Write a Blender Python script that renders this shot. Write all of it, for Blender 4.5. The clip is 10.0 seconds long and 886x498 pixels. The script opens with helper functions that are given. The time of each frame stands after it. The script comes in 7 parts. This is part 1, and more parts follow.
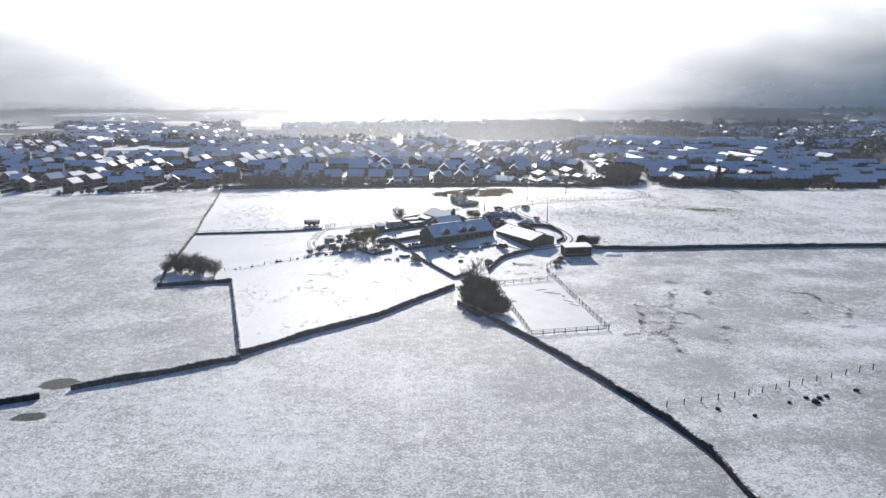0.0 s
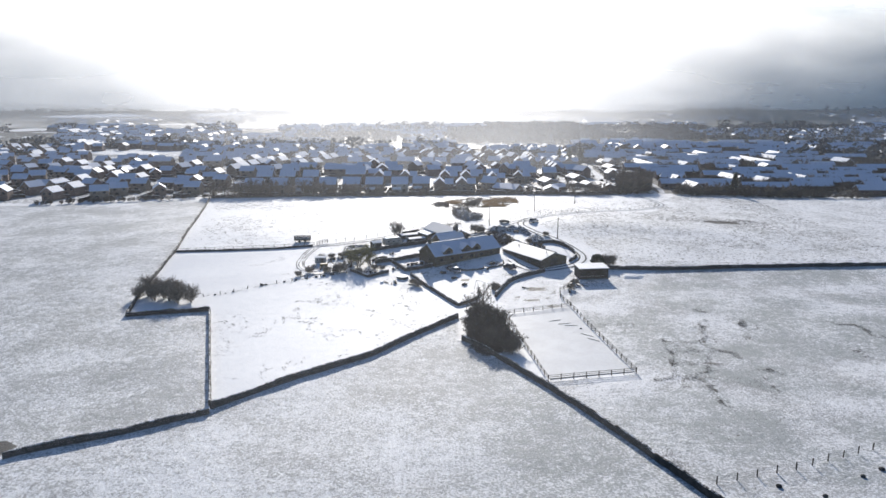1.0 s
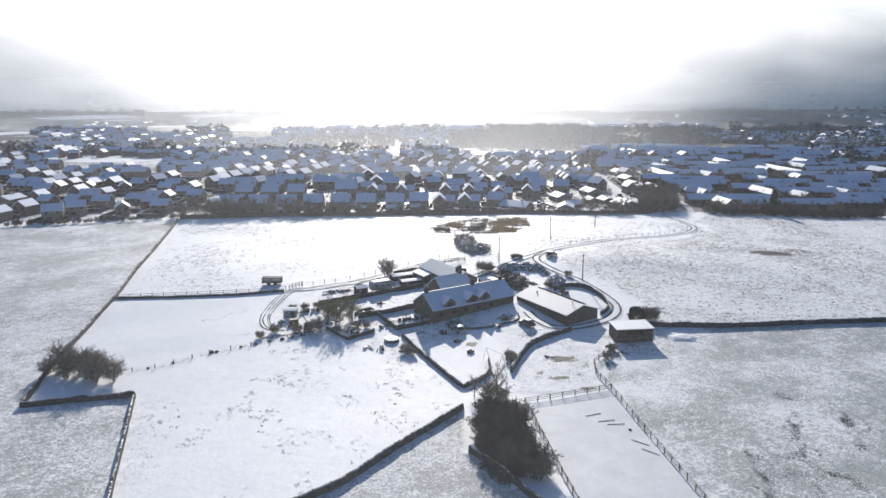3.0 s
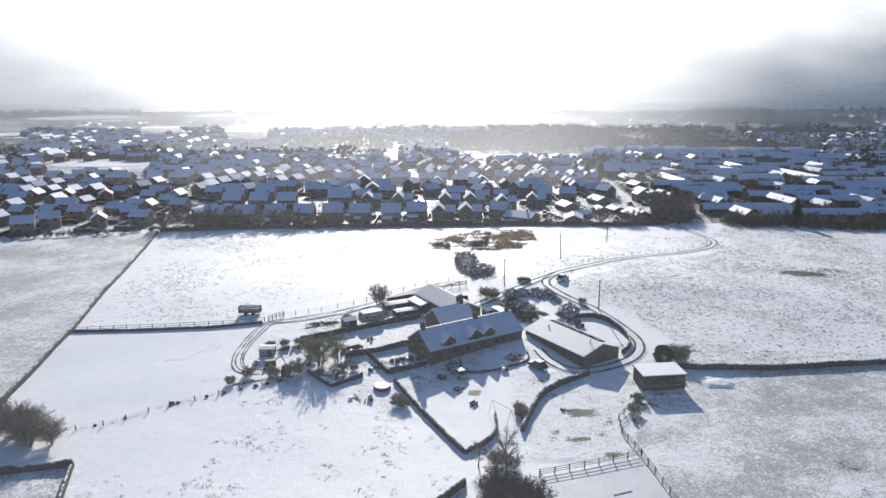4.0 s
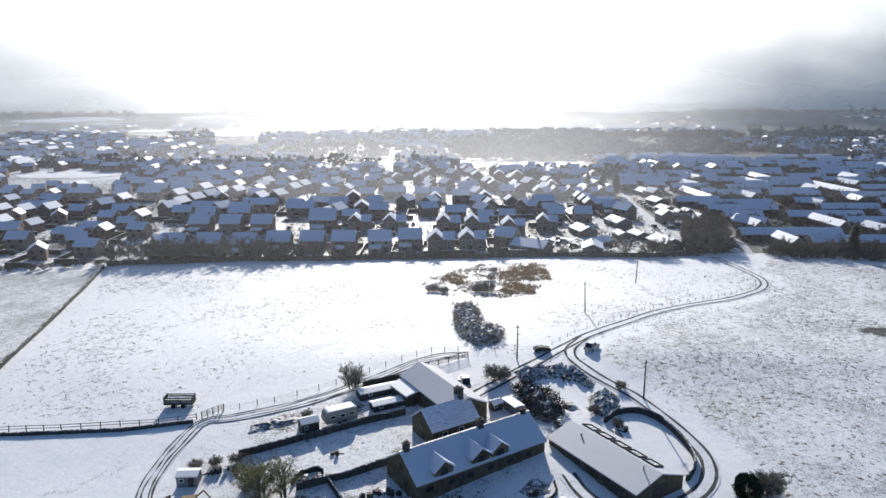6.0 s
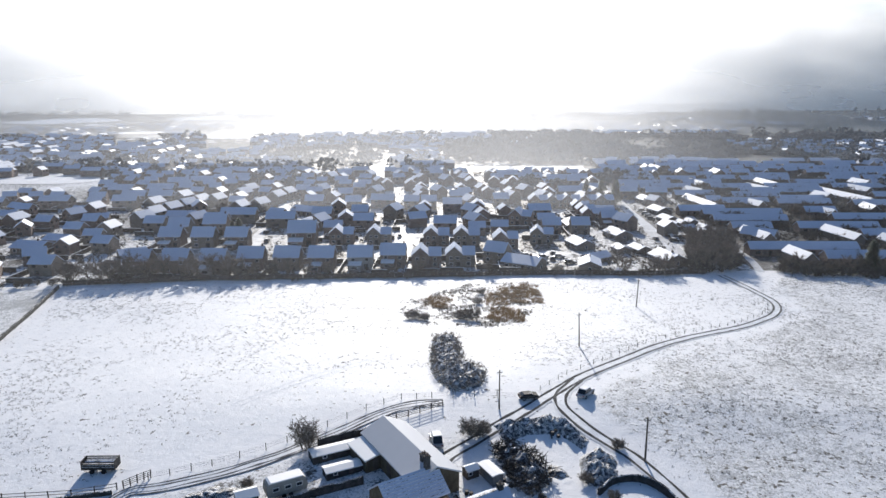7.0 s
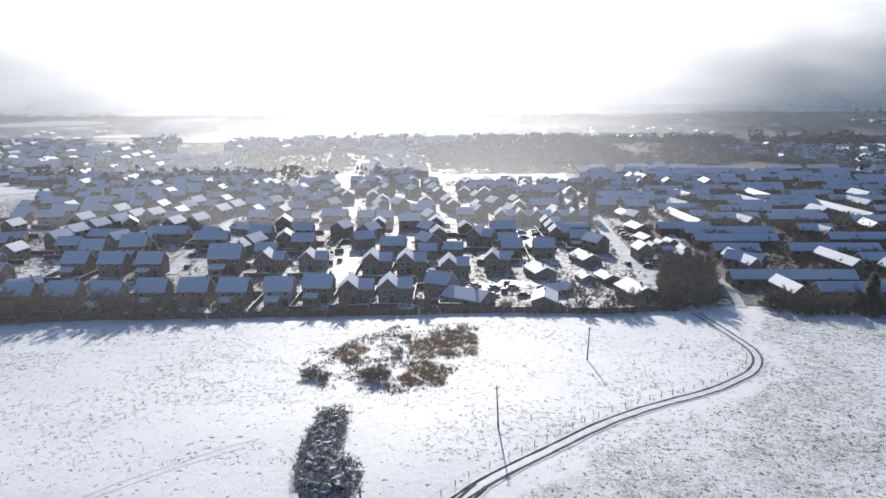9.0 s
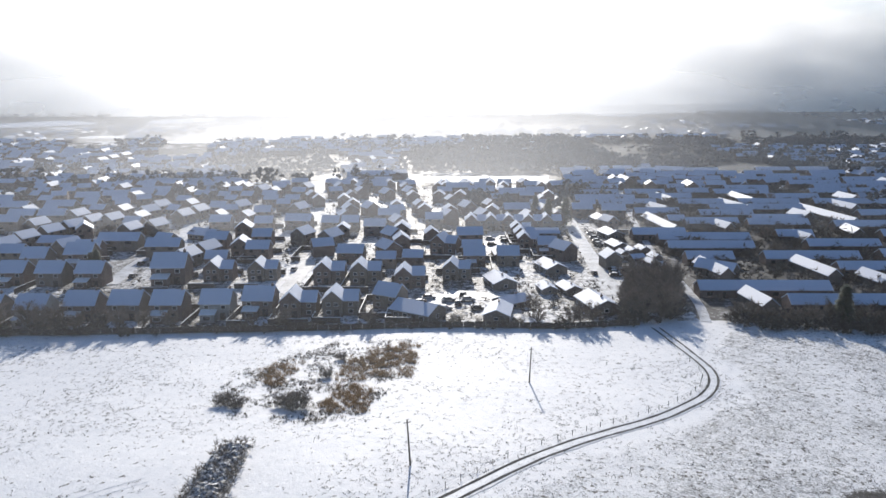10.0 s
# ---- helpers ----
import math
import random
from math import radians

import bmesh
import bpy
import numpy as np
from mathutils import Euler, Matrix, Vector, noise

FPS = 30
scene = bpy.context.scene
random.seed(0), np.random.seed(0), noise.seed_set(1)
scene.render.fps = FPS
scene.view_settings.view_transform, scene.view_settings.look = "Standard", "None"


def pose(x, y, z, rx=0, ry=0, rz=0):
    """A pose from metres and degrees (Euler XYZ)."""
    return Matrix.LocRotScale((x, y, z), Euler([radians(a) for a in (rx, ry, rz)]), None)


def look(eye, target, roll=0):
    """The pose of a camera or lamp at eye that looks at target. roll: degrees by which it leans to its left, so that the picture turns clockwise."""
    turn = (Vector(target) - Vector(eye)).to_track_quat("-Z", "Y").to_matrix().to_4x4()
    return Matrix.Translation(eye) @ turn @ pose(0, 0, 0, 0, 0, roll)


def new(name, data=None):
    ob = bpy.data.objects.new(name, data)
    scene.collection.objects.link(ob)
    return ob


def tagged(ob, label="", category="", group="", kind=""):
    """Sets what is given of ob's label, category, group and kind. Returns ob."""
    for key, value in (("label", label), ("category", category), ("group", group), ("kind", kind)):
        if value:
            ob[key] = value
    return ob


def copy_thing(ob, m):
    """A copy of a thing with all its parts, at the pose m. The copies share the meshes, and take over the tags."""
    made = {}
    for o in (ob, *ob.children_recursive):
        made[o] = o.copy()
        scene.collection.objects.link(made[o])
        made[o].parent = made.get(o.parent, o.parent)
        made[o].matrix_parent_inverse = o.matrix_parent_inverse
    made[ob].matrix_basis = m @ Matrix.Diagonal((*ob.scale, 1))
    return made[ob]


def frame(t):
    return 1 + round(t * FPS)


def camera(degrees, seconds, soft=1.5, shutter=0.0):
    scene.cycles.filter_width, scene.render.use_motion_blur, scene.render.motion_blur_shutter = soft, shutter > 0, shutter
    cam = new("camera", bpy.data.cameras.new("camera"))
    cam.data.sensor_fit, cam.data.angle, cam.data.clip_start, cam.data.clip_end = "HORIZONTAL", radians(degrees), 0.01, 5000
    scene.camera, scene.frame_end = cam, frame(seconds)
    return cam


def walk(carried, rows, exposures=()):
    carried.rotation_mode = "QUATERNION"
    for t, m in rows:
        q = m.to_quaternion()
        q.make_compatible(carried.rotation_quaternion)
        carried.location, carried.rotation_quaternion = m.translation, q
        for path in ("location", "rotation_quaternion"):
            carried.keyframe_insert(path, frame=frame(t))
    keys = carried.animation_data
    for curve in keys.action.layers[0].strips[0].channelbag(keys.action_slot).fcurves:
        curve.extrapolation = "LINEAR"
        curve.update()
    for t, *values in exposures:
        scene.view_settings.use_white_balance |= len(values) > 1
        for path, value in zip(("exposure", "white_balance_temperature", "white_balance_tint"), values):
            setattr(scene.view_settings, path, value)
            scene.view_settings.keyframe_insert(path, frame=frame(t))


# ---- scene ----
cam = camera(64.7, 10.0)
METRES, EYE, TILT, LEAN, TURN = 210.0, 50.6, 0.0, 0.0, 0.0
ROWS = [
    (0.0, 0.0, 0.0, 0.0, 0.01, -12.6, -0.06),
    (0.5, -0.0014, 0.0484, 0.0035, 0.01, -12.61, -0.05),
    (1.0, -0.0023, 0.0977, 0.007, 0.02, -12.57, -0.04),
    (1.5, -0.0029, 0.1484, 0.0104, 0.03, -12.59, -0.03),
    (2.0, -0.0027, 0.1998, 0.014, 0.04, -12.61, -0.03),
    (2.5, -0.0022, 0.2514, 0.0174, 0.06, -12.62, -0.01),
    (4.0, -0.0001, 0.4078, 0.029, 0.1, -12.74, 0.04),
    (4.5, 0.0007, 0.4604, 0.0328, 0.12, -12.77, 0.03),
    (5.0, 0.0017, 0.5132, 0.0368, 0.14, -12.79, 0.04),
    (5.5, 0.0019, 0.5663, 0.0405, 0.15, -12.78, 0.08),
    (7.0, 0.0314, 0.7122, 0.0514, 0.26, -12.78, 0.13),
    (7.5, 0.0502, 0.754, 0.0541, 0.29, -12.76, 0.15),
    (8.0, 0.074, 0.7991, 0.0564, 0.33, -12.74, 0.14),
    (8.5, 0.0982, 0.8374, 0.0585, 0.35, -12.74, 0.15),
    (9.0, 0.1295, 0.8756, 0.06, 0.37, -12.73, 0.18),
    (9.5, 0.1606, 0.9054, 0.0611, 0.38, -12.74, 0.15),
    (10.0, 0.1995, 0.9328, 0.0616, 0.38, -12.74, 0.19),
]
walk(cam, [(t, pose(0, 0, EYE, TILT, LEAN, TURN) @ pose(METRES * x, METRES * y, METRES * z, 90 + pitch, roll, yaw)) for t, x, y, z, yaw, pitch, roll in ROWS], [(0.0, 0.02), (2.5, 0.04), (5.5, 0.13), (7.0, 0.11), (8.5, 0.02), (10.0, 0.01)])

# ---------------------------------------------------------------- world, sun
SUN_EL, SUN_AZ = 22.5, -2.0          # degrees; azimuth from +y towards +x
world = bpy.data.worlds.new("winter_sky")
scene.world = world
world.use_nodes = True
wn, wl = world.node_tree.nodes, world.node_tree.links
sky = wn.new("ShaderNodeTexSky")
sky.sky_type, sky.sun_disc = "NISHITA", False
sky.sun_elevation, sky.sun_rotation = radians(SUN_EL), radians(SUN_AZ)
sky.altitude, sky.air_density, sky.dust_density, sky.ozone_density = 150, 1.0, 0.9, 5.0
wl.new(sky.outputs[0], wn["Background"].inputs[0])
wn["Background"].inputs[1].default_value = 0.105
sun = new("sun", bpy.data.lights.new("sun", "SUN"))
sun.data.energy, sun.data.angle, sun.data.color = 4.9, radians(0.6), (1.0, 0.94, 0.86)
sun.matrix_world = look((0, 0, 0), (-math.sin(radians(SUN_AZ)) * math.cos(radians(SUN_EL)), -math.cos(radians(SUN_AZ)) * math.cos(radians(SUN_EL)), -math.sin(radians(SUN_EL))))


# ---------------------------------------------------------------- terrain
def smooth(a, b, v):
    s = min(max((v - a) / (b - a), 0.0), 1.0)
    return s * s * (3 - 2 * s)


def H(x, y):
    """Height of the ground: a low rise under the farm, the flat valley, hills far off."""
    h = 1.25 * smooth(250, 375, y) + 5.0 * math.exp(-((y - 262.5) / 52.5) ** 2 - ((x - 6) / 112) ** 2)
    h += 2.6 * smooth(246, 270, y) * math.exp(-((x - 30) / 65) ** 2 - ((y - 298) / 48) ** 2)
    if y < 420 and abs(x) < 260:
        h += 0.22 * noise.noise((x / 17, y / 17, 0.3)) + 0.05 * noise.noise((x / 5, y / 5, 7.7))
    r = math.hypot(x, y)
    if r > 1500:
        side = x / r if x > 0 else -0.3 * x / r
        up = smooth(1500, 4300, r)
        h += up * (8 + 26 * smooth(0.08, 0.42, side)) * (0.8 + 0.45 * noise.noise((x / 900, y / 900, 2.1)))
    return h


# ---------------------------------------------------------------- materials
def nodes(name):
    m = bpy.data.materials.new(name)
    m.use_nodes = True
    return m, m.node_tree.nodes, m.node_tree.links, m.node_tree.nodes["Principled BSDF"]


def n_noise(nt, co, scale, detail=4.0, rough=0.55):
    n = nt.nodes.new("ShaderNodeTexNoise")
    n.inputs["Scale"].default_value, n.inputs["Detail"].default_value, n.inputs["Roughness"].default_value = scale, detail, rough
    if co is not None:
        nt.links.new(co, n.inputs["Vector"])
    return n.outputs["Fac"]


def n_math(nt, op, a, b=0.5, clamp=False):
    n = nt.nodes.new("ShaderNodeMath")
    n.operation, n.use_clamp = op, clamp
    for i, v in enumerate((a, b)):
        if isinstance(v, (int, float)):
            n.inputs[i].default_value = v
        else:
            nt.links.new(v, n.inputs[i])
    return n.outputs[0]


def n_step(nt, v, lo, hi):
    n = nt.nodes.new("ShaderNodeMapRange")
    n.interpolation_type = "SMOOTHSTEP"
    nt.links.new(v, n.inputs["Value"])
    for key, w in (("From Min", lo), ("From Max", hi)):
        if isinstance(w, (int, float)):
            n.inputs[key].default_value = w
        else:
            nt.links.new(w, n.inputs[key])
    return n.outputs["Result"]


def n_mix(nt, f, a, b):
    n = nt.nodes.new("ShaderNodeMix")
    n.data_type = "RGBA"
    for i, v in ((0, f), (6, a), (7, b)):
        if isinstance(v, (int, float)):
            n.inputs[i].default_value = v
        elif isinstance(v, tuple):
            n.inputs[i].default_value = (*v, 1)
        else:
            nt.links.new(v, n.inputs[i])
    return n.outputs[2]


def n_bump(nt, height, strength, distance):
    n = nt.nodes.new("ShaderNodeBump")
    n.inputs["Strength"].default_value, n.inputs["Distance"].default_value = strength, distance
    nt.links.new(height, n.inputs["Height"])
    return n.outputs["Normal"]


def surface(name, a, b, scale=1.0, rough=0.8, bump=0.3, fine=9.0, c=None, metal=0.0, world_co=True, lo=0.38, hi=0.62, spec=0.3):
    """A surface of two colours in patches and grain, with a third in worn spots."""
    m, ns, ls, bsdf = nodes(name)
    nt = m.node_tree
    if world_co:
        co = ns.new("ShaderNodeNewGeometry").outputs["Position"]
    else:
        co = ns.new("ShaderNodeTexCoord").outputs["Object"]
    big, small = n_noise(nt, co, scale, 5), n_noise(nt, co, scale * fine, 4, 0.65)
    col = n_mix(nt, n_step(nt, n_math(nt, "ADD", n_math(nt, "MULTIPLY", big, 0.55), n_math(nt, "MULTIPLY", small, 0.45)), lo, hi), a, b)
    if c:
        col = n_mix(nt, n_step(nt, n_noise(nt, co, scale * 2.7, 6, 0.7), 0.58, 0.66), col, c)
    info = ns.new("ShaderNodeObjectInfo").outputs["Random"]
    hsv = ns.new("ShaderNodeHueSaturation")
    ls.new(col, hsv.inputs["Color"])
    ls.new(n_math(nt, "ADD", n_math(nt, "MULTIPLY", info, 0.3), 0.85), hsv.inputs["Value"])
    ls.new(hsv.outputs[0], bsdf.inputs["Base Color"])
    bsdf.inputs["Roughness"].default_value, bsdf.inputs["Metallic"].default_value = rough, metal
    bsdf.inputs["Specular IOR Level"].default_value = spec
    if bump:
        ls.new(n_bump(nt, small, bump, 0.06), bsdf.inputs["Normal"])
    return m


SNOW = (0.90, 0.90, 0.905)


def ground_material():
    m, ns, ls, bsdf = nodes("snowy_ground")
    nt = m.node_tree
    co = ns.new("ShaderNodeNewGeometry").outputs["Position"]

    def attr(name):
        n = ns.new("ShaderNodeAttribute")
        n.attribute_name = name
        return n.outputs["Fac"]
    cover, rush, bare, wood = attr("cover"), attr("rush"), attr("bare"), attr("wood")
    fine = n_noise(nt, co, 2.4, 6, 0.75)
    mid = n_noise(nt, co, 0.55, 5, 0.7)
    broad = n_noise(nt, co, 0.045, 4, 0.55)
    # blades that show through thin snow, more where the cover is thin
    blades = n_math(nt, "ADD", n_math(nt, "MULTIPLY", fine, 0.6), n_math(nt, "ADD", n_math(nt, "MULTIPLY", mid, 0.25), n_math(nt, "MULTIPLY", broad, 0.15)))
    patch = n_math(nt, "ADD", 0.82, n_math(nt, "MULTIPLY", n_step(nt, n_noise(nt, co, 0.05, 6, 0.7), 0.34, 0.70), 0.32))
    lim = n_math(nt, "SUBTRACT", 0.66, n_math(nt, "MULTIPLY", n_math(nt, "MULTIPLY", cover, patch), 0.24))
    thin = n_step(nt, blades, lim, n_math(nt, "ADD", lim, 0.13))
    grass = n_mix(nt, broad, (0.185, 0.185, 0.175), (0.275, 0.275, 0.265))
    grass = n_mix(nt, n_step(nt, cover, 0.97, 1.08), grass, (0.205, 0.225, 0.215))
    snow = n_mix(nt, n_step(nt, mid, 0.35, 0.7), SNOW, (0.83, 0.84, 0.855))
    col = n_mix(nt, n_math(nt, "MULTIPLY", thin, 0.75), snow, grass)
    # tussocks
    tuss = n_noise(nt, co, 0.95, 3, 0.6)
    tl = n_math(nt, "SUBTRACT", 0.80, n_math(nt, "MULTIPLY", rush, 0.26))
    col = n_mix(nt, n_step(nt, tuss, tl, n_math(nt, "ADD", tl, 0.06)), col, (0.13, 0.122, 0.105))
    # trodden or wet earth
    earth = n_mix(nt, fine, (0.05, 0.048, 0.045), (0.13, 0.124, 0.114))
    bl = n_math(nt, "ADD", n_math(nt, "MULTIPLY", mid, 0.5), n_math(nt, "MULTIPLY", fine, 0.5))
    edge = n_math(nt, "SUBTRACT", 1.0, bare)
    col = n_mix(nt, n_step(nt, bl, n_math(nt, "SUBTRACT", edge, 0.06), n_math(nt, "ADD", edge, 0.06)), col, earth)
    # woods and gardens of the far valley
    far = n_math(nt, "ADD", n_math(nt, "MULTIPLY", n_noise(nt, co, 0.012, 6, 0.68), 0.6), n_math(nt, "MULTIPLY", n_noise(nt, co, 0.085, 4, 0.6), 0.4))
    wl_ = n_math(nt, "SUBTRACT", 0.62, n_math(nt, "MULTIPLY", wood, 0.20))
    wd = n_math(nt, "MULTIPLY", n_step(nt, wood, 0.02, 0.3), n_step(nt, far, wl_, n_math(nt, "ADD", wl_, 0.05)))
    col = n_mix(nt, wd, col, n_mix(nt, n_noise(nt, co, 0.06, 4, 0.6), (0.05, 0.055, 0.05), (0.13, 0.12, 0.10)))
    ls.new(col, bsdf.inputs["Base Color"])
    bsdf.inputs["Roughness"].default_value = 0.62
    bsdf.inputs["Specular IOR Level"].default_value = 0.18
    hgt = n_math(nt, "MULTIPLY", n_math(nt, "ADD", fine, n_math(nt, "MULTIPLY", mid, 1.3)), n_math(nt, "ADD", 0.12, n_math(nt, "MULTIPLY", cover, 0.95)))
    ls.new(n_bump(nt, hgt, 0.7, 0.25), bsdf.inputs["Normal"])
    return m


def snow_material(name, show=0.0, under=(0.06, 0.06, 0.065), scale=0.6, world_co=True, white=SNOW):
    """Lying snow; with show, what is under it looks out in patches."""
    m, ns, ls, bsdf = nodes(name)
    nt = m.node_tree
    if world_co:
        co = ns.new("ShaderNodeNewGeometry").outputs["Position"]
    else:
        co = ns.new("ShaderNodeTexCoord").outputs["Object"]
    big, small = n_noise(nt, co, scale, 5, 0.65), n_noise(nt, co, scale * 8, 4, 0.6)
    col = n_mix(nt, big, white, tuple(0.91 * v for v in white))
    if show:
        mix = n_math(nt, "ADD", n_math(nt, "MULTIPLY", big, 0.5), n_math(nt, "MULTIPLY", small, 0.5))
        col = n_mix(nt, n_step(nt, mix, 0.72 - 0.3 * show, 0.80 - 0.3 * show), col, under)
    ls.new(col, bsdf.inputs["Base Color"])
    bsdf.inputs["Roughness"].default_value = 0.6
    ls.new(n_bump(nt, small, 0.35, 0.08), bsdf.inputs["Normal"])
    return m


M_GROUND = ground_material()
M_SNOW = snow_material("snow")
# blue of shaded slopes is mixed into this snow's base colour
M_ROOFSNOW_SHADE = snow_material("roof_snow", 0.12, (0.20, 0.21, 0.23), 0.5, True, (0.60, 0.66, 0.78))
# greyer white carries the shade of slopes turned from the sun
M_SHADEGREY_SNOW = snow_material("shade_grey_roof_snow", 0.2, (0.24, 0.25, 0.26), 0.7, True, (0.55, 0.57, 0.61))
M_WALLSNOW = snow_material("wall_snow", 0.75, (0.07, 0.065, 0.06), 1.1)
M_HEAPSNOW = snow_material("heap_snow", 0.95, (0.032, 0.035, 0.042), 1.5)
M_STONE = surface("field_stone", (0.038, 0.037, 0.037), (0.085, 0.082, 0.078), 1.3, 0.9, 0.8, 5, (0.14, 0.135, 0.125))
M_FARMSTONE = surface("farm_sandstone", (0.085, 0.07, 0.048), (0.155, 0.13, 0.09), 0.9, 0.9, 0.6, 6, (0.06, 0.05, 0.04))
M_BRICK = surface("house_brick", (0.145, 0.105, 0.09), (0.22, 0.165, 0.14), 0.5, 0.85, 0.3, 14, (0.115, 0.09, 0.08))
M_BUFF = surface("buff_brick", (0.17, 0.14, 0.115), (0.25, 0.21, 0.175), 0.5, 0.85, 0.3, 14)
M_RENDER = surface("pale_render", (0.30, 0.285, 0.265), (0.42, 0.40, 0.375), 0.4, 0.85, 0.15, 9)
M_WOOD = surface("weathered_wood", (0.07, 0.06, 0.05), (0.14, 0.12, 0.098), 2.0, 0.85, 0.4, 7)
M_DARKWOOD = surface("dark_boards", (0.055, 0.047, 0.04), (0.105, 0.09, 0.077), 1.4, 0.8, 0.5, 8)
M_TWIG = surface("bare_twigs", (0.19, 0.165, 0.135), (0.33, 0.285, 0.235), 1.6, 0.9, 0.0, 4, (0.62, 0.64, 0.67))
M_HEDGE = surface("dense_hedge_twigs", (0.085, 0.077, 0.068), (0.16, 0.14, 0.118), 0.4, 0.9, 0.0, 6)
M_BROWNTWIG = surface("brown_garden_twigs", (0.17, 0.14, 0.115), (0.29, 0.24, 0.20), 0.4, 0.9, 0.0, 6)
M_BARK = surface("bark", (0.09, 0.077, 0.063), (0.17, 0.145, 0.12), 1.5, 0.95, 0.6, 7)
M_EVERGREEN = surface("dark_evergreen", (0.04, 0.06, 0.04), (0.09, 0.11, 0.07), 0.5, 0.85, 0.0, 6)
M_OLIVE = surface("moss_green_twigs", (0.20, 0.195, 0.09), (0.32, 0.29, 0.15), 0.5, 0.85, 0.0, 6)
M_REED = surface("dry_golden_reed", (0.17, 0.13, 0.088), (0.34, 0.265, 0.18), 0.9, 0.9, 0.0, 6)
M_RUSH = surface("dull_rush", (0.095, 0.088, 0.078), (0.18, 0.165, 0.14), 0.3, 0.9, 0.0, 6)
def let_through(m, colour, share):
    """Thin dry blades let part of the low sun through."""
    ns, ls = m.node_tree.nodes, m.node_tree.links
    tl, mx = ns.new("ShaderNodeBsdfTranslucent"), ns.new("ShaderNodeMixShader")
    tl.inputs[0].default_value = (*colour, 1)
    mx.inputs[0].default_value = share
    ls.new(ns["Principled BSDF"].outputs[0], mx.inputs[1]), ls.new(tl.outputs[0], mx.inputs[2])
    ls.new(mx.outputs[0], ns["Material Output"].inputs["Surface"])


let_through(M_REED, (0.28, 0.2, 0.118), 0.36)
let_through(M_RUSH, (0.24, 0.21, 0.16), 0.2)
M_MUD = surface("wet_track_mud", (0.06, 0.059, 0.058), (0.13, 0.127, 0.122), 0.8, 0.95, 0.5, 8, (0.30, 0.30, 0.31), spec=0.1)
M_TRODDEN = surface("trodden_snow", (0.62, 0.64, 0.67), (0.78, 0.80, 0.83), 0.6, 0.6, 0.4, 6, (0.42, 0.42, 0.42))
M_ARENA = surface("raked_arena_snow", (0.70, 0.71, 0.73), (0.80, 0.82, 0.84), 0.25, 0.65, 0.3, 9)
M_METAL = surface("grey_steel", (0.20, 0.21, 0.22), (0.32, 0.33, 0.34), 1.5, 0.5, 0.1, 8, None, 0.6)
M_TARP = surface("dark_junk", (0.03, 0.032, 0.036), (0.09, 0.085, 0.08), 1.5, 0.7, 0.5, 6, (0.2, 0.19, 0.18))
M_CREAM = surface("cream_panel", (0.27, 0.25, 0.22), (0.38, 0.36, 0.32), 0.7, 0.5, 0.05, 9)
M_RED = surface("dull_red_paint", (0.20, 0.04, 0.03), (0.28, 0.06, 0.045), 0.8, 0.4, 0.05, 9)
M_YELLOW = surface("ochre_paint", (0.20, 0.135, 0.045), (0.28, 0.19, 0.07), 0.8, 0.5, 0.1, 9)
M_CARDARK = surface("dark_car_paint", (0.02, 0.025, 0.03), (0.035, 0.04, 0.05), 1.0, 0.25, 0.0, 5, None, 0.3, spec=0.5)
M_CARGREY = surface("silver_car_paint", (0.30, 0.31, 0.33), (0.36, 0.37, 0.39), 1.0, 0.3, 0.0, 5, None, 0.4, spec=0.5)
M_RUBBER = surface("black_rubber", (0.012, 0.012, 0.012), (0.03, 0.03, 0.03), 2.0, 0.8, 0.1)
M_FRAME = surface("white_window_frame", (0.70, 0.70, 0.69), (0.78, 0.78, 0.77), 2.0, 0.4, 0.0)
M_ASPHALT = surface("slushy_road", (0.40, 0.41, 0.43), (0.66, 0.68, 0.71), 0.22, 0.55, 0.2, 9, (0.18, 0.18, 0.18))
M_FAR = surface("far_wood", (0.07, 0.075, 0.08), (0.14, 0.14, 0.14), 0.05, 0.95, 0.0, 8)


def glass_material():
    m, ns, ls, bsdf = nodes("window_glass")
    bsdf.inputs["Base Color"].default_value = (0.02, 0.024, 0.03, 1)
    bsdf.inputs["Roughness"].default_value = 0.06
    bsdf.inputs["Specular IOR Level"].default_value = 0.6
    return m


M_GLASS = glass_material()


# ---------------------------------------------------------------- mesh helpers
def part(name, bm, material, parent=None, label="", smooth_faces=False):
    """Links a bmesh as one mesh object, under a thing or a part."""
    me = bpy.data.meshes.new(name)
    bm.to_mesh(me)
    bm.free()
    me.materials.append(material)
    if smooth_faces:
        me.shade_smooth()
    ob = new(name, me)
    ob.parent = parent
    return tagged(ob, label)


def raw(name, verts, faces, material, parent=None, label=""):
    me = bpy.data.meshes.new(name)
    me.from_pydata(verts, [], faces)
    me.materials.append(material)
    me.update()
    ob = new(name, me)
    ob.parent = parent
    return tagged(ob, label)


def thing(name, m, label, category, group="", kind=""):
    ob = new(name)
    ob.empty_display_size = 0.3
    ob.matrix_basis = m
    return tagged(ob, label, category, group, kind)


def at(x, y, yaw=0.0, dz=0.0):
    return pose(x, y, H(x, y) + dz, 0, 0, yaw)


def box(bm, x, y, z, w, d, h, yaw=0.0, bevel=0.0):
    """A box with its foot's middle at x, y, z."""
    r = bmesh.ops.create_cube(bm, size=1.0, matrix=pose(x, y, z + h / 2, 0, 0, yaw) @ Matrix.Diagonal((w, d, h, 1)))
    if bevel:
        es = list({e for v in r["verts"] for e in v.link_edges})
        bmesh.ops.bevel(bm, geom=es, offset=bevel, segments=1, affect="EDGES")
    return r["verts"]


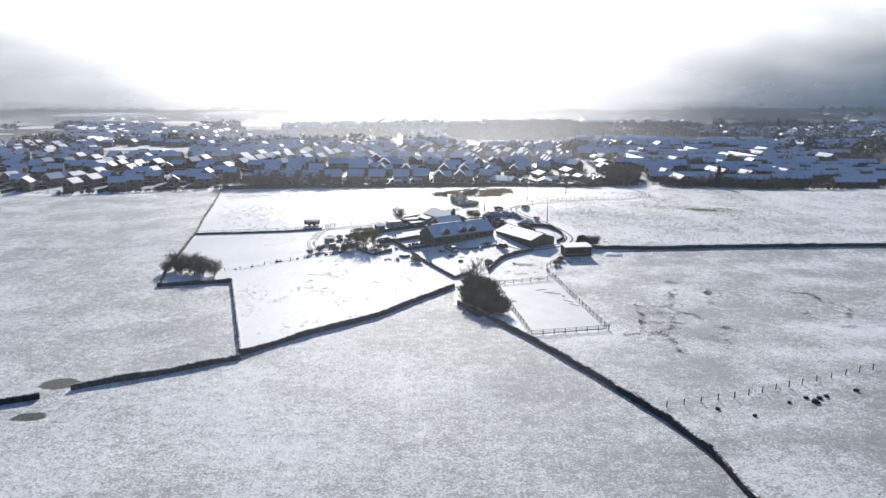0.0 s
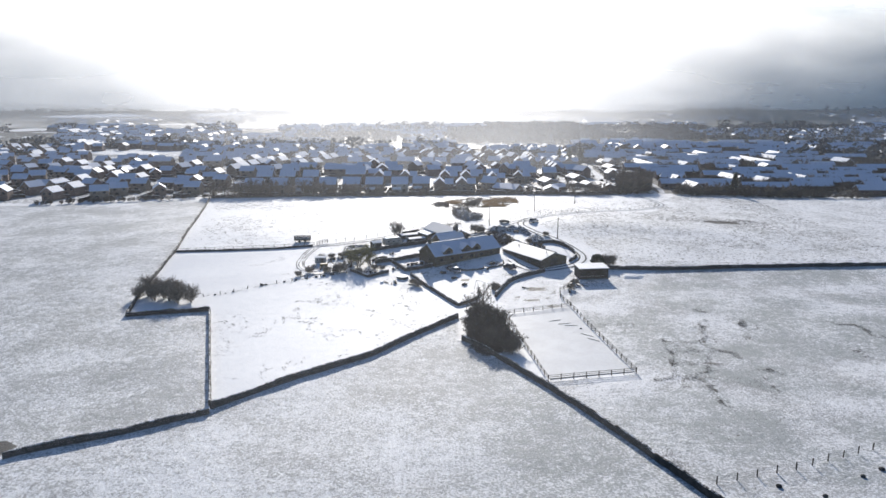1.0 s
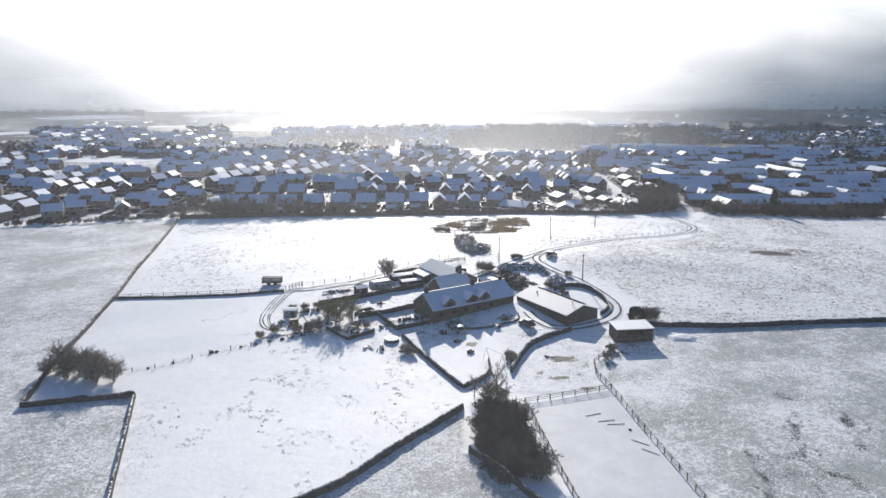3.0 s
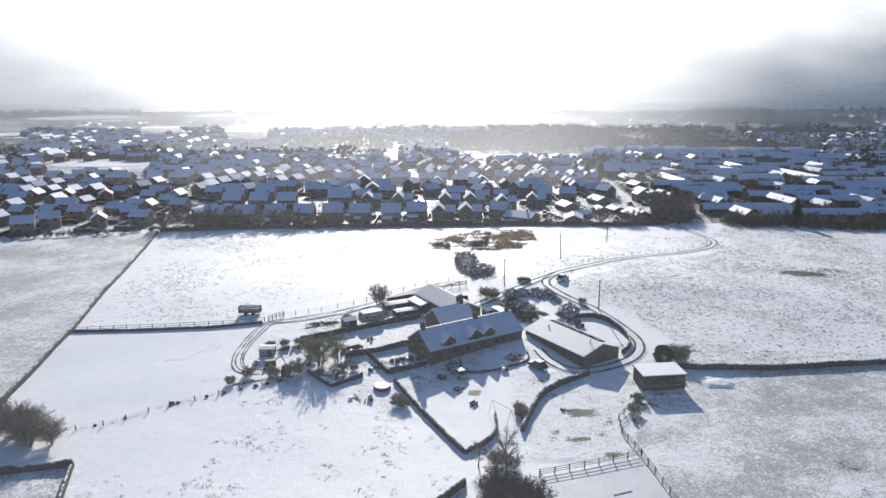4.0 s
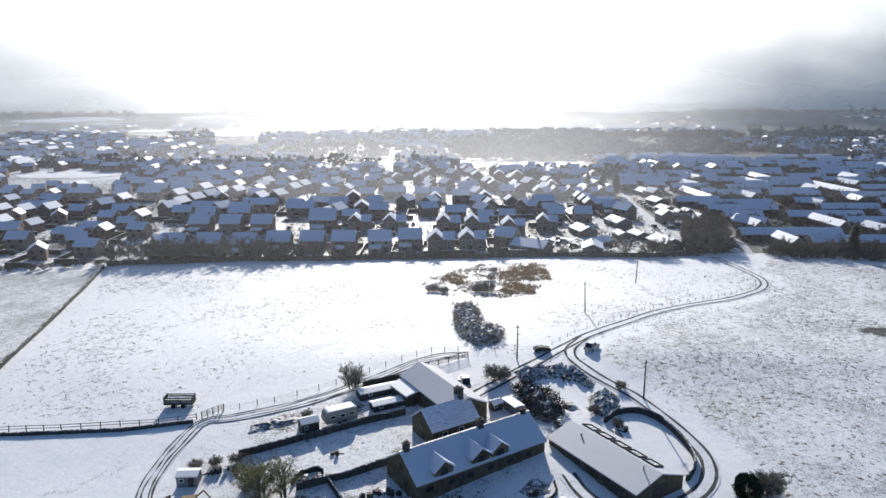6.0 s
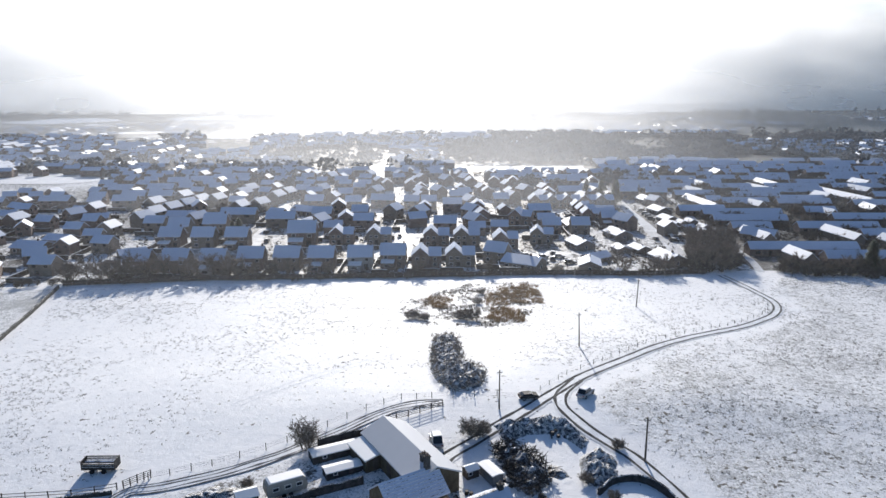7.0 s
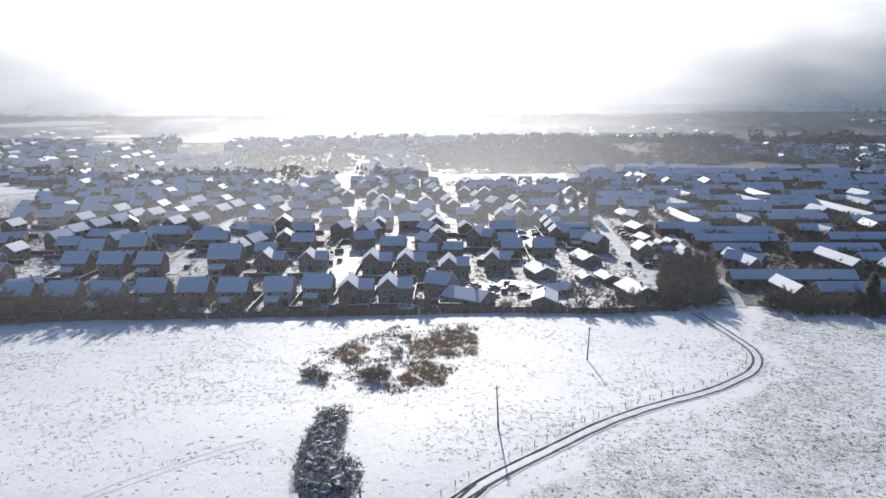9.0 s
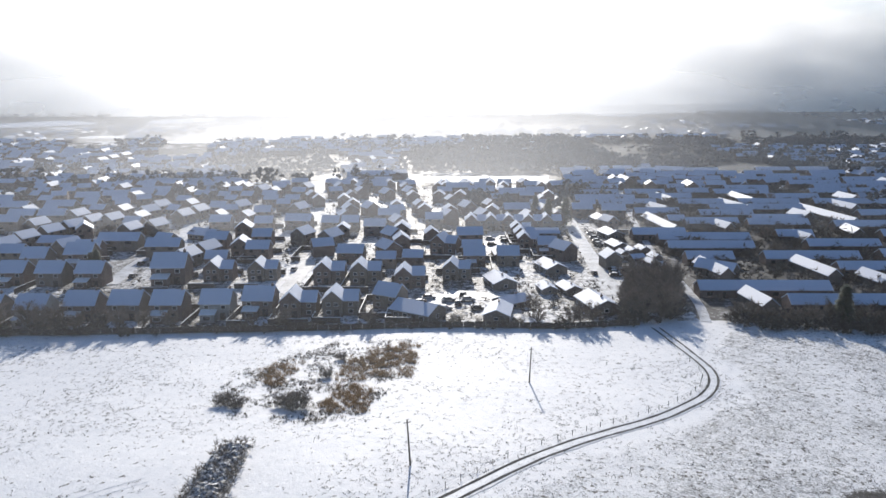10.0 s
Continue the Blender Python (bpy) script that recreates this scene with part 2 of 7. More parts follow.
def rod(bm, a, b, r0, r1=None, seg=6):
    a, b = Vector(a), Vector(b)
    q = (b - a).to_track_quat("Z", "Y").to_matrix().to_4x4()
    bmesh.ops.create_cone(bm, cap_ends=True, segments=seg, radius1=r0, radius2=r0 if r1 is None else r1, depth=(b - a).length,
                          matrix=Matrix.Translation((a + b) / 2) @ q)


def prism(bm, pts, y0, y1):
    """A shape in x, z drawn out along y."""
    a = [bm.verts.new((x, y0, z)) for x, z in pts]
    b = [bm.verts.new((x, y1, z)) for x, z in pts]
    n = len(pts)
    bm.faces.new(a)
    bm.faces.new(b[::-1])
    for i in range(n):
        bm.faces.new((a[i], b[i], b[(i + 1) % n], a[(i + 1) % n]))


def resample(pts, step):
    out = []
    for (x0, y0), (x1, y1) in zip(pts, pts[1:]):
        n = max(1, round(math.hypot(x1 - x0, y1 - y0) / step))
        out += [(x0 + (x1 - x0) * i / n, y0 + (y1 - y0) * i / n) for i in range(n)]
    return out + [tuple(pts[-1])]


def rounded(pts, times=2):
    for _ in range(times):
        out = [pts[0]]
        for (x0, y0), (x1, y1) in zip(pts, pts[1:]):
            out += [(0.75 * x0 + 0.25 * x1, 0.75 * y0 + 0.25 * y1), (0.25 * x0 + 0.75 * x1, 0.25 * y0 + 0.75 * y1)]
        pts = out + [pts[-1]]
    return pts


def normals2d(pts):
    out = []
    for i in range(len(pts)):
        (x0, y0), (x1, y1) = pts[max(i - 1, 0)], pts[min(i + 1, len(pts) - 1)]
        d = math.hypot(x1 - x0, y1 - y0) or 1.0
        out.append((-(y1 - y0) / d, (x1 - x0) / d))
    return out


def inside(x, y, poly):
    hit = False
    for (x0, y0), (x1, y1) in zip(poly, poly[1:] + poly[:1]):
        if (y0 > y) != (y1 > y) and x < x0 + (y - y0) * (x1 - x0) / (y1 - y0):
            hit = not hit
    return hit


# ---------------------------------------------------------------- plan: lines of the fields
WALL_WEST = [(-75.6, 178.9), (-80, 197), (-86.6, 239.8), (-114.6, 359.6)]
WALL_SPUR = [(-75.6, 178.9), (-57.3, 183.3)]
WALL_MID = [(-57.3, 183.3), (-48.3, 155.7), (-40.2, 131)]
WALL_V_LEFT = [(-39.8, 130), (-27.2, 143.2), (-15, 154), (-8, 164), (3, 178)]
WALL_LEFT = [(-39.4, 128.2), (-50.6, 121.2), (-62, 114.9), (-64.6, 113.2)]
WALL_LEFT_END = [(-68.2, 110), (-73.6, 107.8), (-100, 96), (-150, 74)]
WALL_V_RIGHT = [(3.6, 163.4), (8.2, 157.9), (17.5, 140.4), (27.6, 120.1), (35.4, 102.1), (38.6, 91.5), (39.4, 81), (42, 60), (44, 30)]
WALL_EAST = [(46.2, 218), (64, 217.6), (86.6, 220.8), (112.8, 224.5), (160, 230), (260, 240)]
TRACK = [(5.4, 246.5), (6.2, 249.6), (8.3, 252), (11.3, 254.8), (15.8, 259.5), (20.7, 263.9), (26, 269.8), (32.1, 277), (38.5, 282.9), (45.5, 289.6), (53.2, 297), (62.4, 305.2), (71, 311.2), (79.4, 316.8), (84.6, 320.6), (89.7, 325), (93.8, 328.8), (97.6, 333.7), (100.2, 339.4), (101.2, 344.7), (100.8, 350.1), (99.8, 357.5), (98.9, 365.4), (97.7, 374.6)]
SPUR = [(32, 276.3), (30, 273.5), (28.1, 270.7), (27.2, 268.1), (27.2, 264.8), (28.8, 261.2), (30.5, 257.9), (33.7, 253.7), (36.6, 250.3), (41.3, 238.8), (43, 229.9), (40, 222.6), (32.3, 217.6), (25.6, 215.9), (21.4, 220.6), (19.9, 225.9)]
TOWN_EDGE = [(-190, 341), (-115, 361), (-74, 366.5), (-31, 368), (13, 370.5), (43, 372.5), (73, 371.5), (96, 376), (118, 374), (139, 370), (160, 366), (215, 362)]


def edge_y(x):
    for (x0, y0), (x1, y1) in zip(TOWN_EDGE, TOWN_EDGE[1:]):
        if x0 <= x <= x1:
            return y0 + (y1 - y0) * (x - x0) / (x1 - x0)
    return 341 if x < 0 else 362


# ---------------------------------------------------------------- ground
NEAR = WALL_V_LEFT[:1] + WALL_V_LEFT[1:] + WALL_V_RIGHT + [(-260, 30), (-260, 74)] + WALL_LEFT_END[::-1] + WALL_LEFT[::-1]
WESTFIELD = [(-260, 74)] + WALL_LEFT_END[::-1] + WALL_LEFT[::-1] + WALL_MID[::-1] + WALL_SPUR[::-1] + WALL_WEST[1:] + [(-190, 341), (-260, 341)]
EASTFIELD = [(46, 219)] + WALL_EAST[1:] + [(260, 362), (118, 374), (104, 352)] + TRACK[19:7:-1] + SPUR[2:11]
SOUTHEAST = WALL_V_RIGHT + [(260, 30), (260, 240)] + WALL_EAST[::-1] + [(33, 205), (31, 186), (36, 145), (19, 142)]
REEDBED = [(-6.6, 329), (-3.6, 344.9), (6.8, 354.4), (13.7, 363), (33, 364.5), (34.9, 352.2), (30.4, 330.1), (24.6, 315.8), (15.6, 311), (10.3, 312.9), (-0.9, 317.3)]
DITCHES = [[(60.6, 175.6), (58.1, 171.8), (56.7, 165.5), (55.7, 158.9), (52.5, 151.5), (51, 146), (48.1, 142), (48.2, 130)], [(47.2, 162.9), (45.3, 154.1), (44.3, 148.9), (42.5, 145), (40.7, 142), (37.5, 142)], [(47.4, 162), (52.2, 163.3), (55.8, 161)], [(89.7, 175), (95.6, 173.4), (95, 161.6), (94.2, 154.3)], [(44.8, 148.9), (50.7, 150.8)],
           [(69.2, 177.3), (69, 174.3), (69.6, 171.5)], [(60.4, 148.6), (63, 146.6), (65.8, 145)], [(61.3, 183.3), (64, 182)], [(55.5, 158), (58.5, 156), (59.6, 152)]]
# x, y, radius x, radius y, strength: bare or wet patches
PATCHES = [(-68, 116, 3.4, 2.4, 1.0), (-66, 103, 2.8, 1.6, .95), (-60, 101, 3, 1, .55), (109, 291, 9, 4.5, .62), (119, 297, 9, 5, .5), (24, 200, 3, 2, .66), (22, 191, 2, 1.2, .68), (19, 194, 1.6, 1, .6),
           (27, 187, 2.5, 1, .6), (5.5, 207, 2.2, 1.1, .7), (3, 208.5, 1.6, 0.9, .6), (9, 164, 4.5, 10, .8), (41, 206.5, 5, 2, .5), (52, 150, 5, 1.3, .55), (44, 140, 2, 4, .5), (60, 141, 1, 7, .5), (66, 165, 1.5, 1.6, .55),
           (85, 156, 2, 4, .5), (36, 203, 4, 3, .5), (-27, 240, 6, 3, .42)]


VERGE = resample(TRACK[7:], 3.0) + resample(SPUR[:12], 3.0)


def ground():
    fx = list(np.arange(-170, 171, 1.4))
    ys = list(np.arange(20, 400, 1.4))
    far = [190, 220, 260, 310, 370, 440, 520, 620, 740, 880, 1050, 1250, 1500, 1800, 2150, 2550, 3000, 3500, 4100, 4800]
    xs = [-v for v in far[::-1]] + fx + far
    ys = [-4800, -2500, -1200, -500, -200, -80, -20] + ys + [420, 450, 480, 520, 570, 630, 700, 780, 880, 1000, 1150, 1300, 1500, 1700, 1950, 2200, 2500, 2800, 3150, 3500, 3900, 4350, 4850]
    verts = [(x, y, H(x, y)) for y in ys for x in xs]
    w = len(xs)
    faces = [(j * w + i, j * w + i + 1, (j + 1) * w + i + 1, (j + 1) * w + i) for j in range(len(ys) - 1) for i in range(w - 1)]
    ob = raw("ground", verts, faces, M_GROUND)
    ob.data.shade_smooth()
    cover, rush, bare, wood = [], [], [], []
    for x, y, z in verts:
        c, r, b, f = 0.22, 0.12, 0.0, 0.0
        if y < 400 and abs(x) < 262:
            if inside(x, y, NEAR):
                c, r = 0.92 + 0.14 * smooth(-25, 20, x), 0.0
            elif inside(x, y, WESTFIELD):
                c, r = 1.02, 0.06
            elif inside(x, y, EASTFIELD):
                c, r = 0.84, 0.8
                near = min(math.hypot(x - a, y - b) for a, b in VERGE) + 3.0 * noise.noise((x / 9, y / 9, 6.1))
                if near < 7.5:
                    k = smooth(3.5, 7.5, near)
                    c, r = 0.35 + 0.49 * k, 0.1 + 0.7 * k
            elif inside(x, y, SOUTHEAST):
                # grass cover, raised further to paint the shade of a slope H leaves out
                k = noise.noise((x / 26, y / 11, 5.7)) + 0.5 * noise.noise((x / 9, y / 7, 2.7))
                c, r = min(1.12, 1.03 + 0.3 * k), 0.36 + 0.3 * k
            elif 9 < x < 47 and 184 < y < 217:
                # yard cover raised the same way, to darken for that slope shade
                k = smooth(9, 15, x)
                c, r = 0.3 + 0.45 * k, 0.12 + 0.25 * k
                b = k * (0.36 + 0.2 * noise.noise((x / 5, y / 5, 1.9)))
            elif math.hypot((x + 10) / 38, (y - 230) / 33) < 1:
                k = 1 - smooth(0.55, 1.0, math.hypot((x + 10) / 38, (y - 230) / 33) + 0.25 * noise.noise((x / 7, y / 7, 2.9)))
                c, r = 0.3 + 0.45 * k, 0.15 + 0.42 * k
                b = k * (0.38 + 0.24 * noise.noise((x / 6, y / 6, 3.9)))
            elif y > 242:
                c, r = 0.44, 0.62
            if inside(x, y, REEDBED):
                c, r = 0.45, 0.5
            if x > 36 and y < 200:
                u = x + 3.0 * noise.noise((x / 6, y / 6, 1.5)) + 1.2 * noise.noise((x / 2, y / 2, 1.5))
                v = y + 3.0 * noise.noise((x / 6, y / 6, 9.5)) + 1.2 * noise.noise((x / 2, y / 2, 9.5))
                for line in DITCHES:
                    for (xa, ya), (xb, yb) in zip(line, line[1:]):
                        t = max(0, min(1, ((u - xa) * (xb - xa) + (v - ya) * (yb - ya)) / ((xb - xa) ** 2 + (yb - ya) ** 2)))
                        d = math.hypot(u - xa - t * (xb - xa), v - ya - t * (yb - ya))
                        if d < 2.6:
                            b = max(b, (0.47 + 0.2 * noise.noise((x / 4, y / 4, 4.1))) * (1 - smooth(0.1, 2.6, d)))
            for px, py, rx, ry, s in PATCHES:
                d = math.hypot((x - px) / rx, (y - py) / ry)
                if d < 1.6:
                    b = max(b, s * (1 - smooth(0.5, 1.6, d)))
        if y > edge_y(x) + 6:
            c, r = 0.5, 0.0
            f = 1.0 if y > 690 else 0.0
            b = (0.50 if x < 112 else 0.63) + 0.12 * noise.noise((x / 23, y / 23, 7.7)) if f == 0 else 0.0
        if math.hypot(x, y) > 800:
            f = 1.0 if x < 0 else 1.25
        if y > 1500:
            f = 1.3
        cover.append(c), rush.append(r), bare.append(b), wood.append(f)
    for key, values in (("cover", cover), ("rush", rush), ("bare", bare), ("wood", wood)):
        ob.data.attributes.new(key, "FLOAT", "POINT").data.foreach_set("value", values)
    return tagged(ob, "snow-covered grassland fields with grass showing through", "ground", kind="structure")


ground()


# ---------------------------------------------------------------- field walls
def stone_wall(pts, label, height=1.3, thick=0.62, snow=0.75, seed=1, mat=None):
    """A dry stone wall along a line, with rough coping stones and patches of snow on top."""
    rnd = random.Random(seed)
    height *= 0.86
    thick *= 0.8
    mat = mat or M_STONE
    line = resample(pts, 0.9)
    nor = normals2d(line)
    prof = [(-0.5, -0.3), (-0.47, 0.35), (-0.36, 0.72), (-0.30, 1.0), (0.30, 1.0), (0.36, 0.72), (0.47, 0.35), (0.5, -0.3)]
    k = len(prof)
    verts, tops = [], []
    for i, ((x, y), (nx, ny)) in enumerate(zip(line, nor)):
        hh = height * (0.9 + 0.22 * noise.noise((x / 4, y / 4, seed)) + rnd.uniform(-0.06, 0.06))
        z = H(x, y)
        sway = 0.1 * noise.noise((x / 3, y / 3, seed + 5))
        for u, v in prof:
            o = u * thick + sway + rnd.uniform(-0.035, 0.035)
            verts.append((x + nx * o, y + ny * o, z + v * hh + (rnd.uniform(-0.03, 0.03) if v > 0 else 0)))
        tops.append((x + nx * sway, y + ny * sway, z + hh, nx, ny))
    n = len(line)
    faces = [(i * k + j, (i + 1) * k + j, (i + 1) * k + (j + 1) % k, i * k + (j + 1) % k) for i in range(n - 1) for j in range(k)]
    faces += [tuple(range(k)), tuple(reversed(range((n - 1) * k, n * k)))]
    wall = tagged(raw("dry_stone_wall", verts, faces, mat), label, "stone wall")
    # coping stones
    cv, cf = [], []
    for (x0, y0, z0, nx, ny), (x1, y1, z1, _, _) in zip(tops, tops[1:]):
        for s in (0.15, 0.5, 0.85):
            if rnd.random() < 0.12:
                continue
            cx, cy, cz = x0 + (x1 - x0) * s, y0 + (y1 - y0) * s, z0 + (z1 - z0) * s
            a, b, c = thick * rnd.uniform(0.28, 0.38), rnd.uniform(0.09, 0.15), rnd.uniform(0.04, 0.15)
            tx, ty = ny, -nx
            o = len(cv)
            for dz, sc in ((-0.06, 1.0), (c, 0.72)):
                for su, sv in ((-1, -1), (1, -1), (1, 1), (-1, 1)):
                    cv.append((cx + nx * a * su * sc + tx * b * sv * sc, cy + ny * a * su * sc + ty * b * sv * sc, cz + dz + rnd.uniform(-0.02, 0.02)))
            cf += [(o, o + 3, o + 2, o + 1), (o + 4, o + 5, o + 6, o + 7)] + [(o + i, o + (i + 1) % 4, o + 4 + (i + 1) % 4, o + 4 + i) for i in range(4)]
    tagged(raw("coping_stones", cv, cf, mat, wall), "rough upright coping stones", kind="stuff")
    # snow caught on top
    sv, sf = [], []
    for i, (x, y, z, nx, ny) in enumerate(tops):
        o = thick * 0.33
        lift = 0.05 + 0.12 * max(0.0, noise.noise((x / 1.7, y / 1.7, seed + 9)) + snow - 0.35)
        sv += [(x - nx * o, y - ny * o, z + 0.01), (x, y, z + lift), (x + nx * o, y + ny * o, z + 0.01)]
        if i and noise.noise((x / 2.3, y / 2.3, seed + 3)) < snow - 0.35:
            q = 3 * i
            sf += [(q - 3, q - 2, q + 1, q), (q - 2, q - 1, q + 2, q + 1)]
    if sf:
        raw("snow_cap", sv, sf, M_WALLSNOW, wall, "broken line of white snow")
    return wall


def field_walls():
    stone_wall(WALL_WEST, "long dark dry stone wall between the west fields", seed=1)
    stone_wall(WALL_SPUR, "short dry stone wall closing the paddock corner", seed=2)
    stone_wall(WALL_MID, "dark dry stone wall between snowy paddocks", seed=3)
    stone_wall(WALL_V_LEFT, "dark dry stone wall along the open near field", 1.4, seed=4)
    stone_wall(WALL_LEFT, "tumbled dry stone wall ending at a field gap", seed=5)
    stone_wall(WALL_LEFT_END, "low dry stone wall beyond the muddy gap", seed=6)
    stone_wall(WALL_V_RIGHT, "curving dry stone wall beside the near field", 1.4, seed=7)
    stone_wall(WALL_EAST, "dark dry stone wall running east from the shed", 1.4, seed=8)
    stone_wall([(-9.6, 211.8), (-4.1, 200.2), (1.2, 190.1), (3.0, 187)], "low mortared stone wall of the farm paddock", 1.0, seed=9)
    stone_wall(rounded([(3.2, 186.6), (7.4, 190.2), (8.9, 194), (8.9, 198.6)], 1), "curved stone wall at the paddock gate", 1.0, seed=10)
    stone_wall(rounded([(13, 193.5), (16.5, 203.4), (19.5, 208.6), (28.6, 215.2)], 1), "thick snow-topped stone wall beside the yard", 1.3, 0.9, seed=11)
    stone_wall(rounded([(28.6, 240.6), (31.5, 244), (36, 244.6), (39.6, 240), (41, 231), (39.4, 227), (37.4, 224.6)], 2), "curved stone wall behind the barn", 1.3, 0.6, seed=12)
    stone_wall([(-31.6, 230.9), (-22.8, 235.3), (-13.1, 240.3), (-5.8, 243.4)], "straight dark stone garden wall beside the caravans", 1.5, 0.45, 0.5, 13)
    stone_wall([(-20.6, 222), (-13.4, 225.2), (-7.6, 228.4)], "dark stone wall between garden and courtyard", 1.4, 0.45, 0.45, 14)
    stone_wall([(-16.6, 224.4), (-14, 219.9), (-11.3, 215.1)], "courtyard wall with a white snow top", 1.2, 0.45, 1.0, 15)
    stone_wall([(-11.1, 215), (-7.6, 216.7), (-3.6, 218.8)], "stone courtyard front wall with snow coping", 1.3, 0.45, 1.0, 16)
    stone_wall([(-27.2, 215.8), (-24.2, 212.3), (-21.5, 209.5)], "low garden wall under the bare trees", 0.9, 0.4, 0.5, 17)
    stone_wall([(-21.3, 209.5), (-18.6, 211.7), (-16, 213.8)], "low dark garden wall beside the water tank", 1.0, 0.4, 0.5, 18)
    stone_wall([(-14.4, 253.5), (-10, 255.6), (-5.6, 257.6)], "dark stone wall behind the long outbuilding", 1.5, 0.45, 0.4, 19)
    stone_wall(rounded([(3.3, 220.3), (3.2, 217.1), (4.5, 215.2), (6.6, 215), (10.1, 216), (13.4, 218), (16.3, 219.8), (17.6, 221.8), (17.5, 224)], 1), "low dark edging wall round the farmhouse lawn", 0.45, 0.4, 0.2, 20)
    stone_wall([(-86.2, 239.4), (-71.4, 238.9), (-54.4, 239.4), (-42.6, 241.6)], "low dark field wall below the cross fence", 0.7, 0.5, 0.4, 24)
    stone_wall(rounded([(-21.6, 223.3), (-21.2, 225.3), (-18.4, 227), (-17.4, 226)], 1), "low ring of dark stone in the garden", 1.0, 0.4, 0.4, 21)


# ---------------------------------------------------------------- fences
def share(name, me, parent, m, label=""):
    ob = new(name, me)
    ob.parent = parent
    ob.matrix_basis = m
    return tagged(ob, label)


def post_mesh(h, r):
    bm = bmesh.new()
    box(bm, 0, 0, -0.3, 2 * r, 2 * r, h + 0.3, 0, 0.02)
    me = bpy.data.meshes.new("post")
    bm.to_mesh(me)
    bm.free()
    me.materials.append(M_WOOD)
    return me


def fence(pts, label, step=2.6, height=1.2, rails=(0.4, 0.75, 1.08), wire=False, seed=1, r=0.075):
    rnd = random.Random(seed)
    line = resample(pts, step)
    x0, y0 = line[0]
    base = thing("post_and_wire_fence" if wire else "post_and_rail_fence", pose(x0, y0, H(x0, y0)), label, "fence")
    me = post_mesh(height, r)
    o = Vector((x0, y0, H(x0, y0)))
    for x, y in line:
        share("post", me, base, pose(x - o.x, y - o.y, H(x, y) - o.z + rnd.uniform(-0.08, 0.05), rnd.uniform(-3, 3), rnd.uniform(-3, 3), rnd.uniform(0, 90)))
    for v in rails:
        for (xa, ya), (xb, yb) in zip(line, line[1:]):
            bm = bmesh.new()
            a, b = Vector((xa, ya, H(xa, ya) + v)) - o, Vector((xb, yb, H(xb, yb) + v)) - o
            if wire:
                rod(bm, a, b, 0.012, None, 3)
            else:
                m = (a + b) / 2
                d = b - a
                box(bm, 0, 0, -0.04, d.length, 0.04, 0.08)
                bm.transform(Matrix.Translation(m) @ d.to_track_quat("X", "Z").to_matrix().to_4x4())
            part("wire" if wire else "rail", bm, M_METAL if wire else M_WOOD, base)
    return base


def fences():
    pad = [(14.2, 180.2), (31, 185.9), (36.2, 145), (19.0, 141.8)]
    fence([pad[0], pad[1]], "wooden post and rail fence at the top of the riding arena", seed=21)
    fence([pad[1], pad[2]], "wooden rail fence along the riding arena", seed=22)
    fence([pad[2], pad[3]], "wooden rail fence at the near end of the arena", seed=23)
    fence([pad[3], pad[0]], "wooden rail fence between arena and thicket", seed=24)
    fence([(31, 185.9), (29.6, 193), (30.2, 197.5), (34.4, 203)], "wooden fence between the arena and the shed", seed=25)
    fence([(-86, 240), (-65, 240.4), (-48.4, 241.3), (-42.4, 242.8)], "old fence across the snowy field", 3.2, 1.15, (0.5, 1.0), seed=26)
    fence([(-38.6, 244.9), (-30, 248.4), (-22.6, 252.5), (-13.8, 259.3), (-7.7, 264.3), (-1.7, 268.1), (3.9, 268.2), (11.7, 268.6), (20, 268)], "wire fence behind the farm", 3.4, 1.25, (0.4, 0.8, 1.05), True, 27, 0.055)
    fence([(x + 2.5 * u, y + 2.5 * v) for (x, y), (u, v) in zip(TRACK[6:21], normals2d(TRACK[6:21]))], "wire fence with dark posts along the farm track", 3.6, 1.05, (0.4, 0.9), True, 28, 0.05)
    fence([(36.9, 106.8), (49.6, 110.5), (64, 116.4), (84, 124.4), (130, 142)], "sagging wire fence across the rough field", 3.4, 1.2, (0.4, 0.8, 1.1), True, 29)
    fence([(-66.5, 193), (-58.6, 196), (-49.8, 203), (-38.2, 208.5), (-28, 213.5)], "tumbled fence between the paddocks", 4.2, 0.95, (0.35, 0.7), True, 30)
    fence([(-4, 260.2), (-0.1, 262), (5.9, 265.2)], "timber rails of a small stock pen", 2.0, 1.3, (0.3, 0.6, 0.9, 1.2), seed=31)
    fence([(-41.5, 243), (-38.5, 245.6)], "wooden gate pen beside the farm track", 1.0, 1.4, (0.4, 0.7, 1.0, 1.3), seed=32)


# ---------------------------------------------------------------- track
def strip(name, pts, offs, width, lift, mat, parent=None, wobble=0.0, seed=0):
    line = resample(rounded(pts, 3), 1.0)
    nor = normals2d(line)
    verts, faces = [], []
    for i, ((x, y), (nx, ny)) in enumerate(zip(line, nor)):
        w = width * (1 + wobble * noise.noise((x / 2.1, y / 2.1, seed)))
        s = offs + 0.25 * wobble * noise.noise((x / 6, y / 6, seed + 4))
        for u in (-0.5, 0.0, 0.5):
            px, py = x + nx * (s + u * w), y + ny * (s + u * w)
            verts.append((px, py, H(px, py) + lift - (0.02 if u else 0)))
        if i:
            q = 3 * i
            faces += [(q - 3, q - 2, q + 1, q), (q - 2, q - 1, q + 2, q + 1)]
    return raw(name, verts, faces, mat, parent)


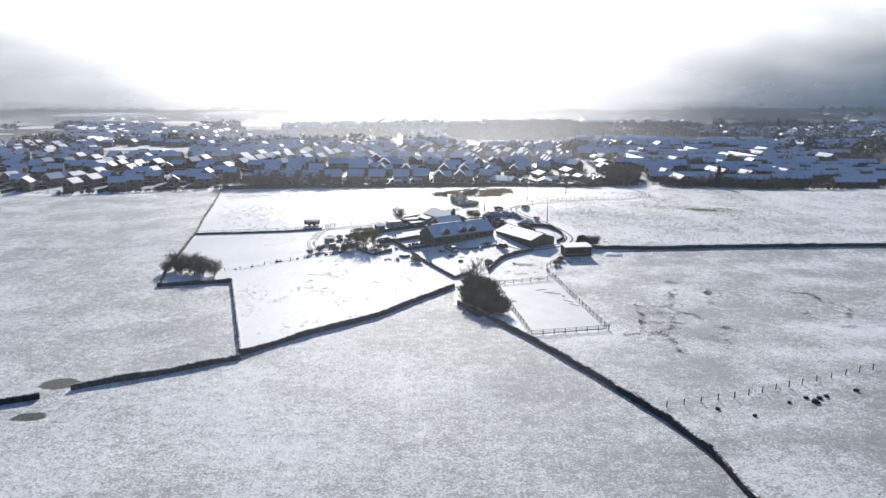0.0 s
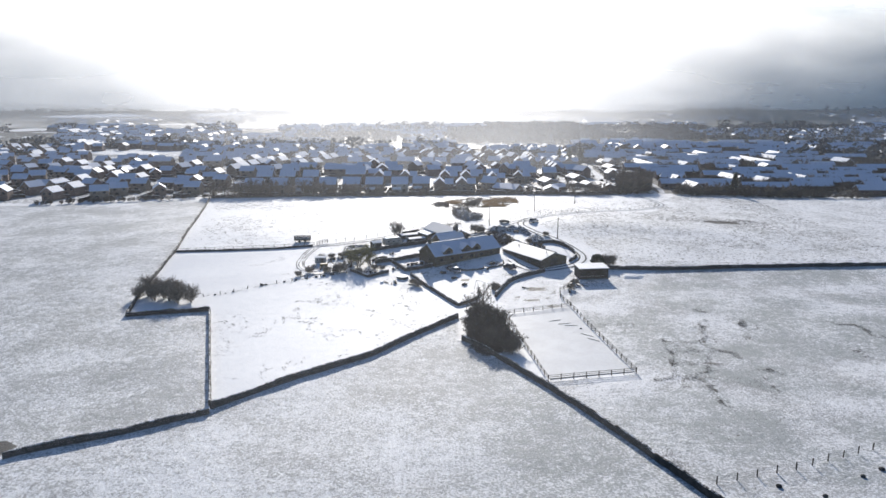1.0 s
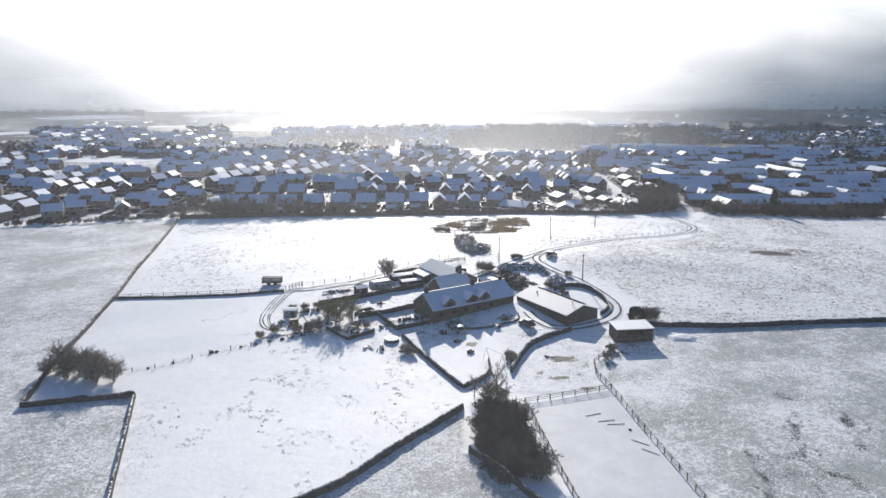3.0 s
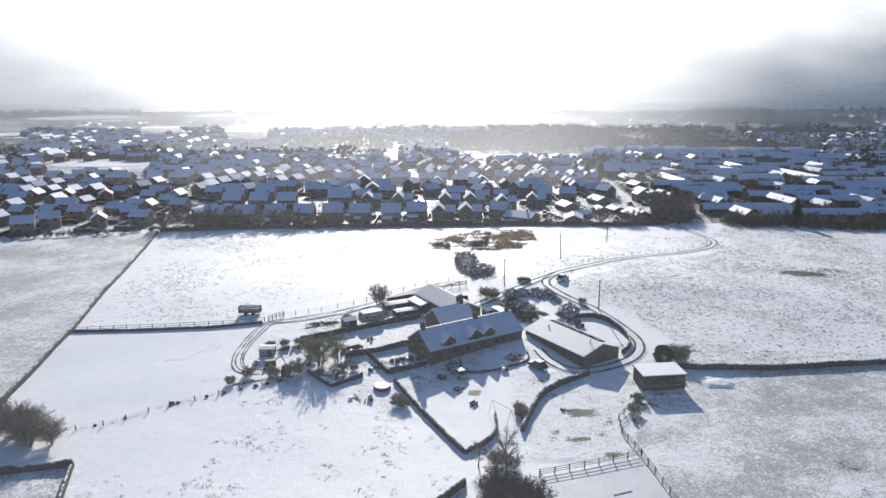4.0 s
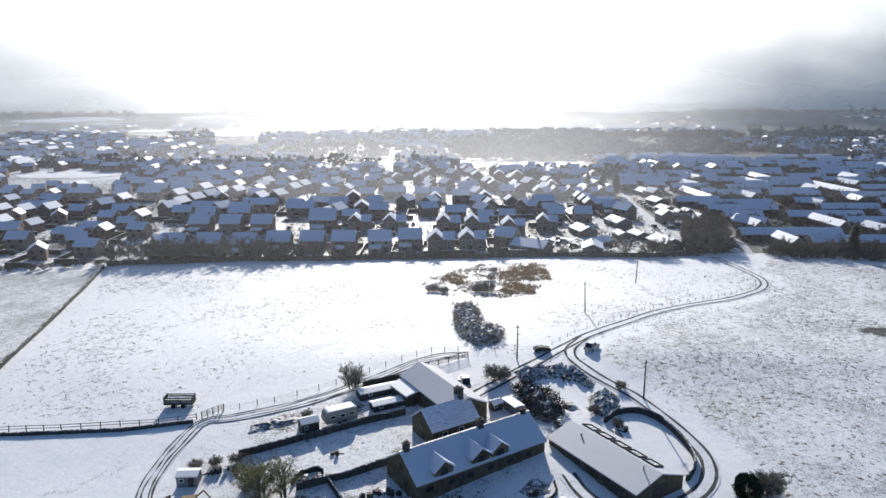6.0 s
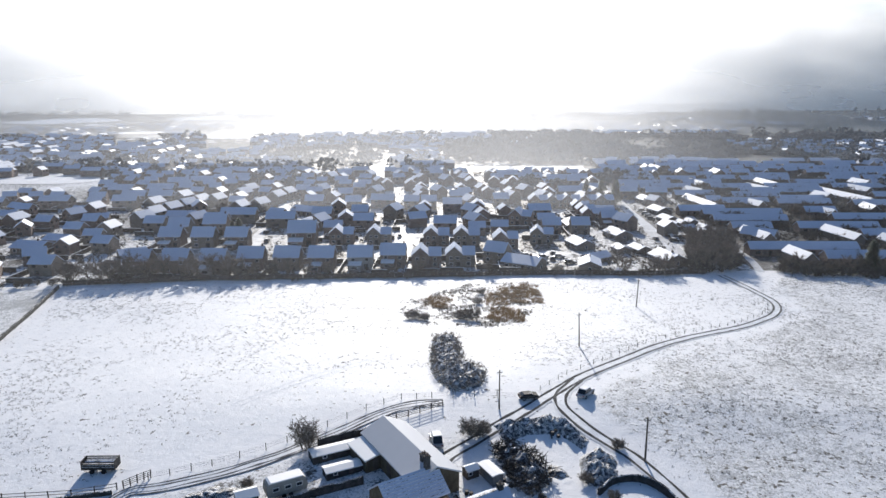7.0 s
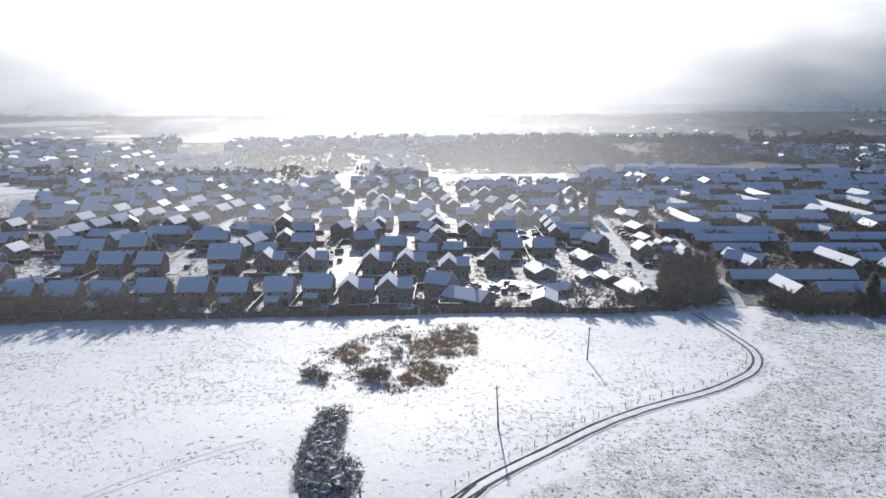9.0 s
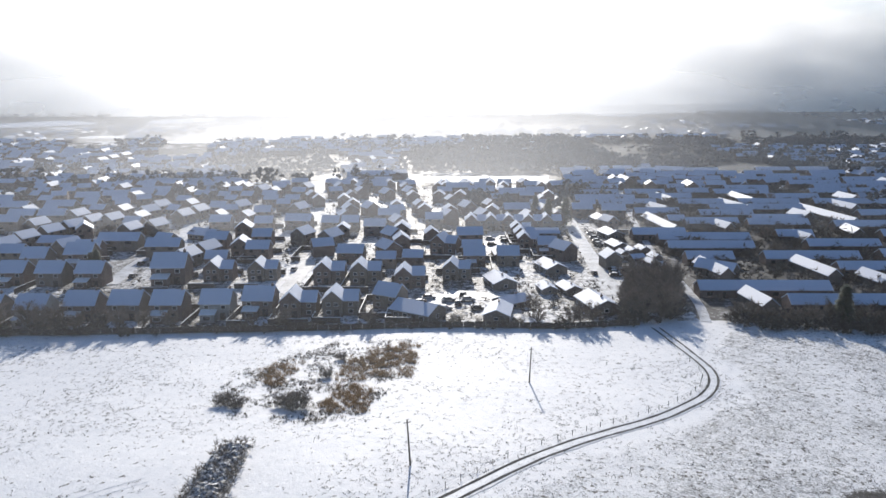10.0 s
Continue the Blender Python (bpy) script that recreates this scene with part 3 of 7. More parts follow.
def farm_tracks():
    for key, pts, label in (("farm_track_main", TRACK, "curving farm track with two dark wheel ruts in snow"), ("farm_track_spur", SPUR, "farm drive curving round the barn with wheel ruts"),
                            ("farm_track_west", [(-36.6, 216.3), (-39.6, 216.4), (-42, 218.6), (-43.2, 223.3), (-43.2, 230.3), (-42.3, 237.2), (-41, 242.4), (-36.7, 242.6), (-28.7, 245.6), (-20.5, 250.4), (-12, 257), (-6.3, 262.2), (-1, 265.8), (6, 266.6)], "faint wheel tracks over the west paddock")):
        west = key.endswith("west")
        t = tagged(strip(key, pts, 0, 3.1 if not west else 2.6, 0.09, M_TRODDEN, None, 0.15, 3), label, "track", kind="structure")
        for o in ((-0.95, 0.95) if not west else (-1.1, -0.45, 0.5, 1.2)):
            strip("wheel_rut", pts, o, 0.52 if not west else 0.24, 0.12, M_MUD, t, 0.5 if not west else 1.3, 11 + o)
    field = [(-32, 268), (-24, 276.5), (-15, 284), (-4, 292)]
    t = tagged(strip("farm_track_field", field, -0.8, 0.2, 0.05, M_TRODDEN, None, 1.3, 21), "faint wheel marks crossing the open snow field", "track", kind="structure")
    strip("wheel_rut", field, 0.8, 0.2, 0.05, M_TRODDEN, t, 1.3, 22)
    pad = [(14.7, 179.8), (30.6, 185.3), (35.7, 145.6), (19.4, 142.4)]
    n = 14
    verts, faces = [], []
    for j in range(n + 1):
        for i in range(n + 1):
            u, v = i / n, j / n
            x = (1 - v) * ((1 - u) * pad[0][0] + u * pad[1][0]) + v * ((1 - u) * pad[3][0] + u * pad[2][0])
            y = (1 - v) * ((1 - u) * pad[0][1] + u * pad[1][1]) + v * ((1 - u) * pad[3][1] + u * pad[2][1])
            verts.append((x, y, H(x, y) + 0.10))
            if i and j:
                q = j * (n + 1) + i
                faces.append((q - n - 2, q - n - 1, q, q - 1))
    tagged(raw("riding_arena", verts, faces, M_ARENA), "flat riding arena under smooth snow", "riding arena", kind="structure")


# ---------------------------------------------------------------- trees and bushes
def twigs(verts, faces, rnd, base, way, count, length, width):
    """Thin flat twigs round a branch end."""
    for _ in range(count):
        d = (Vector((rnd.gauss(0, 1), rnd.gauss(0, 1), rnd.gauss(0.25, 0.8))).normalized() + way * 0.9).normalized()
        ln = length * rnd.uniform(0.5, 1.2)
        s = d.cross(Vector((rnd.gauss(0, 1), rnd.gauss(0, 1), rnd.gauss(0, 1)))).normalized() * width * rnd.uniform(0.6, 1.3)
        o = len(verts)
        mid = base + d * ln * 0.5 + s * rnd.uniform(-1, 1)
        verts += [tuple(base - s), tuple(base + s), tuple(mid + s * 0.8), tuple(base + d * ln), tuple(mid - s * 0.8)]
        faces += [(o, o + 1, o + 2, o + 4), (o + 4, o + 2, o + 3)]


def bare_tree(h, spread, seed, m, label, category="tree", name="bare_tree", twig_mat=None, stems=1, dense=1.0, low=0.3, width=0.035):
    """A leafless tree or shrub: trunk and limbs, and a crown of fine twigs."""
    rnd = random.Random(seed)
    base = thing(name, m, label, category)
    bm = bmesh.new()
    tv, tf = [], []
    for s in range(stems):
        a = rnd.uniform(0, 6.28)
        foot = Vector((math.cos(a), math.sin(a), 0)) * (0.28 * spread * rnd.random() if stems > 1 else 0) + Vector((0, 0, -0.15))
        top = foot + Vector((rnd.gauss(0, 0.12), rnd.gauss(0, 0.12), 1)) * h * rnd.uniform(0.55, 0.75)
        r = 0.028 * h / (1 if stems == 1 else 1.7)
        rod(bm, foot, top, r, r * 0.35, 6)
        limbs = max(5, int(11 * dense))
        for i in range(limbs):
            f = low + (1.0 - low) * (i + rnd.random()) / limbs
            p = foot.lerp(top, f)
            a = i * 2.4 + rnd.uniform(-0.5, 0.5)
            reach = spread * 0.5 * (1.05 - 0.6 * abs(f - 0.55)) * rnd.uniform(0.6, 1.1)
            e = p + Vector((math.cos(a) * reach, math.sin(a) * reach, h * rnd.uniform(0.12, 0.34)))
            e.z = min(e.z, h * rnd.uniform(0.85, 1.0))
            rod(bm, p, e, r * 0.42, r * 0.12, 4)
            for k in range(int(5 * dense) + 2):
                g = rnd.uniform(0.25, 1.0)
                q = p.lerp(e, g)
                w = (e - p).normalized()
                e2 = q + (w + Vector((rnd.gauss(0, 0.6), rnd.gauss(0, 0.6), rnd.gauss(0.4, 0.4)))).normalized() * spread * rnd.uniform(0.12, 0.26)
                rod(bm, q, e2, r * 0.14, r * 0.05, 3)
                twigs(tv, tf, rnd, e2, (e2 - q).normalized(), 5, spread * 0.15, width)
                twigs(tv, tf, rnd, q.lerp(e2, 0.5), (e2 - q).normalized(), 4, spread * 0.14, width)
    part("trunk", bm, M_BARK, base)
    raw("crown", tv, tf, twig_mat or M_TWIG, base, "fine leafless twigs")
    return base


def tuft_mesh(name, spots, mat, parent=None, seed=1, blades=16, h=0.8, lean=0.3, width=0.05):
    """Blades of reed or rush standing at many spots."""
    rnd = random.Random(seed)
    v, f = [], []
    for x, y in spots:
        z = H(x, y)
        for _ in range(blades):
            a = rnd.uniform(0, 6.28)
            px, py = x + rnd.gauss(0, 0.22), y + rnd.gauss(0, 0.22)
            k = h * rnd.uniform(0.5, 1.15)
            dx, dy = math.cos(a) * lean * k * rnd.random(), math.sin(a) * lean * k * rnd.random()
            sx, sy = -math.sin(a) * width, math.cos(a) * width
            o = len(v)
            v += [(px - sx, py - sy, z - 0.05), (px + sx, py + sy, z - 0.05), (px + dx, py + dy, z + k)]
            f.append((o, o + 1, o + 2))
    return raw(name, v, f, mat, parent)


def conifer(h, r, seed, m, label):
    rnd = random.Random(seed)
    base = thing("conifer", m, label, "tree")
    bm = bmesh.new()
    rod(bm, (0, 0, -0.2), (0, 0, h * 0.9), 0.02 * h, 0.03, 6)
    part("trunk", bm, M_BARK, base)
    v, f = [], []
    for i in range(900):
        t = rnd.random() ** 0.8
        a = rnd.uniform(0, 6.28)
        rr = r * (1 - t) ** 0.75 * rnd.uniform(0.35, 1.05)
        c = Vector((math.cos(a) * rr, math.sin(a) * rr, 0.05 * h + t * h * 0.95))
        d = Vector((math.cos(a), math.sin(a), rnd.uniform(-0.5, 0.35))).normalized()
        s = d.cross(Vector((0, 0, 1))).normalized() * 0.055 * h * rnd.uniform(0.5, 1)
        o = len(v)
        ln = 0.11 * h * rnd.uniform(0.6, 1.2)
        v += [tuple(c - d * ln * 0.4), tuple(c + s), tuple(c + d * ln), tuple(c - s)]
        f.append((o, o + 1, o + 2, o + 3))
    raw("crown", v, f, M_EVERGREEN, base, "dark green needles")
    return base


def clipped_bush(x, y, r, h, seed, label):
    """A dense rounded evergreen: short stem and a dome of small leaf sprays."""
    rnd = random.Random(seed)
    base = thing("evergreen_bush", at(x, y), label, "bush")
    bm = bmesh.new()
    rod(bm, (0, 0, -0.2), (0, 0, 0.6 * h), 0.14, 0.06, 6)
    part("trunk", bm, M_BARK, base)
    v, f = [], []
    for _ in range(4200):
        d = Vector((rnd.gauss(0, 1), rnd.gauss(0, 1), rnd.gauss(0, 1))).normalized()
        k = rnd.uniform(0.6, 1.0) * (1 + 0.18 * noise.noise(d * 2.3 + Vector((seed, 0, 0))))
        c = Vector((d.x * r * k, d.y * r * k, 0.42 * h + d.z * 0.56 * h * k))
        if c.z < 0.03:
            continue
        t = d.cross(Vector((rnd.gauss(0, 1), rnd.gauss(0, 1), rnd.gauss(0, 1)))).normalized() * 0.2
        u = (d + Vector((0, 0, 0.5))).normalized() * 0.26
        o = len(v)
        v += [tuple(c - t), tuple(c + u * 0.4 - t * 0.5), tuple(c + u), tuple(c + t)]
        f.append((o, o + 1, o + 2, o + 3))
    raw("crown", v, f, M_EVERGREEN, base, "dark green leaf sprays")
    return base


def trees():
    # thicket filling the walled corner beside the riding arena
    rnd = random.Random(5)
    a = bare_tree(7.5, 4.4, 51, at(9.4, 180.5), "tall pale bare tree at the back of the thicket", "tree", dense=1.3, width=0.028)
    b = bare_tree(5.0, 5.2, 52, at(8.0, 168), "dense dark thicket tree without leaves", "tree", twig_mat=M_HEDGE, dense=1.5, stems=3, low=0.06, width=0.05)
    c = bare_tree(4.2, 5.0, 53, at(10.8, 160), "low dense thicket shrub, bare and dark", "shrub", name="thicket_shrub", twig_mat=M_HEDGE, stems=5, dense=1.0, low=0.04, width=0.05)
    copy_thing(a, at(7.6, 178.6, 70) @ Matrix.Diagonal((0.8, 0.8, 0.85, 1)))
    copy_thing(a, at(5.2, 183, 200) @ Matrix.Diagonal((0.6, 0.6, 0.55, 1)))
    n = 0
    while n < 30:
        x, y = rnd.uniform(3, 16.5), rnd.uniform(149, 178)
        if inside(x, y, [(4.6, 165.5), (8.3, 161), (13.2, 154.5), (14.4, 155.5), (12.6, 166), (10.6, 177), (8, 177)]):
            s = rnd.uniform(0.62, 0.95) * (0.75 if y < 155 else 1)
            copy_thing((b, c, c)[n % 3], at(x, y, rnd.uniform(0, 360)) @ Matrix.Diagonal((s, s, s, 1)))
            n += 1
    # bushes at the west paddock
    d = bare_tree(5.8, 5.0, 54, at(-70, 191), "bare spreading thorn bush by the wall", "bush", name="thorn_bush", stems=6, dense=1.1, low=0.03, width=0.024)
    for x, y, s in [(-72, 193.5, 0.95), (-67.2, 189.4, 0.95), (-64.2, 190, 0.8), (-76.5, 195.5, 0.95), (-74, 191.5, 0.7), (-78.5, 193, 0.6), (-69, 194, 0.8)]:
        copy_thing(d, at(x, y, 60 * s + 9 * x) @ Matrix.Diagonal((s, s, s, 1)))
    # farm trees
    bare_tree(5.2, 3.3, 55, at(-16.6, 252.4), "small rounded bare tree behind the outbuildings", dense=1.2, stems=6, low=0.06, width=0.022)
    e = bare_tree(6.8, 4.8, 56, at(-25.5, 218.8), "mossy bare tree in the farm garden", twig_mat=M_OLIVE, dense=0.85, stems=6, low=0.04, width=0.026)
    copy_thing(e, at(-21.8, 220.4, 130) @ Matrix.Diagonal((0.85, 0.85, 0.95, 1)))
    copy_thing(e, at(-27.8, 222.2, 220) @ Matrix.Diagonal((0.75, 0.75, 0.8, 1)))
    f = bare_tree(2.6, 3.6, 57, at(10.9, 256), "snow-dusted low bush near the track", "bush", name="low_bush", stems=5, low=0.1)
    copy_thing(f, at(-29.6, 214.5, 80))
    copy_thing(f, at(48.6, 221.6, 30))
    for x, y, s in ((-37.4, 227.9, 0.5), (-34.6, 228.6, 0.5), (-31.6, 229.4, 0.5), (-38.6, 214.2, 0.6), (-33.6, 214.2, 0.6), (-41.2, 211.2, 0.5), (-27.6, 225, 0.7), (-24.6, 214, 0.5), (-20.4, 216.8, 0.5), (-18, 216.6, 0.4), (-23, 242.6, 0.5),
                    (12.8, 256.4, 0.6), (34.4, 253, 0.5), (33.5, 200, 0.5), (35.5, 204.4, 0.5), (13.6, 198.4, 0.6), (13.2, 200.6, 0.5), (-8.4, 203.6, 0.6), (-7, 202, 0.5), (27.4, 243.6, 0.5), (30.6, 239.6, 0.45), (8.2, 183.5, 0.7), (10.4, 182.6, 0.6)):
        copy_thing(f, at(x, y, 90 * x) @ Matrix.Diagonal((s, s, s, 1)))
    clipped_bush(45.0, 220.9, 1.9, 3.5, 58, "dark rounded evergreen bush beside the shed")
    copy_thing(f, at(48.2, 221.6, 140) @ Matrix.Diagonal((0.95, 0.95, 1.0, 1)))
    s1 = bare_tree(5.0, 4.6, 63, at(-60, 370.5), "bare brown hedge shrub at the gardens' edge", "shrub", name="hedge_shrub", twig_mat=M_HEDGE, stems=3, dense=0.8, low=0.05, width=0.075)
    s2 = bare_tree(5.5, 5.2, 64, at(-50, 371), "bare garden shrub behind the field hedge", "shrub", name="garden_shrub", twig_mat=M_HEDGE, stems=3, dense=0.8, low=0.05, width=0.075)
    s3 = bare_tree(8.0, 6.4, 65, at(102, 396), "bare dark tree of the small estate wood", "tree", name="estate_tree", twig_mat=M_BROWNTWIG, dense=1.7, low=0.1, width=0.06)
    return s1, s2, s3


def reeds():
    rnd = random.Random(8)
    gold, dull, rough = [], [], []
    # patches of standing reed: middle, half sizes, share
    stands = ((4, 340.5, 4.6, 8.5, 0.16), (28.5, 350, 6.5, 12.5, 0.46), (20.5, 343, 4, 9, 0.12), (22, 325, 5.2, 8, 0.26))
    for cx, cy, rx, ry, n in stands:
        left = int(1750 * n)
        while left:
            x, y = cx + rnd.uniform(-1, 1) * rx, cy + rnd.uniform(-1, 1) * ry
            r = math.hypot((x - cx) / rx, (y - cy) / ry)
            if r + 0.6 * noise.noise((x / 3.5, y / 5.5, 1.0)) < rnd.uniform(0.55, 1.15) and noise.noise((x / 1.8, y / 2.8, 2.0)) > -0.2:
                gold.append((x, y))
                left -= 1
    while len(dull) < 1700:
        x, y = rnd.uniform(-10, 36), rnd.uniform(309, 366)
        if inside(x, y, REEDBED) and noise.noise((x / 5, y / 7, 6.0)) + rnd.uniform(-0.25, 0.25) > 0.02:
            dull.append((x, y))
    for _ in range(2600):
        x, y = rnd.uniform(-52, 8), rnd.uniform(138, 206)
        if inside(x, y, [(-52, 178), (-44, 150), (-36, 137), (-14, 157), (1, 179), (0, 188), (-10, 206), (-36, 206)]) and noise.noise((x / 7, y / 7, 3.3)) + 0.5 * noise.noise((x / 2, y / 2, 1.3)) > 0.18:
            rough.append((x, y))
    while len(rough) < 10500:
        x, y = rnd.uniform(-110, 150), rnd.uniform(245, 368)
        k = 0.12
        if inside(x, y, EASTFIELD):
            k = 0.02
            if math.hypot((x - 112) / 16, (y - 293) / 7) < 1:
                k = -0.6
        elif x < -82 - (y - 240) * 0.24 or (-40 < x < 45 and y < 283):
            k = 9
        if 0.7 * noise.noise((x / 22, y / 22, 3.0)) + 0.35 * noise.noise((x / 4, y / 4, 8.0)) + rnd.uniform(-0.45, 0.45) > k + 0.12 and y < edge_y(x) - 5:
            rough.append((x, y))
    ditch = []
    for line in DITCHES:
        for x, y in resample(line, 0.28):
            k = noise.noise((x / 5, y / 5, 2.2))
            for _ in range(2 if k < 0 else 5):
                u = x + 2.6 * noise.noise((x / 6, y / 6, 1.5)) + 1.0 * noise.noise((x / 2, y / 2, 1.5)) + rnd.gauss(0, 0.25 + 0.5 * max(0, k))
                v = y + 2.6 * noise.noise((x / 6, y / 6, 9.5)) + 1.0 * noise.noise((x / 2, y / 2, 9.5)) + rnd.gauss(0, 0.25 + 0.5 * max(0, k))
                ditch.append((u, v))
    for line in ([(-66.5, 193.4), (-58.6, 196.3), (-54, 200), (-52.4, 201.6), (-49.8, 203.2), (-43, 206.6), (-38.2, 208.7), (-30, 213)], [(-66.3, 193), (-58.4, 196), (-53.8, 199.7)], [(-52.2, 201.3), (-43, 206.2), (-38, 208.3)], [(-41, 209), (-35, 211.8), (-30, 213.6)], [(-57.9, 221.5), (-56.9, 222.6), (-54.2, 222.2), (-53.8, 223.8), (-52.4, 225.7), (-51.5, 227.4), (-50.7, 229.3), (-50, 231)], [(-50, 226.6), (-49.5, 227.8), (-48.7, 229.3)], [(-44, 217), (-42.2, 216.7), (-39.4, 216)], [(-46.9, 212.4), (-44.9, 213), (-42.8, 213.7)]):
        for x, y in resample(line, 0.3):
            if noise.noise((x / 1.1, y / 1.1, 5.2)) > -0.12:
                ditch.append((x + rnd.gauss(0, 0.12), y + rnd.gauss(0, 0.12)))
    for cx, cy, rx, ry, n in ((50, 157, 4, 4, 130), (46, 143, 5, 1.4, 120), (57, 140, 6, 4, 110), (33.5, 112, 2, 5, 120), (68.5, 174, 2, 1.2, 60), (90, 147.5, 3, 1, 60), (40, 172, 6, 5, 90), (112, 292, 14, 5, 260), (60, 128, 10, 6, 120), (40, 204, 6, 3, 110), (26, 199, 5, 4, 70), (-52, 172, 5, 10, 120), (-47, 158, 3, 8, 60), (-10, 200, 3, 8, 110)):
        ditch += [(cx + rnd.gauss(0, 0.5) * rx, cy + rnd.gauss(0, 0.5) * ry) for _ in range(n)]
    tagged(tuft_mesh("ditch_rushes", ditch, M_RUSH, None, 4, 4, 0.2, 1.4, 0.035), "dark rushes along field ditches and wet hollows", "rushes", kind="stuff")
    # boulders lying in the rough field
    for x, y, s in ((62.6, 109, 0.7), (64, 110.4, 0.5), (61.8, 110.6, 0.45), (65.6, 111.2, 0.5), (58, 108.6, 0.35), (72, 113.6, 0.5), (45, 106, 0.4), (84, 118, 0.45), (50, 103.6, 0.35), (30.6, 170.5, 0.3), (-49.6, 203.6, 0.55), (-48.6, 203.9, 0.4), (-44, 206, 0.35), (-41.2, 207.4, 0.4), (-38.6, 208.8, 0.35), (-36, 210, 0.5), (-34, 211, 0.45), (-32, 212.2, 0.5), (-60, 196, 0.3), (-56, 198.6, 0.3)):
        bm = bmesh.new()
        bmesh.ops.create_icosphere(bm, subdivisions=2, radius=s)
        for w in bm.verts:
            w.co *= 1 + 0.35 * noise.noise(w.co * 1.8 + Vector((x, y, 0)))
            w.co.z *= 0.75
        ob = part("boulder", bm, M_STONE)
        ob.matrix_basis = at(x, y, 40 * s, 0.1)
        tagged(ob, "dark boulder lying in thin field snow", "boulder", "boulders in the fields")
    tagged(tuft_mesh("golden_reeds", gold, M_REED, None, 1, 10, 0.8, 0.6, 0.045), "golden brown reeds standing in the wet hollow", "reeds", kind="stuff")
    tagged(tuft_mesh("dull_rushes", dull, M_RUSH, None, 2, 8, 0.5, 0.8, 0.06), "dull brown rushes poking through the snow", "rushes", kind="stuff")
    tagged(tuft_mesh("field_tussocks", rough, M_RUSH, None, 3, 6, 0.17, 1.7, 0.075), "grass tussocks poking through field snow", "tussocks", kind="stuff")
    bush = bare_tree(2.6, 4.6, 61, at(12.9, 319.8), "bare grey willow bush in the reed bed", "bush", name="willow_bush", stems=6, dense=0.9, low=0.06)
    for x, y, s in [(10.4, 321.5, 0.8), (-2.2, 323, 0.75), (0.8, 321, 0.6), (15.5, 338, 0.6), (17, 350, 0.55)]:
        copy_thing(bush, at(x, y, 70 * s) @ Matrix.Diagonal((s, s, s, 1)))


# ---------------------------------------------------------------- heaps
def heap(name, outline, height, seed, label, category, mat=None, rough=0.5, res=0.45):
    """A lumpy pile within an outline."""
    xs, ys = [p[0] for p in outline], [p[1] for p in outline]
    nx, ny = int((max(xs) - min(xs)) / res) + 3, int((max(ys) - min(ys)) / res) + 3
    x0, y0 = min(xs) - res, min(ys) - res
    rnd = random.Random(seed)

    def depth(x, y):
        if not inside(x, y, outline):
            return 0.0
        d = 9e9
        for (xa, ya), (xb, yb) in zip(outline, outline[1:] + outline[:1]):
            t = max(0, min(1, ((x - xa) * (xb - xa) + (y - ya) * (yb - ya)) / ((xb - xa) ** 2 + (yb - ya) ** 2)))
            d = min(d, math.hypot(x - xa - t * (xb - xa), y - ya - t * (yb - ya)))
        return d
    verts, faces = [], []
    for j in range(ny):
        for i in range(nx):
            x, y = x0 + i * res + rnd.uniform(-0.2, 0.2) * res, y0 + j * res + rnd.uniform(-0.2, 0.2) * res
            k = smooth(0, 2.2, depth(x, y))
            z = H(x, y) - 0.12 + k * height * (0.75 + rough * noise.noise((x / 1.6, y / 1.6, seed)) + rough * rnd.uniform(-0.45, 0.45))
            verts.append((x, y, z))
            if i and j:
                q = j * nx + i
                faces.append((q - nx - 1, q - nx, q, q - 1))
    return tagged(raw(name, verts, faces, mat or M_HEAPSNOW), label, category)


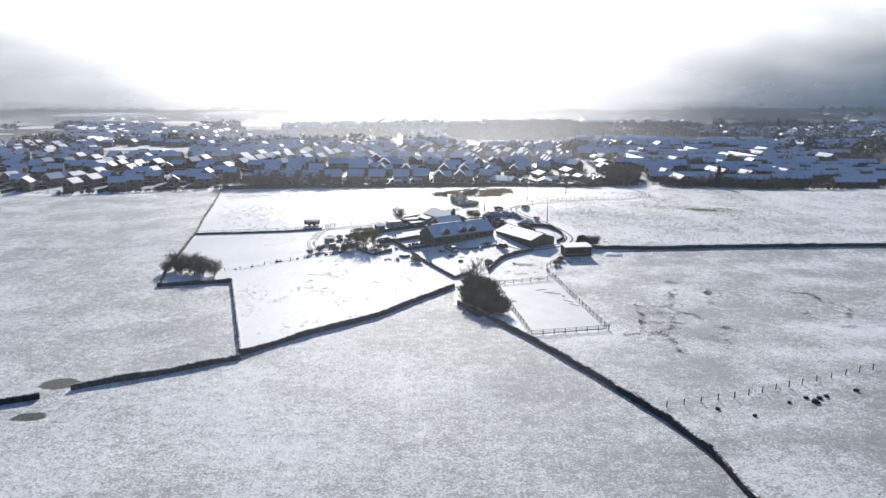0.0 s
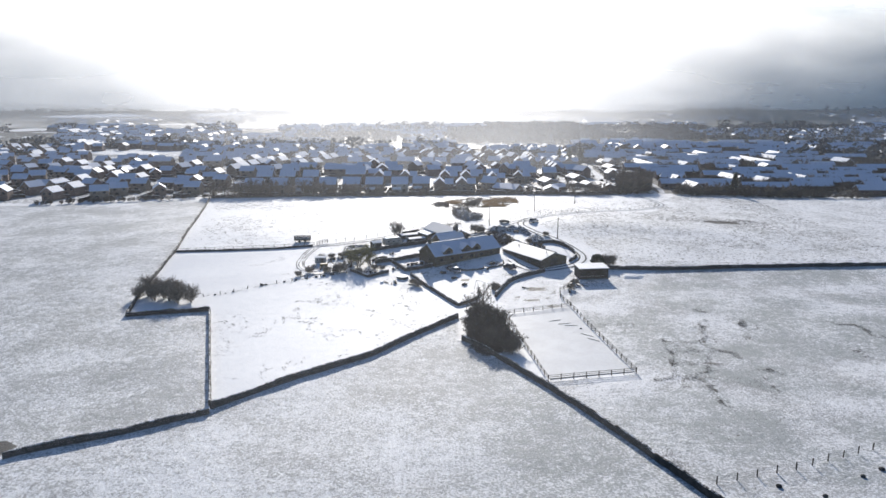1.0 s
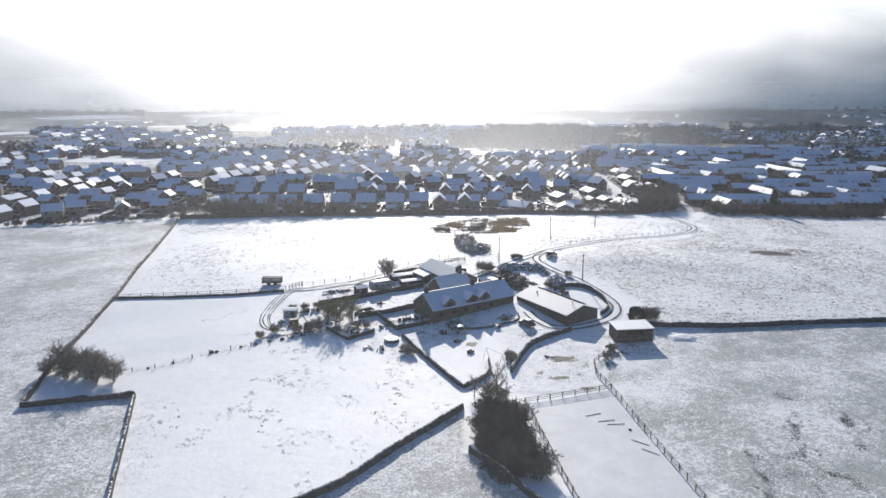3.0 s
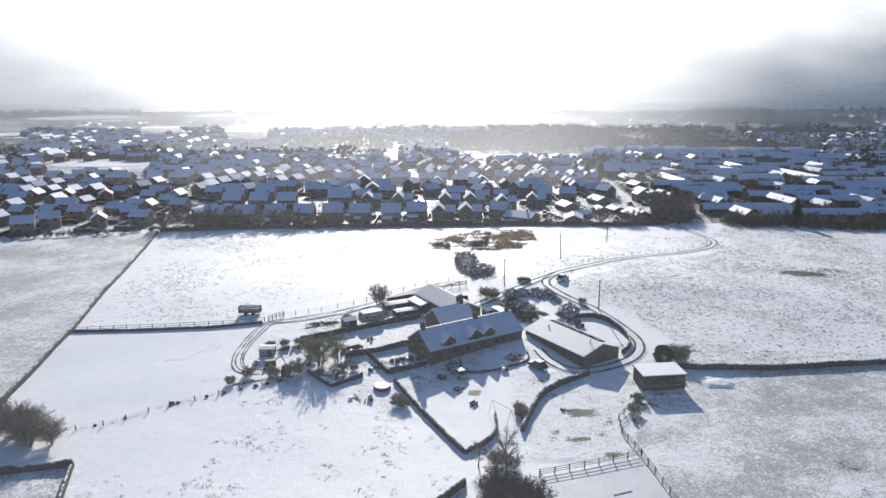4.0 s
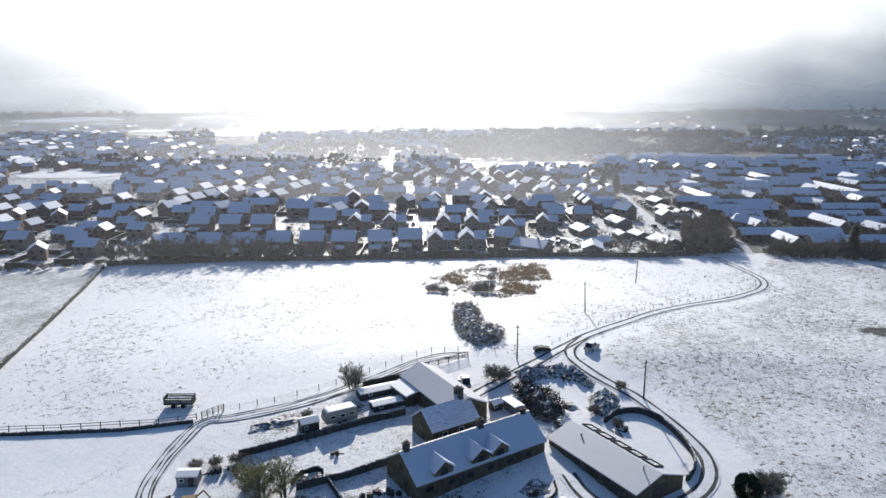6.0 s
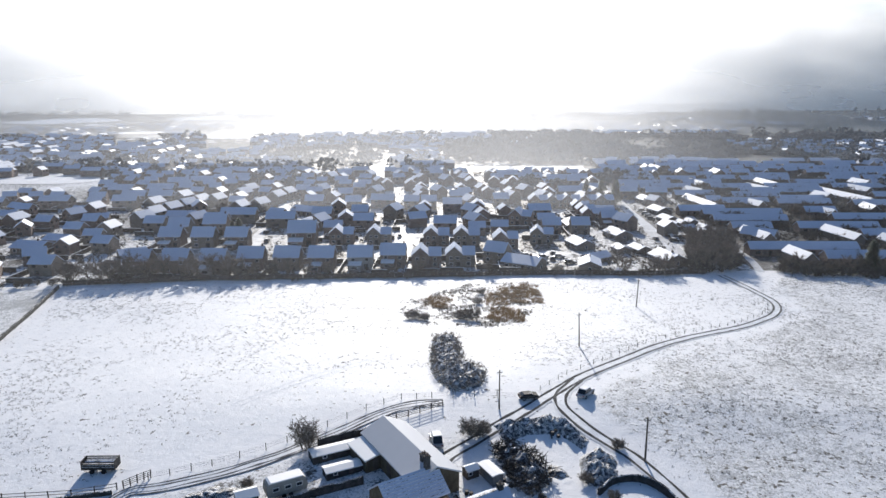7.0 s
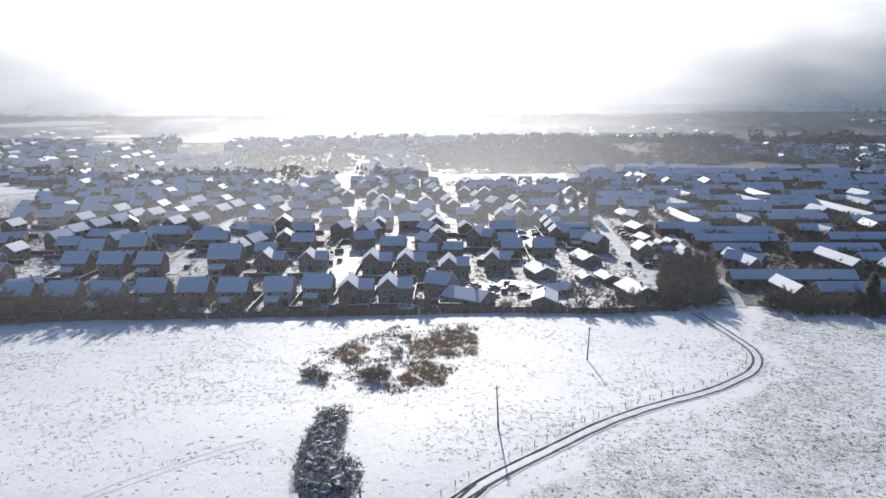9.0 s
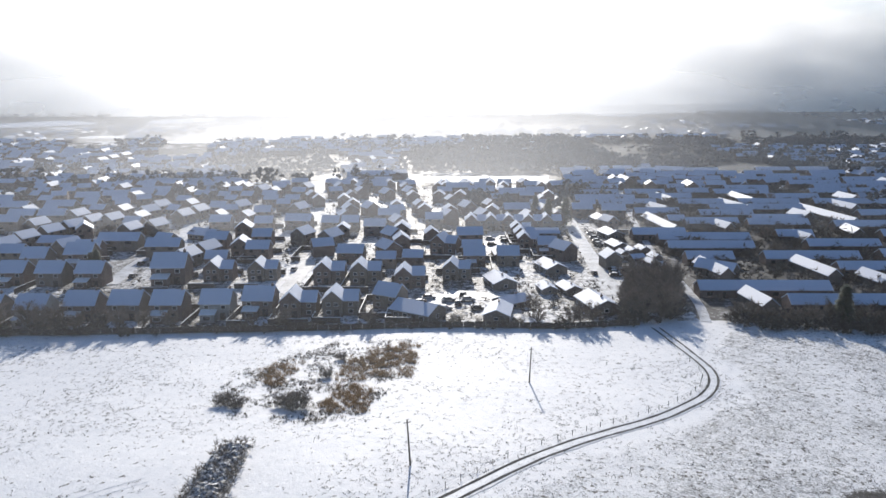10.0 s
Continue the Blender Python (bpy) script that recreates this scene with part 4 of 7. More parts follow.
def heaps():
    big = [(3.2, 303.6), (9.6, 303.6), (10.3, 285), (12.8, 283.3), (14.9, 279.5), (14, 273.3), (11.7, 270.6), (7.3, 270), (4.2, 275.7), (2.9, 282.1), (2.8, 294.5)]
    heap("brushwood_mound", big, 1.5, 3, "large dark heap of brushwood dusted with snow", "brush heap")
    rnd = random.Random(12)
    spots = []
    while len(spots) < 420:
        x, y = rnd.uniform(2, 15), rnd.uniform(270, 304)
        if inside(x, y, big):
            spots.append((x, y))
    v, f = [], []
    for x, y in spots:
        twigs(v, f, rnd, Vector((x, y, H(x, y) + 0.7)), Vector((0, 0, 0.5)), 7, 1.2, 0.05)
    tagged(raw("brush_twigs", v, f, M_TWIG), "tangled dark twigs lying over the brush heap", "brushwood", kind="stuff")
    brash = [(13.6, 252.6), (17.5, 254), (20.8, 251.2), (23, 244), (19, 239.4), (16.4, 241.6), (14.6, 248.2)]
    v, f = [], []
    for _ in range(900):
        x, y = rnd.uniform(13, 23), rnd.uniform(239.4, 254)
        if inside(x, y, brash):
            twigs(v, f, rnd, Vector((x, y, H(x, y) + 0.9)), Vector((0, 0, -0.2)), 2, 1.5, 0.09)
    tagged(raw("brash_twigs", v, f, M_DARKWOOD), "tangled bare branches on the brash pile", "brushwood", kind="stuff")
    heap("spoil_bank", [(13.6, 259.8), (19, 261), (24.4, 262.4), (28, 260.5), (30.6, 254.8), (28.6, 251.6), (25.2, 256.4), (20.4, 256.2), (16.2, 253.6)], 1.8, 4, "curved dark spoil bank under patchy snow", "spoil heap")
    heap("spoil_mound", [(27.2, 250.4), (31, 253.6), (33.8, 250.4), (33, 244.8), (28.6, 241.8), (26.4, 245)], 1.6, 5, "rounded mound of spoil and brambles in snow", "spoil heap")
    heap("brash_pile", [(13.6, 252.6), (17.5, 254), (20.8, 251.2), (23, 244), (19, 239.4), (16.4, 241.6), (14.6, 248.2)], 1.5, 6, "tangled brash pile dusted with snow", "brush heap")
    heap("scrap_mound", [(22, 249), (25, 248.4), (26, 244.6), (23, 243.4), (21.4, 246)], 0.8, 26, "heap of scrap timber beside the barn", "rubbish heap")
    heap("bramble_patch", [(-32.5, 236.5), (-24.5, 240), (-22.5, 243), (-28, 244), (-33, 241)], 0.7, 14, "snowy bramble patch behind the garden wall", "brambles")
    heap("bramble_bank", [(-41, 209), (-30, 213.6), (-29, 216), (-36, 214.6), (-41.5, 212)], 0.7, 15, "snow-dusted bank of brambles by the scrap yard", "brambles")
    heap("garden_rubble", [(-25.5, 214.6), (-21.5, 211), (-17.6, 214), (-19, 218.4), (-23, 219)], 0.4, 16, "low rubble and dead plants in the garden", "rubble")
    heap("yard_rubble", [(33.5, 207), (36.6, 206), (36.8, 201), (34, 198), (32.4, 202)], 0.7, 17, "rubble and brambles beside the field shed", "rubble")
    heap("gate_rubble", [(12.4, 195.5), (14.2, 196.5), (15.4, 203), (13.6, 203.4)], 1.1, 18, "dark boulders and brush by the paddock gate", "rubble")
    # greyer trodden-snow material here puts the mound's shade into its colour
    heap("snow_mound", [(48, 213), (54, 215), (57.5, 212), (55, 208.6), (49.5, 208.8)], 0.7, 7, "smooth snow-covered mound beside the shed", "mound", M_TRODDEN, 0.12)
    heap("paddock_spoil", [(-9, 207.5), (-5.8, 205), (-7.6, 201.5), (-11, 203.5)], 0.8, 8, "dark brash pile beside the paddock wall", "brush heap")
    heap("yard_spoil", [(11, 221.5), (14, 225.5), (17.6, 224.5), (17.2, 221), (13.6, 218.8)], 0.55, 9, "snow-dusted pile of stones in the farmyard", "stone pile")


# ---------------------------------------------------------------- building pieces
def gable_body(bm, w, d, eave, ridge, x0=0.0, y0=0.0, foot=-1.6):
    """Walls of a gabled block: ridge along x, w long, d deep, its front left corner at x0, y0."""
    pts = [(0, foot), (d, foot), (d, eave), (d / 2, ridge), (0, eave)]
    a = [bm.verts.new((x0, y0 + u, z)) for u, z in pts]
    b = [bm.verts.new((x0 + w, y0 + u, z)) for u, z in pts]
    bm.faces.new(a[::-1])
    bm.faces.new(b)
    for i in range(5):
        j = (i + 1) % 5
        bm.faces.new((a[i], a[j], b[j], b[i]))


def gable_roof(bm, w, d, eave, ridge, x0=0.0, y0=0.0, over=0.35, thick=0.22, side=0.25):
    """Two slopes with thickness, standing out over the walls."""
    s = (ridge - eave) / (d / 2)
    lo = eave - over * s
    prof = [(-over, lo), (d / 2, ridge), (d + over, lo), (d + over, lo + thick), (d / 2, ridge + thick * 1.1), (-over, lo + thick)]
    a = [bm.verts.new((x0 - side, y0 + u, z + 0.03)) for u, z in prof]
    b = [bm.verts.new((x0 + w + side, y0 + u, z + 0.03)) for u, z in prof]
    for q in ((0, 1, 4, 5), (1, 2, 3, 4)):
        bm.faces.new([a[i] for i in q])
        bm.faces.new([b[i] for i in reversed(q)])
    for i in range(6):
        j = (i + 1) % 6
        bm.faces.new((a[j], a[i], b[i], b[j]))


def rot90(bm, d):
    """Turns a block so that its gable faces the front; d is its depth before the turn."""
    bm.transform(Matrix.Translation((d, 0, 0)) @ pose(0, 0, 0, 0, 0, 90))


def window(parent, x, z, w, h, y=0.0, yaw=0.0, label="", mat=None):
    """A framed window whose foot's middle is at x, y, z on a wall that faces -y before the turn."""
    bm = bmesh.new()
    t = 0.08
    ring = [[bm.verts.new((a * k, y_, h / 2 + b * (h / 2 - s_))) for a, b in ((-1, -1), (1, -1), (1, 1), (-1, 1))]
            for k, s_, y_ in ((w / 2, 0, 0.02), (w / 2, 0, -0.08), (w / 2 - t, t, -0.08), (w / 2 - t, t, 0.0))]
    for p, q in zip(ring, ring[1:]):
        for i in range(4):
            bm.faces.new((p[i], p[(i + 1) % 4], q[(i + 1) % 4], q[i]))
    bm.transform(pose(x, y, z, 0, 0, yaw))
    f = part("window", bm, mat or M_FRAME, parent, label)
    bm = bmesh.new()
    box(bm, 0, 0.0, 0.04, w - 0.1, 0.05, h - 0.08)
    bm.transform(pose(x, y, z, 0, 0, yaw))
    part("pane", bm, M_GLASS, f)
    return f


def door(parent, x, z, w, h, y=0.0, yaw=0.0, mat=None, name="door"):
    bm = bmesh.new()
    box(bm, 0, -0.02, 0, w, 0.1, h, 0, 0.02)
    box(bm, 0, -0.06, 0.15, w * 0.7, 0.06, h * 0.35)
    box(bm, 0, -0.06, h * 0.55, w * 0.7, 0.06, h * 0.35)
    bm.transform(pose(x, y, z, 0, 0, yaw))
    return part(name, bm, mat or M_DARKWOOD, parent)


def chimney(parent, x, y, z, h=1.4, w=0.75, pots=2, mat=None):
    bm = bmesh.new()
    box(bm, x, y, z, w, w * 0.8, h, 0, 0.02)
    box(bm, x, y, z + h, w * 1.2, w, 0.14)
    c = part("chimney", bm, mat or M_STONE, parent, "dark stone chimney stack")
    for i in range(pots):
        bm = bmesh.new()
        rod(bm, (x + (i - (pots - 1) / 2) * 0.34, y, z + h + 0.1), (x + (i - (pots - 1) / 2) * 0.34, y, z + h + 0.55), 0.13, 0.1, 8)
        part("chimney_pot", bm, M_BRICK, c)
    return c


# ---------------------------------------------------------------- the farm
FARM = (-2.8, 218.6, 33.4)


def farm_at(u, v, yaw=0.0, z=None):
    """A pose in the farmhouse's own directions: u along its front, v behind it."""
    a = radians(FARM[2])
    x, y = FARM[0] + u * math.cos(a) - v * math.sin(a), FARM[1] + u * math.sin(a) + v * math.cos(a)
    return pose(x, y, H(x, y) if z is None else z, 0, 0, FARM[2] + yaw)


def farmhouse():
    w, d, e, r = 23.8, 8.8, 2.75, 5.7
    z0 = 2.9
    base = thing("farmhouse", farm_at(0, 0, 0, z0), "long low sandstone farmhouse with three dormers and snowy roof", "farmhouse")
    bm = bmesh.new()
    gable_body(bm, w, d, e, r)
    part("wall", bm, M_FARMSTONE, base, "dark sandstone walls")
    bm = bmesh.new()
    gable_roof(bm, w, d, e, r, over=0.3, thick=0.2, side=0.2)
    roof = part("roof", bm, M_ROOFSNOW_SHADE, base, "snow-covered stone slate roof")
    bm = bmesh.new()
    for i in range(41):
        box(bm, -0.1 + i * (w + 0.2) / 40, d / 2, r + 0.19, 0.52, 0.34, 0.12)
    part("ridge_tiles", bm, M_WALLSNOW, roof)
    # dormers
    s = (r - e) / (d / 2)
    for u in (4.6, 11.2, 14.8):
        k, ze, zr = 1.6, e + 1.15, e + 2.35
        bm = bmesh.new()
        prism(bm, [(u - k, e - 0.3), (u + k, e - 0.3), (u + k, ze), (u, zr), (u - k, ze)], -0.05, 3.0)
        bmesh.ops.recalc_face_normals(bm, faces=bm.faces)
        dm = part("dormer", bm, M_FARMSTONE, base)
        bm = bmesh.new()
        h = k + 0.28
        z0e = ze - 0.28 * (zr - ze) / k
        for sx in (-1, 1):
            prism(bm, [(u + sx * h, z0e), (u, zr), (u, zr + 0.24), (u + sx * h, z0e + 0.24)], -0.4, (zr - e) / s + 0.5)
        bmesh.ops.recalc_face_normals(bm, faces=bm.faces)
        part("dormer_roof", bm, M_ROOFSNOW_SHADE, dm)
        window(dm, u, e + 0.2, 1.3, 1.0, -0.07, 0, "", M_DARKWOOD)
    for u in (2.2, 6.0, 9.2, 13.0, 16.8, 20.4):
        window(base, u, 0.9, 1.3, 1.0, -0.02, 0, "", M_FARMSTONE)
    for u in (7.7, 14.9, 18.6):
        door(base, u, 0.1, 1.0, 2.05, -0.02)
    window(base, 0, 1.0, 1.0, 1.1, d * 0.35, -90, "", M_DARKWOOD).location.x = -0.02
    window(base, 0, 3.1, 0.8, 0.9, d * 0.5, -90, "", M_DARKWOOD).location.x = -0.02
    chimney(base, 0.9, d / 2, r - 0.2, 1.4, 0.9, 2)
    chimney(base, 14.2, d / 2, r - 0.2, 1.5, 1.0, 2)
    chimney(base, 22.8, d / 2, r - 0.2, 1.0, 0.8, 1)
    bm = bmesh.new()
    rod(bm, (0, -0.36, e - 0.2), (w, -0.36, e - 0.2), 0.07, None, 6)
    part("gutter", bm, M_METAL, base)
    # rear wing
    wing = thing("farmhouse_wing", farm_at(9.4, 10.6, 0, z0 + 0.6), "rear sandstone wing with ribbed snowy roof and tall chimneys", "farmhouse")
    bm = bmesh.new()
    gable_body(bm, 9.0, 6.4, 3.1, 5.5)
    part("wall", bm, M_FARMSTONE, wing)
    bm = bmesh.new()
    gable_roof(bm, 9.0, 6.4, 3.1, 5.5, over=0.3)
    roof = part("roof", bm, M_ROOFSNOW_SHADE, wing)
    for i in range(9):
        bm = bmesh.new()
        f = (i + 0.6) / 9.5
        box(bm, 4.5, -0.3 + f * 3.5, 3.1 - 0.22 + 0.25 + f * 2.63, 9.3, 0.12, 0.05)
        part("tile_course", bm, M_WALLSNOW, roof)
    chimney(wing, 7.6, 3.2, 5.3, 2.1, 0.8, 2)
    chimney(wing, 8.4, 5.4, 3.6, 2.9, 0.9, 2)
    window(wing, 2.4, 1.2, 1.0, 1.2, -0.02)
    window(wing, 5.6, 1.2, 1.0, 1.2, -0.02)
    window(wing, 0, 1.6, 0.9, 1.1, 3.2, -90, "", M_DARKWOOD).location.x = -0.02
    # long outbuilding
    ob = thing("stone_outbuilding", pose(8.4, 241.5, z0 + 1.6, 0, 0, 119.9), "long low stone outbuilding with plain snowy roof", "outbuilding")
    bm = bmesh.new()
    gable_body(bm, 17.8, 7.5, 2.9, 4.7)
    part("wall", bm, M_FARMSTONE, ob)
    bm = bmesh.new()
    gable_roof(bm, 17.8, 7.5, 2.9, 4.7, over=0.3)
    part("roof", bm, M_SHADEGREY_SNOW, ob)
    for u in (8, 12, 15.5):
        door(ob, u, 0.2, 1.2, 2.1, 7.52, 180)
    lean = thing("lean_to", pose(-5.7, 246.0, z0 + 1.6, 0, 0, 32), "small stone lean-to with a snowy mono-pitch roof", "lean-to")
    bm = bmesh.new()
    prism(bm, [(0, -1), (3.2, -1), (3.2, 2.6), (0, 1.9)], 0, 6.2)
    bmesh.ops.recalc_face_normals(bm, faces=bm.faces)
    part("wall", bm, M_FARMSTONE, lean)
    bm = bmesh.new()
    prism(bm, [(-0.2, 1.9), (3.15, 2.63), (3.15, 2.85), (-0.2, 2.12)], -0.2, 6.4)
    bmesh.ops.recalc_face_normals(bm, faces=bm.faces)
    part("roof", bm, M_SNOW, lean)
    door(lean, 1.6, 0.1, 0.9, 1.8, -0.02)


def barn():
    """Stable barn: gable to the yard, solar or roof-light frames on its east slope."""
    yaw = 121.3
    z0 = 2.4
    base = thing("stable_barn", pose(36.2, 222.8, z0, 0, 0, yaw), "long boarded stable barn with snowy roof and roof lights", "barn")
    w, d, e, r = 19.0, 9.6, 2.35, 3.95
    bm = bmesh.new()
    gable_body(bm, w, d, e, r)
    part("wall", bm, M_FARMSTONE, base, "stone gable and side walls")
    bm = bmesh.new()
    gable_roof(bm, w, d, e, r, over=0.35, thick=0.16, side=0.3)
    roof = part("roof", bm, M_SHADEGREY_SNOW, base, "sheet roof under snow, slope shade in its grey")
    s = (r - e) / (d / 2)
    tilt = math.degrees(math.atan(s))
    for u, k in ((3.2, 2.4), (6.4, 2.6), (9.6, 2.6), (13.0, 2.6), (16.2, 2.4)):
        bm = bmesh.new()
        for a, b, c, g in ((0, -0.95, k, 0.14), (0, 0.95, k, 0.14), (-k / 2, 0, 0.14, 2.0), (k / 2, 0, 0.14, 2.0)):
            box(bm, a, b, 0, c, g, 0.28)
        bm.transform(pose(u, 3.1, e + 3.1 * s + 0.17, tilt, 0, 0))
        part("roof_light", bm, M_TARP, roof, "dark roof-light frame")
        bm = bmesh.new()
        box(bm, 0, 0, 0, k - 0.1, 1.85, 0.1)
        bm.transform(pose(u, 3.1, e + 3.1 * s + 0.17, tilt, 0, 0))
        part("glazing", bm, M_WALLSNOW, roof)
    for i in range(30):
        bm = bmesh.new()
        box(bm, 0.3 + i * (w - 0.6) / 29, d + 0.03, 0.1, 0.5, 0.05, e - 0.2)
        part("board", bm, M_DARKWOOD, base)
    for u in (3, 7, 11, 15):
        door(base, u, 0.1, 1.2, 2.1, d + 0.08, 180, M_WOOD, "stable_door")
    bm = bmesh.new()
    rod(bm, (2.2, d * 0.62, e + 1.2), (2.2, d * 0.62, e + 2.2), 0.1, 0.1, 6)
    part("vent_pipe", bm, M_METAL, base)
    bm = bmesh.new()
    rod(bm, (15.0, d * 0.66, e + 1.0), (15.0, d * 0.66, e + 1.75), 0.16, 0.16, 6)
    part("vent_pipe", bm, M_METAL, base)
    door(base, 0, 0.1, 2.6, 2.3, d * 0.5, -90, None, "barn_door").location.x = -0.02


def shed():
    base = thing("field_shed", at(37.4, 208.2, 7), "open-fronted timber field shed with a flat snowy roof", "shed")
    w, d, h = 8.2, 5.0, 3.0
    for x, y, ww, dd in ((w / 2, d, w, 0.15), (0.07, d / 2, 0.15, d), (w - 0.07, d / 2, 0.15, d)):
        bm = bmesh.new()
        box(bm, x, y, -0.4, ww, dd, h + 0.25)
        part("wall_panel", bm, M_DARKWOOD, base)
    for i in range(5):
        bm = bmesh.new()
        box(bm, 0.12 + i * (w - 0.24) / 4, 0.1, -0.4, 0.18, 0.18, h + 0.35)
        part("post", bm, M_WOOD, base)
    for i in range(4):
        for k in range(3):
            if k < 2 or i in (0, 3):
                bm = bmesh.new()
                box(bm, 0.12 + (i + 0.5) * (w - 0.24) / 4, 0.12, 0.1 + k * 0.85, (w - 0.24) / 4 - 0.2, 0.07, 0.78)
                part("front_board", bm, M_DARKWOOD, base)
    bm = bmesh.new()
    box(bm, w / 2, d / 2, 0, w + 0.6, d + 0.6, 0.16, 0, 0.03)
    bm.transform(pose(0, 0, h - 0.1, 2.5))
    part("roof", bm, M_DARKWOOD, base)
    bm = bmesh.new()
    box(bm, w / 2, d / 2, 0.165, w + 0.5, d + 0.5, 0.16, 0, 0.06)
    bm.transform(pose(0, 0, h - 0.1, 2.5))
    part("roof_snow", bm, M_SNOW, base, "smooth white snow")


def hut(x, y, yaw, w, d, h, label, mat, name="garden_hut", pitch=0.45, category="shed"):
    base = thing(name, at(x, y, yaw), label, category)
    bm = bmesh.new()
    gable_body(bm, w, d, h, h + pitch, -w / 2, -d / 2, -0.3)
    part("wall", bm, mat, base)
    bm = bmesh.new()
    gable_roof(bm, w, d, h, h + pitch, -w / 2, -d / 2, 0.15, 0.16, 0.12)
    part("roof", bm, M_SNOW, base)
    door(base, w * 0.2, 0, 0.8, min(1.8, h - 0.15), -d / 2 - 0.01)
    window(base, -w * 0.25, h * 0.45, 0.7, 0.6, -d / 2 - 0.01)
    return base


def caravan(x, y, yaw, w, label):
    base = thing("caravan", at(x, y, yaw), label, "caravan")
    bm = bmesh.new()
    prism(bm, [(-w / 2, 0.5), (w / 2, 0.5), (w / 2 + 0.25, 1.3), (w / 2, 2.4), (w / 2 - 0.4, 2.6), (-w / 2 + 0.4, 2.6), (-w / 2, 2.4), (-w / 2 - 0.2, 1.3)], -1.1, 1.1)
    bmesh.ops.recalc_face_normals(bm, faces=bm.faces)
    part("body", bm, M_CREAM, base)
    bm = bmesh.new()
    prism(bm, [(-w / 2 + 0.2, 2.6), (w / 2 - 0.2, 2.6), (w / 2 - 0.5, 2.78), (-w / 2 + 0.5, 2.78)], -1.05, 1.05)
    bmesh.ops.recalc_face_normals(bm, faces=bm.faces)
    part("roof_snow", bm, M_SNOW, base)
    for u in (-w * 0.3, 0.1, w * 0.32):
        window(base, u, 1.3, 1.0, 0.65, -1.11)
    for sx in (-0.5, 0.5):
        for sy in (-1.0, 1.0):
            bm = bmesh.new()
            rod(bm, (sx, sy - 0.1, 0.32), (sx, sy + 0.1, 0.32), 0.32, None, 12)
            part("wheel", bm, M_RUBBER, base)
    bm = bmesh.new()
    rod(bm, (w / 2, 0, 0.5), (w / 2 + 1.1, 0, 0.45), 0.05)
    part("tow_bar", bm, M_METAL, base)


def car(m, paint, label, name="parked_car", length=4.3, tall=1.45, snow=True):
    """A car: shaped body, glass, lamps, four wheels, snow on bonnet and roof."""
    base = thing(name, m, label, "car")
    k, w = length / 4.3, 0.86
    prof = [(-2.15, 0.32), (2.1, 0.32), (2.15, 0.62), (2.05, 0.78), (1.05, 0.92), (-1.75, 0.95), (-2.1, 0.85), (-2.18, 0.6)]
    bm = bmesh.new()
    prism(bm, [(x * k, z) for x, z in prof], -w, w)
    bmesh.ops.recalc_face_normals(bm, faces=bm.faces)
    bmesh.ops.bevel(bm, geom=bm.edges[:], offset=0.05, segments=1, affect="EDGES")
    part("body", bm, paint, base)
    cab = [(1.1, 0.9), (0.4, tall - 0.05), (-1.2, tall - 0.02), (-1.85, 0.92)]
    bm = bmesh.new()
    prism(bm, [(x * k, z) for x, z in cab], -w * 0.86, w * 0.86)
    bmesh.ops.recalc_face_normals(bm, faces=bm.faces)
    part("cabin_glass", bm, M_GLASS, base)
    bm = bmesh.new()
    box(bm, -0.4 * k, 0, tall - 0.06, 1.7 * k, w * 1.74, 0.07, 0, 0.03)
    part("roof", bm, paint, base)
    for sx in (-1.35, 1.35):
        for sy in (-w + 0.02, w - 0.02):
            bm = bmesh.new()
            rod(bm, (sx * k, sy - 0.1, 0.32), (sx * k, sy + 0.1, 0.32), 0.32, None, 14)
            wh = part("wheel", bm, M_RUBBER, base)
            bm = bmesh.new()
            rod(bm, (sx * k, sy - 0.11, 0.32), (sx * k, sy + 0.11, 0.32), 0.19, None, 10)
            part("rim", bm, M_METAL, wh)
    for sy in (-0.6, 0.6):
        bm = bmesh.new()
        box(bm, 2.12 * k, sy, 0.58, 0.08, 0.3, 0.14)
        part("headlight", bm, M_FRAME, base)
        bm = bmesh.new()
        box(bm, -2.15 * k, sy, 0.66, 0.08, 0.25, 0.16)
        part("tail_light", bm, M_RED, base)
    if snow:
        bm = bmesh.new()
        box(bm, -0.4 * k, 0, tall + 0.012, 1.6 * k, w * 1.65, 0.09, 0, 0.04)
        part("roof_snow", bm, M_SNOW, base)
        bm = bmesh.new()
        box(bm, 0, 0, 0, 0.85 * k, w * 1.7, 0.06, 0, 0.025)
        bm.transform(pose(1.58 * k, 0, 0.86, 0, 7, 0))
        part("bonnet_snow", bm, M_SNOW, base)
    return base


def trailer(x, y, yaw, label):
    base = thing("livestock_trailer", at(x, y, yaw), label, "trailer")
    bm = bmesh.new()
    box(bm, 0, 0, 0.55, 5.2, 2.1, 0.15)
    part("bed", bm, M_DARKWOOD, base)
    for sy in (-1.0, 1.0):
        for k in range(4):
            bm = bmesh.new()
            box(bm, 0, sy, 0.75 + k * 0.32, 5.2, 0.06, 0.2)
            part("side_board", bm, M_DARKWOOD, base)
    for sx in (-2.55, 2.55):
        bm = bmesh.new()
        box(bm, sx, 0, 0.7, 0.06, 2.1, 1.3)
        part("end_board", bm, M_DARKWOOD, base)
    bm = bmesh.new()
    box(bm, 0, 0, 0.72, 5.0, 1.9, 0.7, 0, 0.1)
    part("load_snow", bm, M_WALLSNOW, base)
    for sx in (-0.9, 0.9):
        for sy in (-1.15, 1.15):
            bm = bmesh.new()
            rod(bm, (sx, sy - 0.1, 0.38), (sx, sy + 0.1, 0.38), 0.38, None, 12)
            part("wheel", bm, M_RUBBER, base)


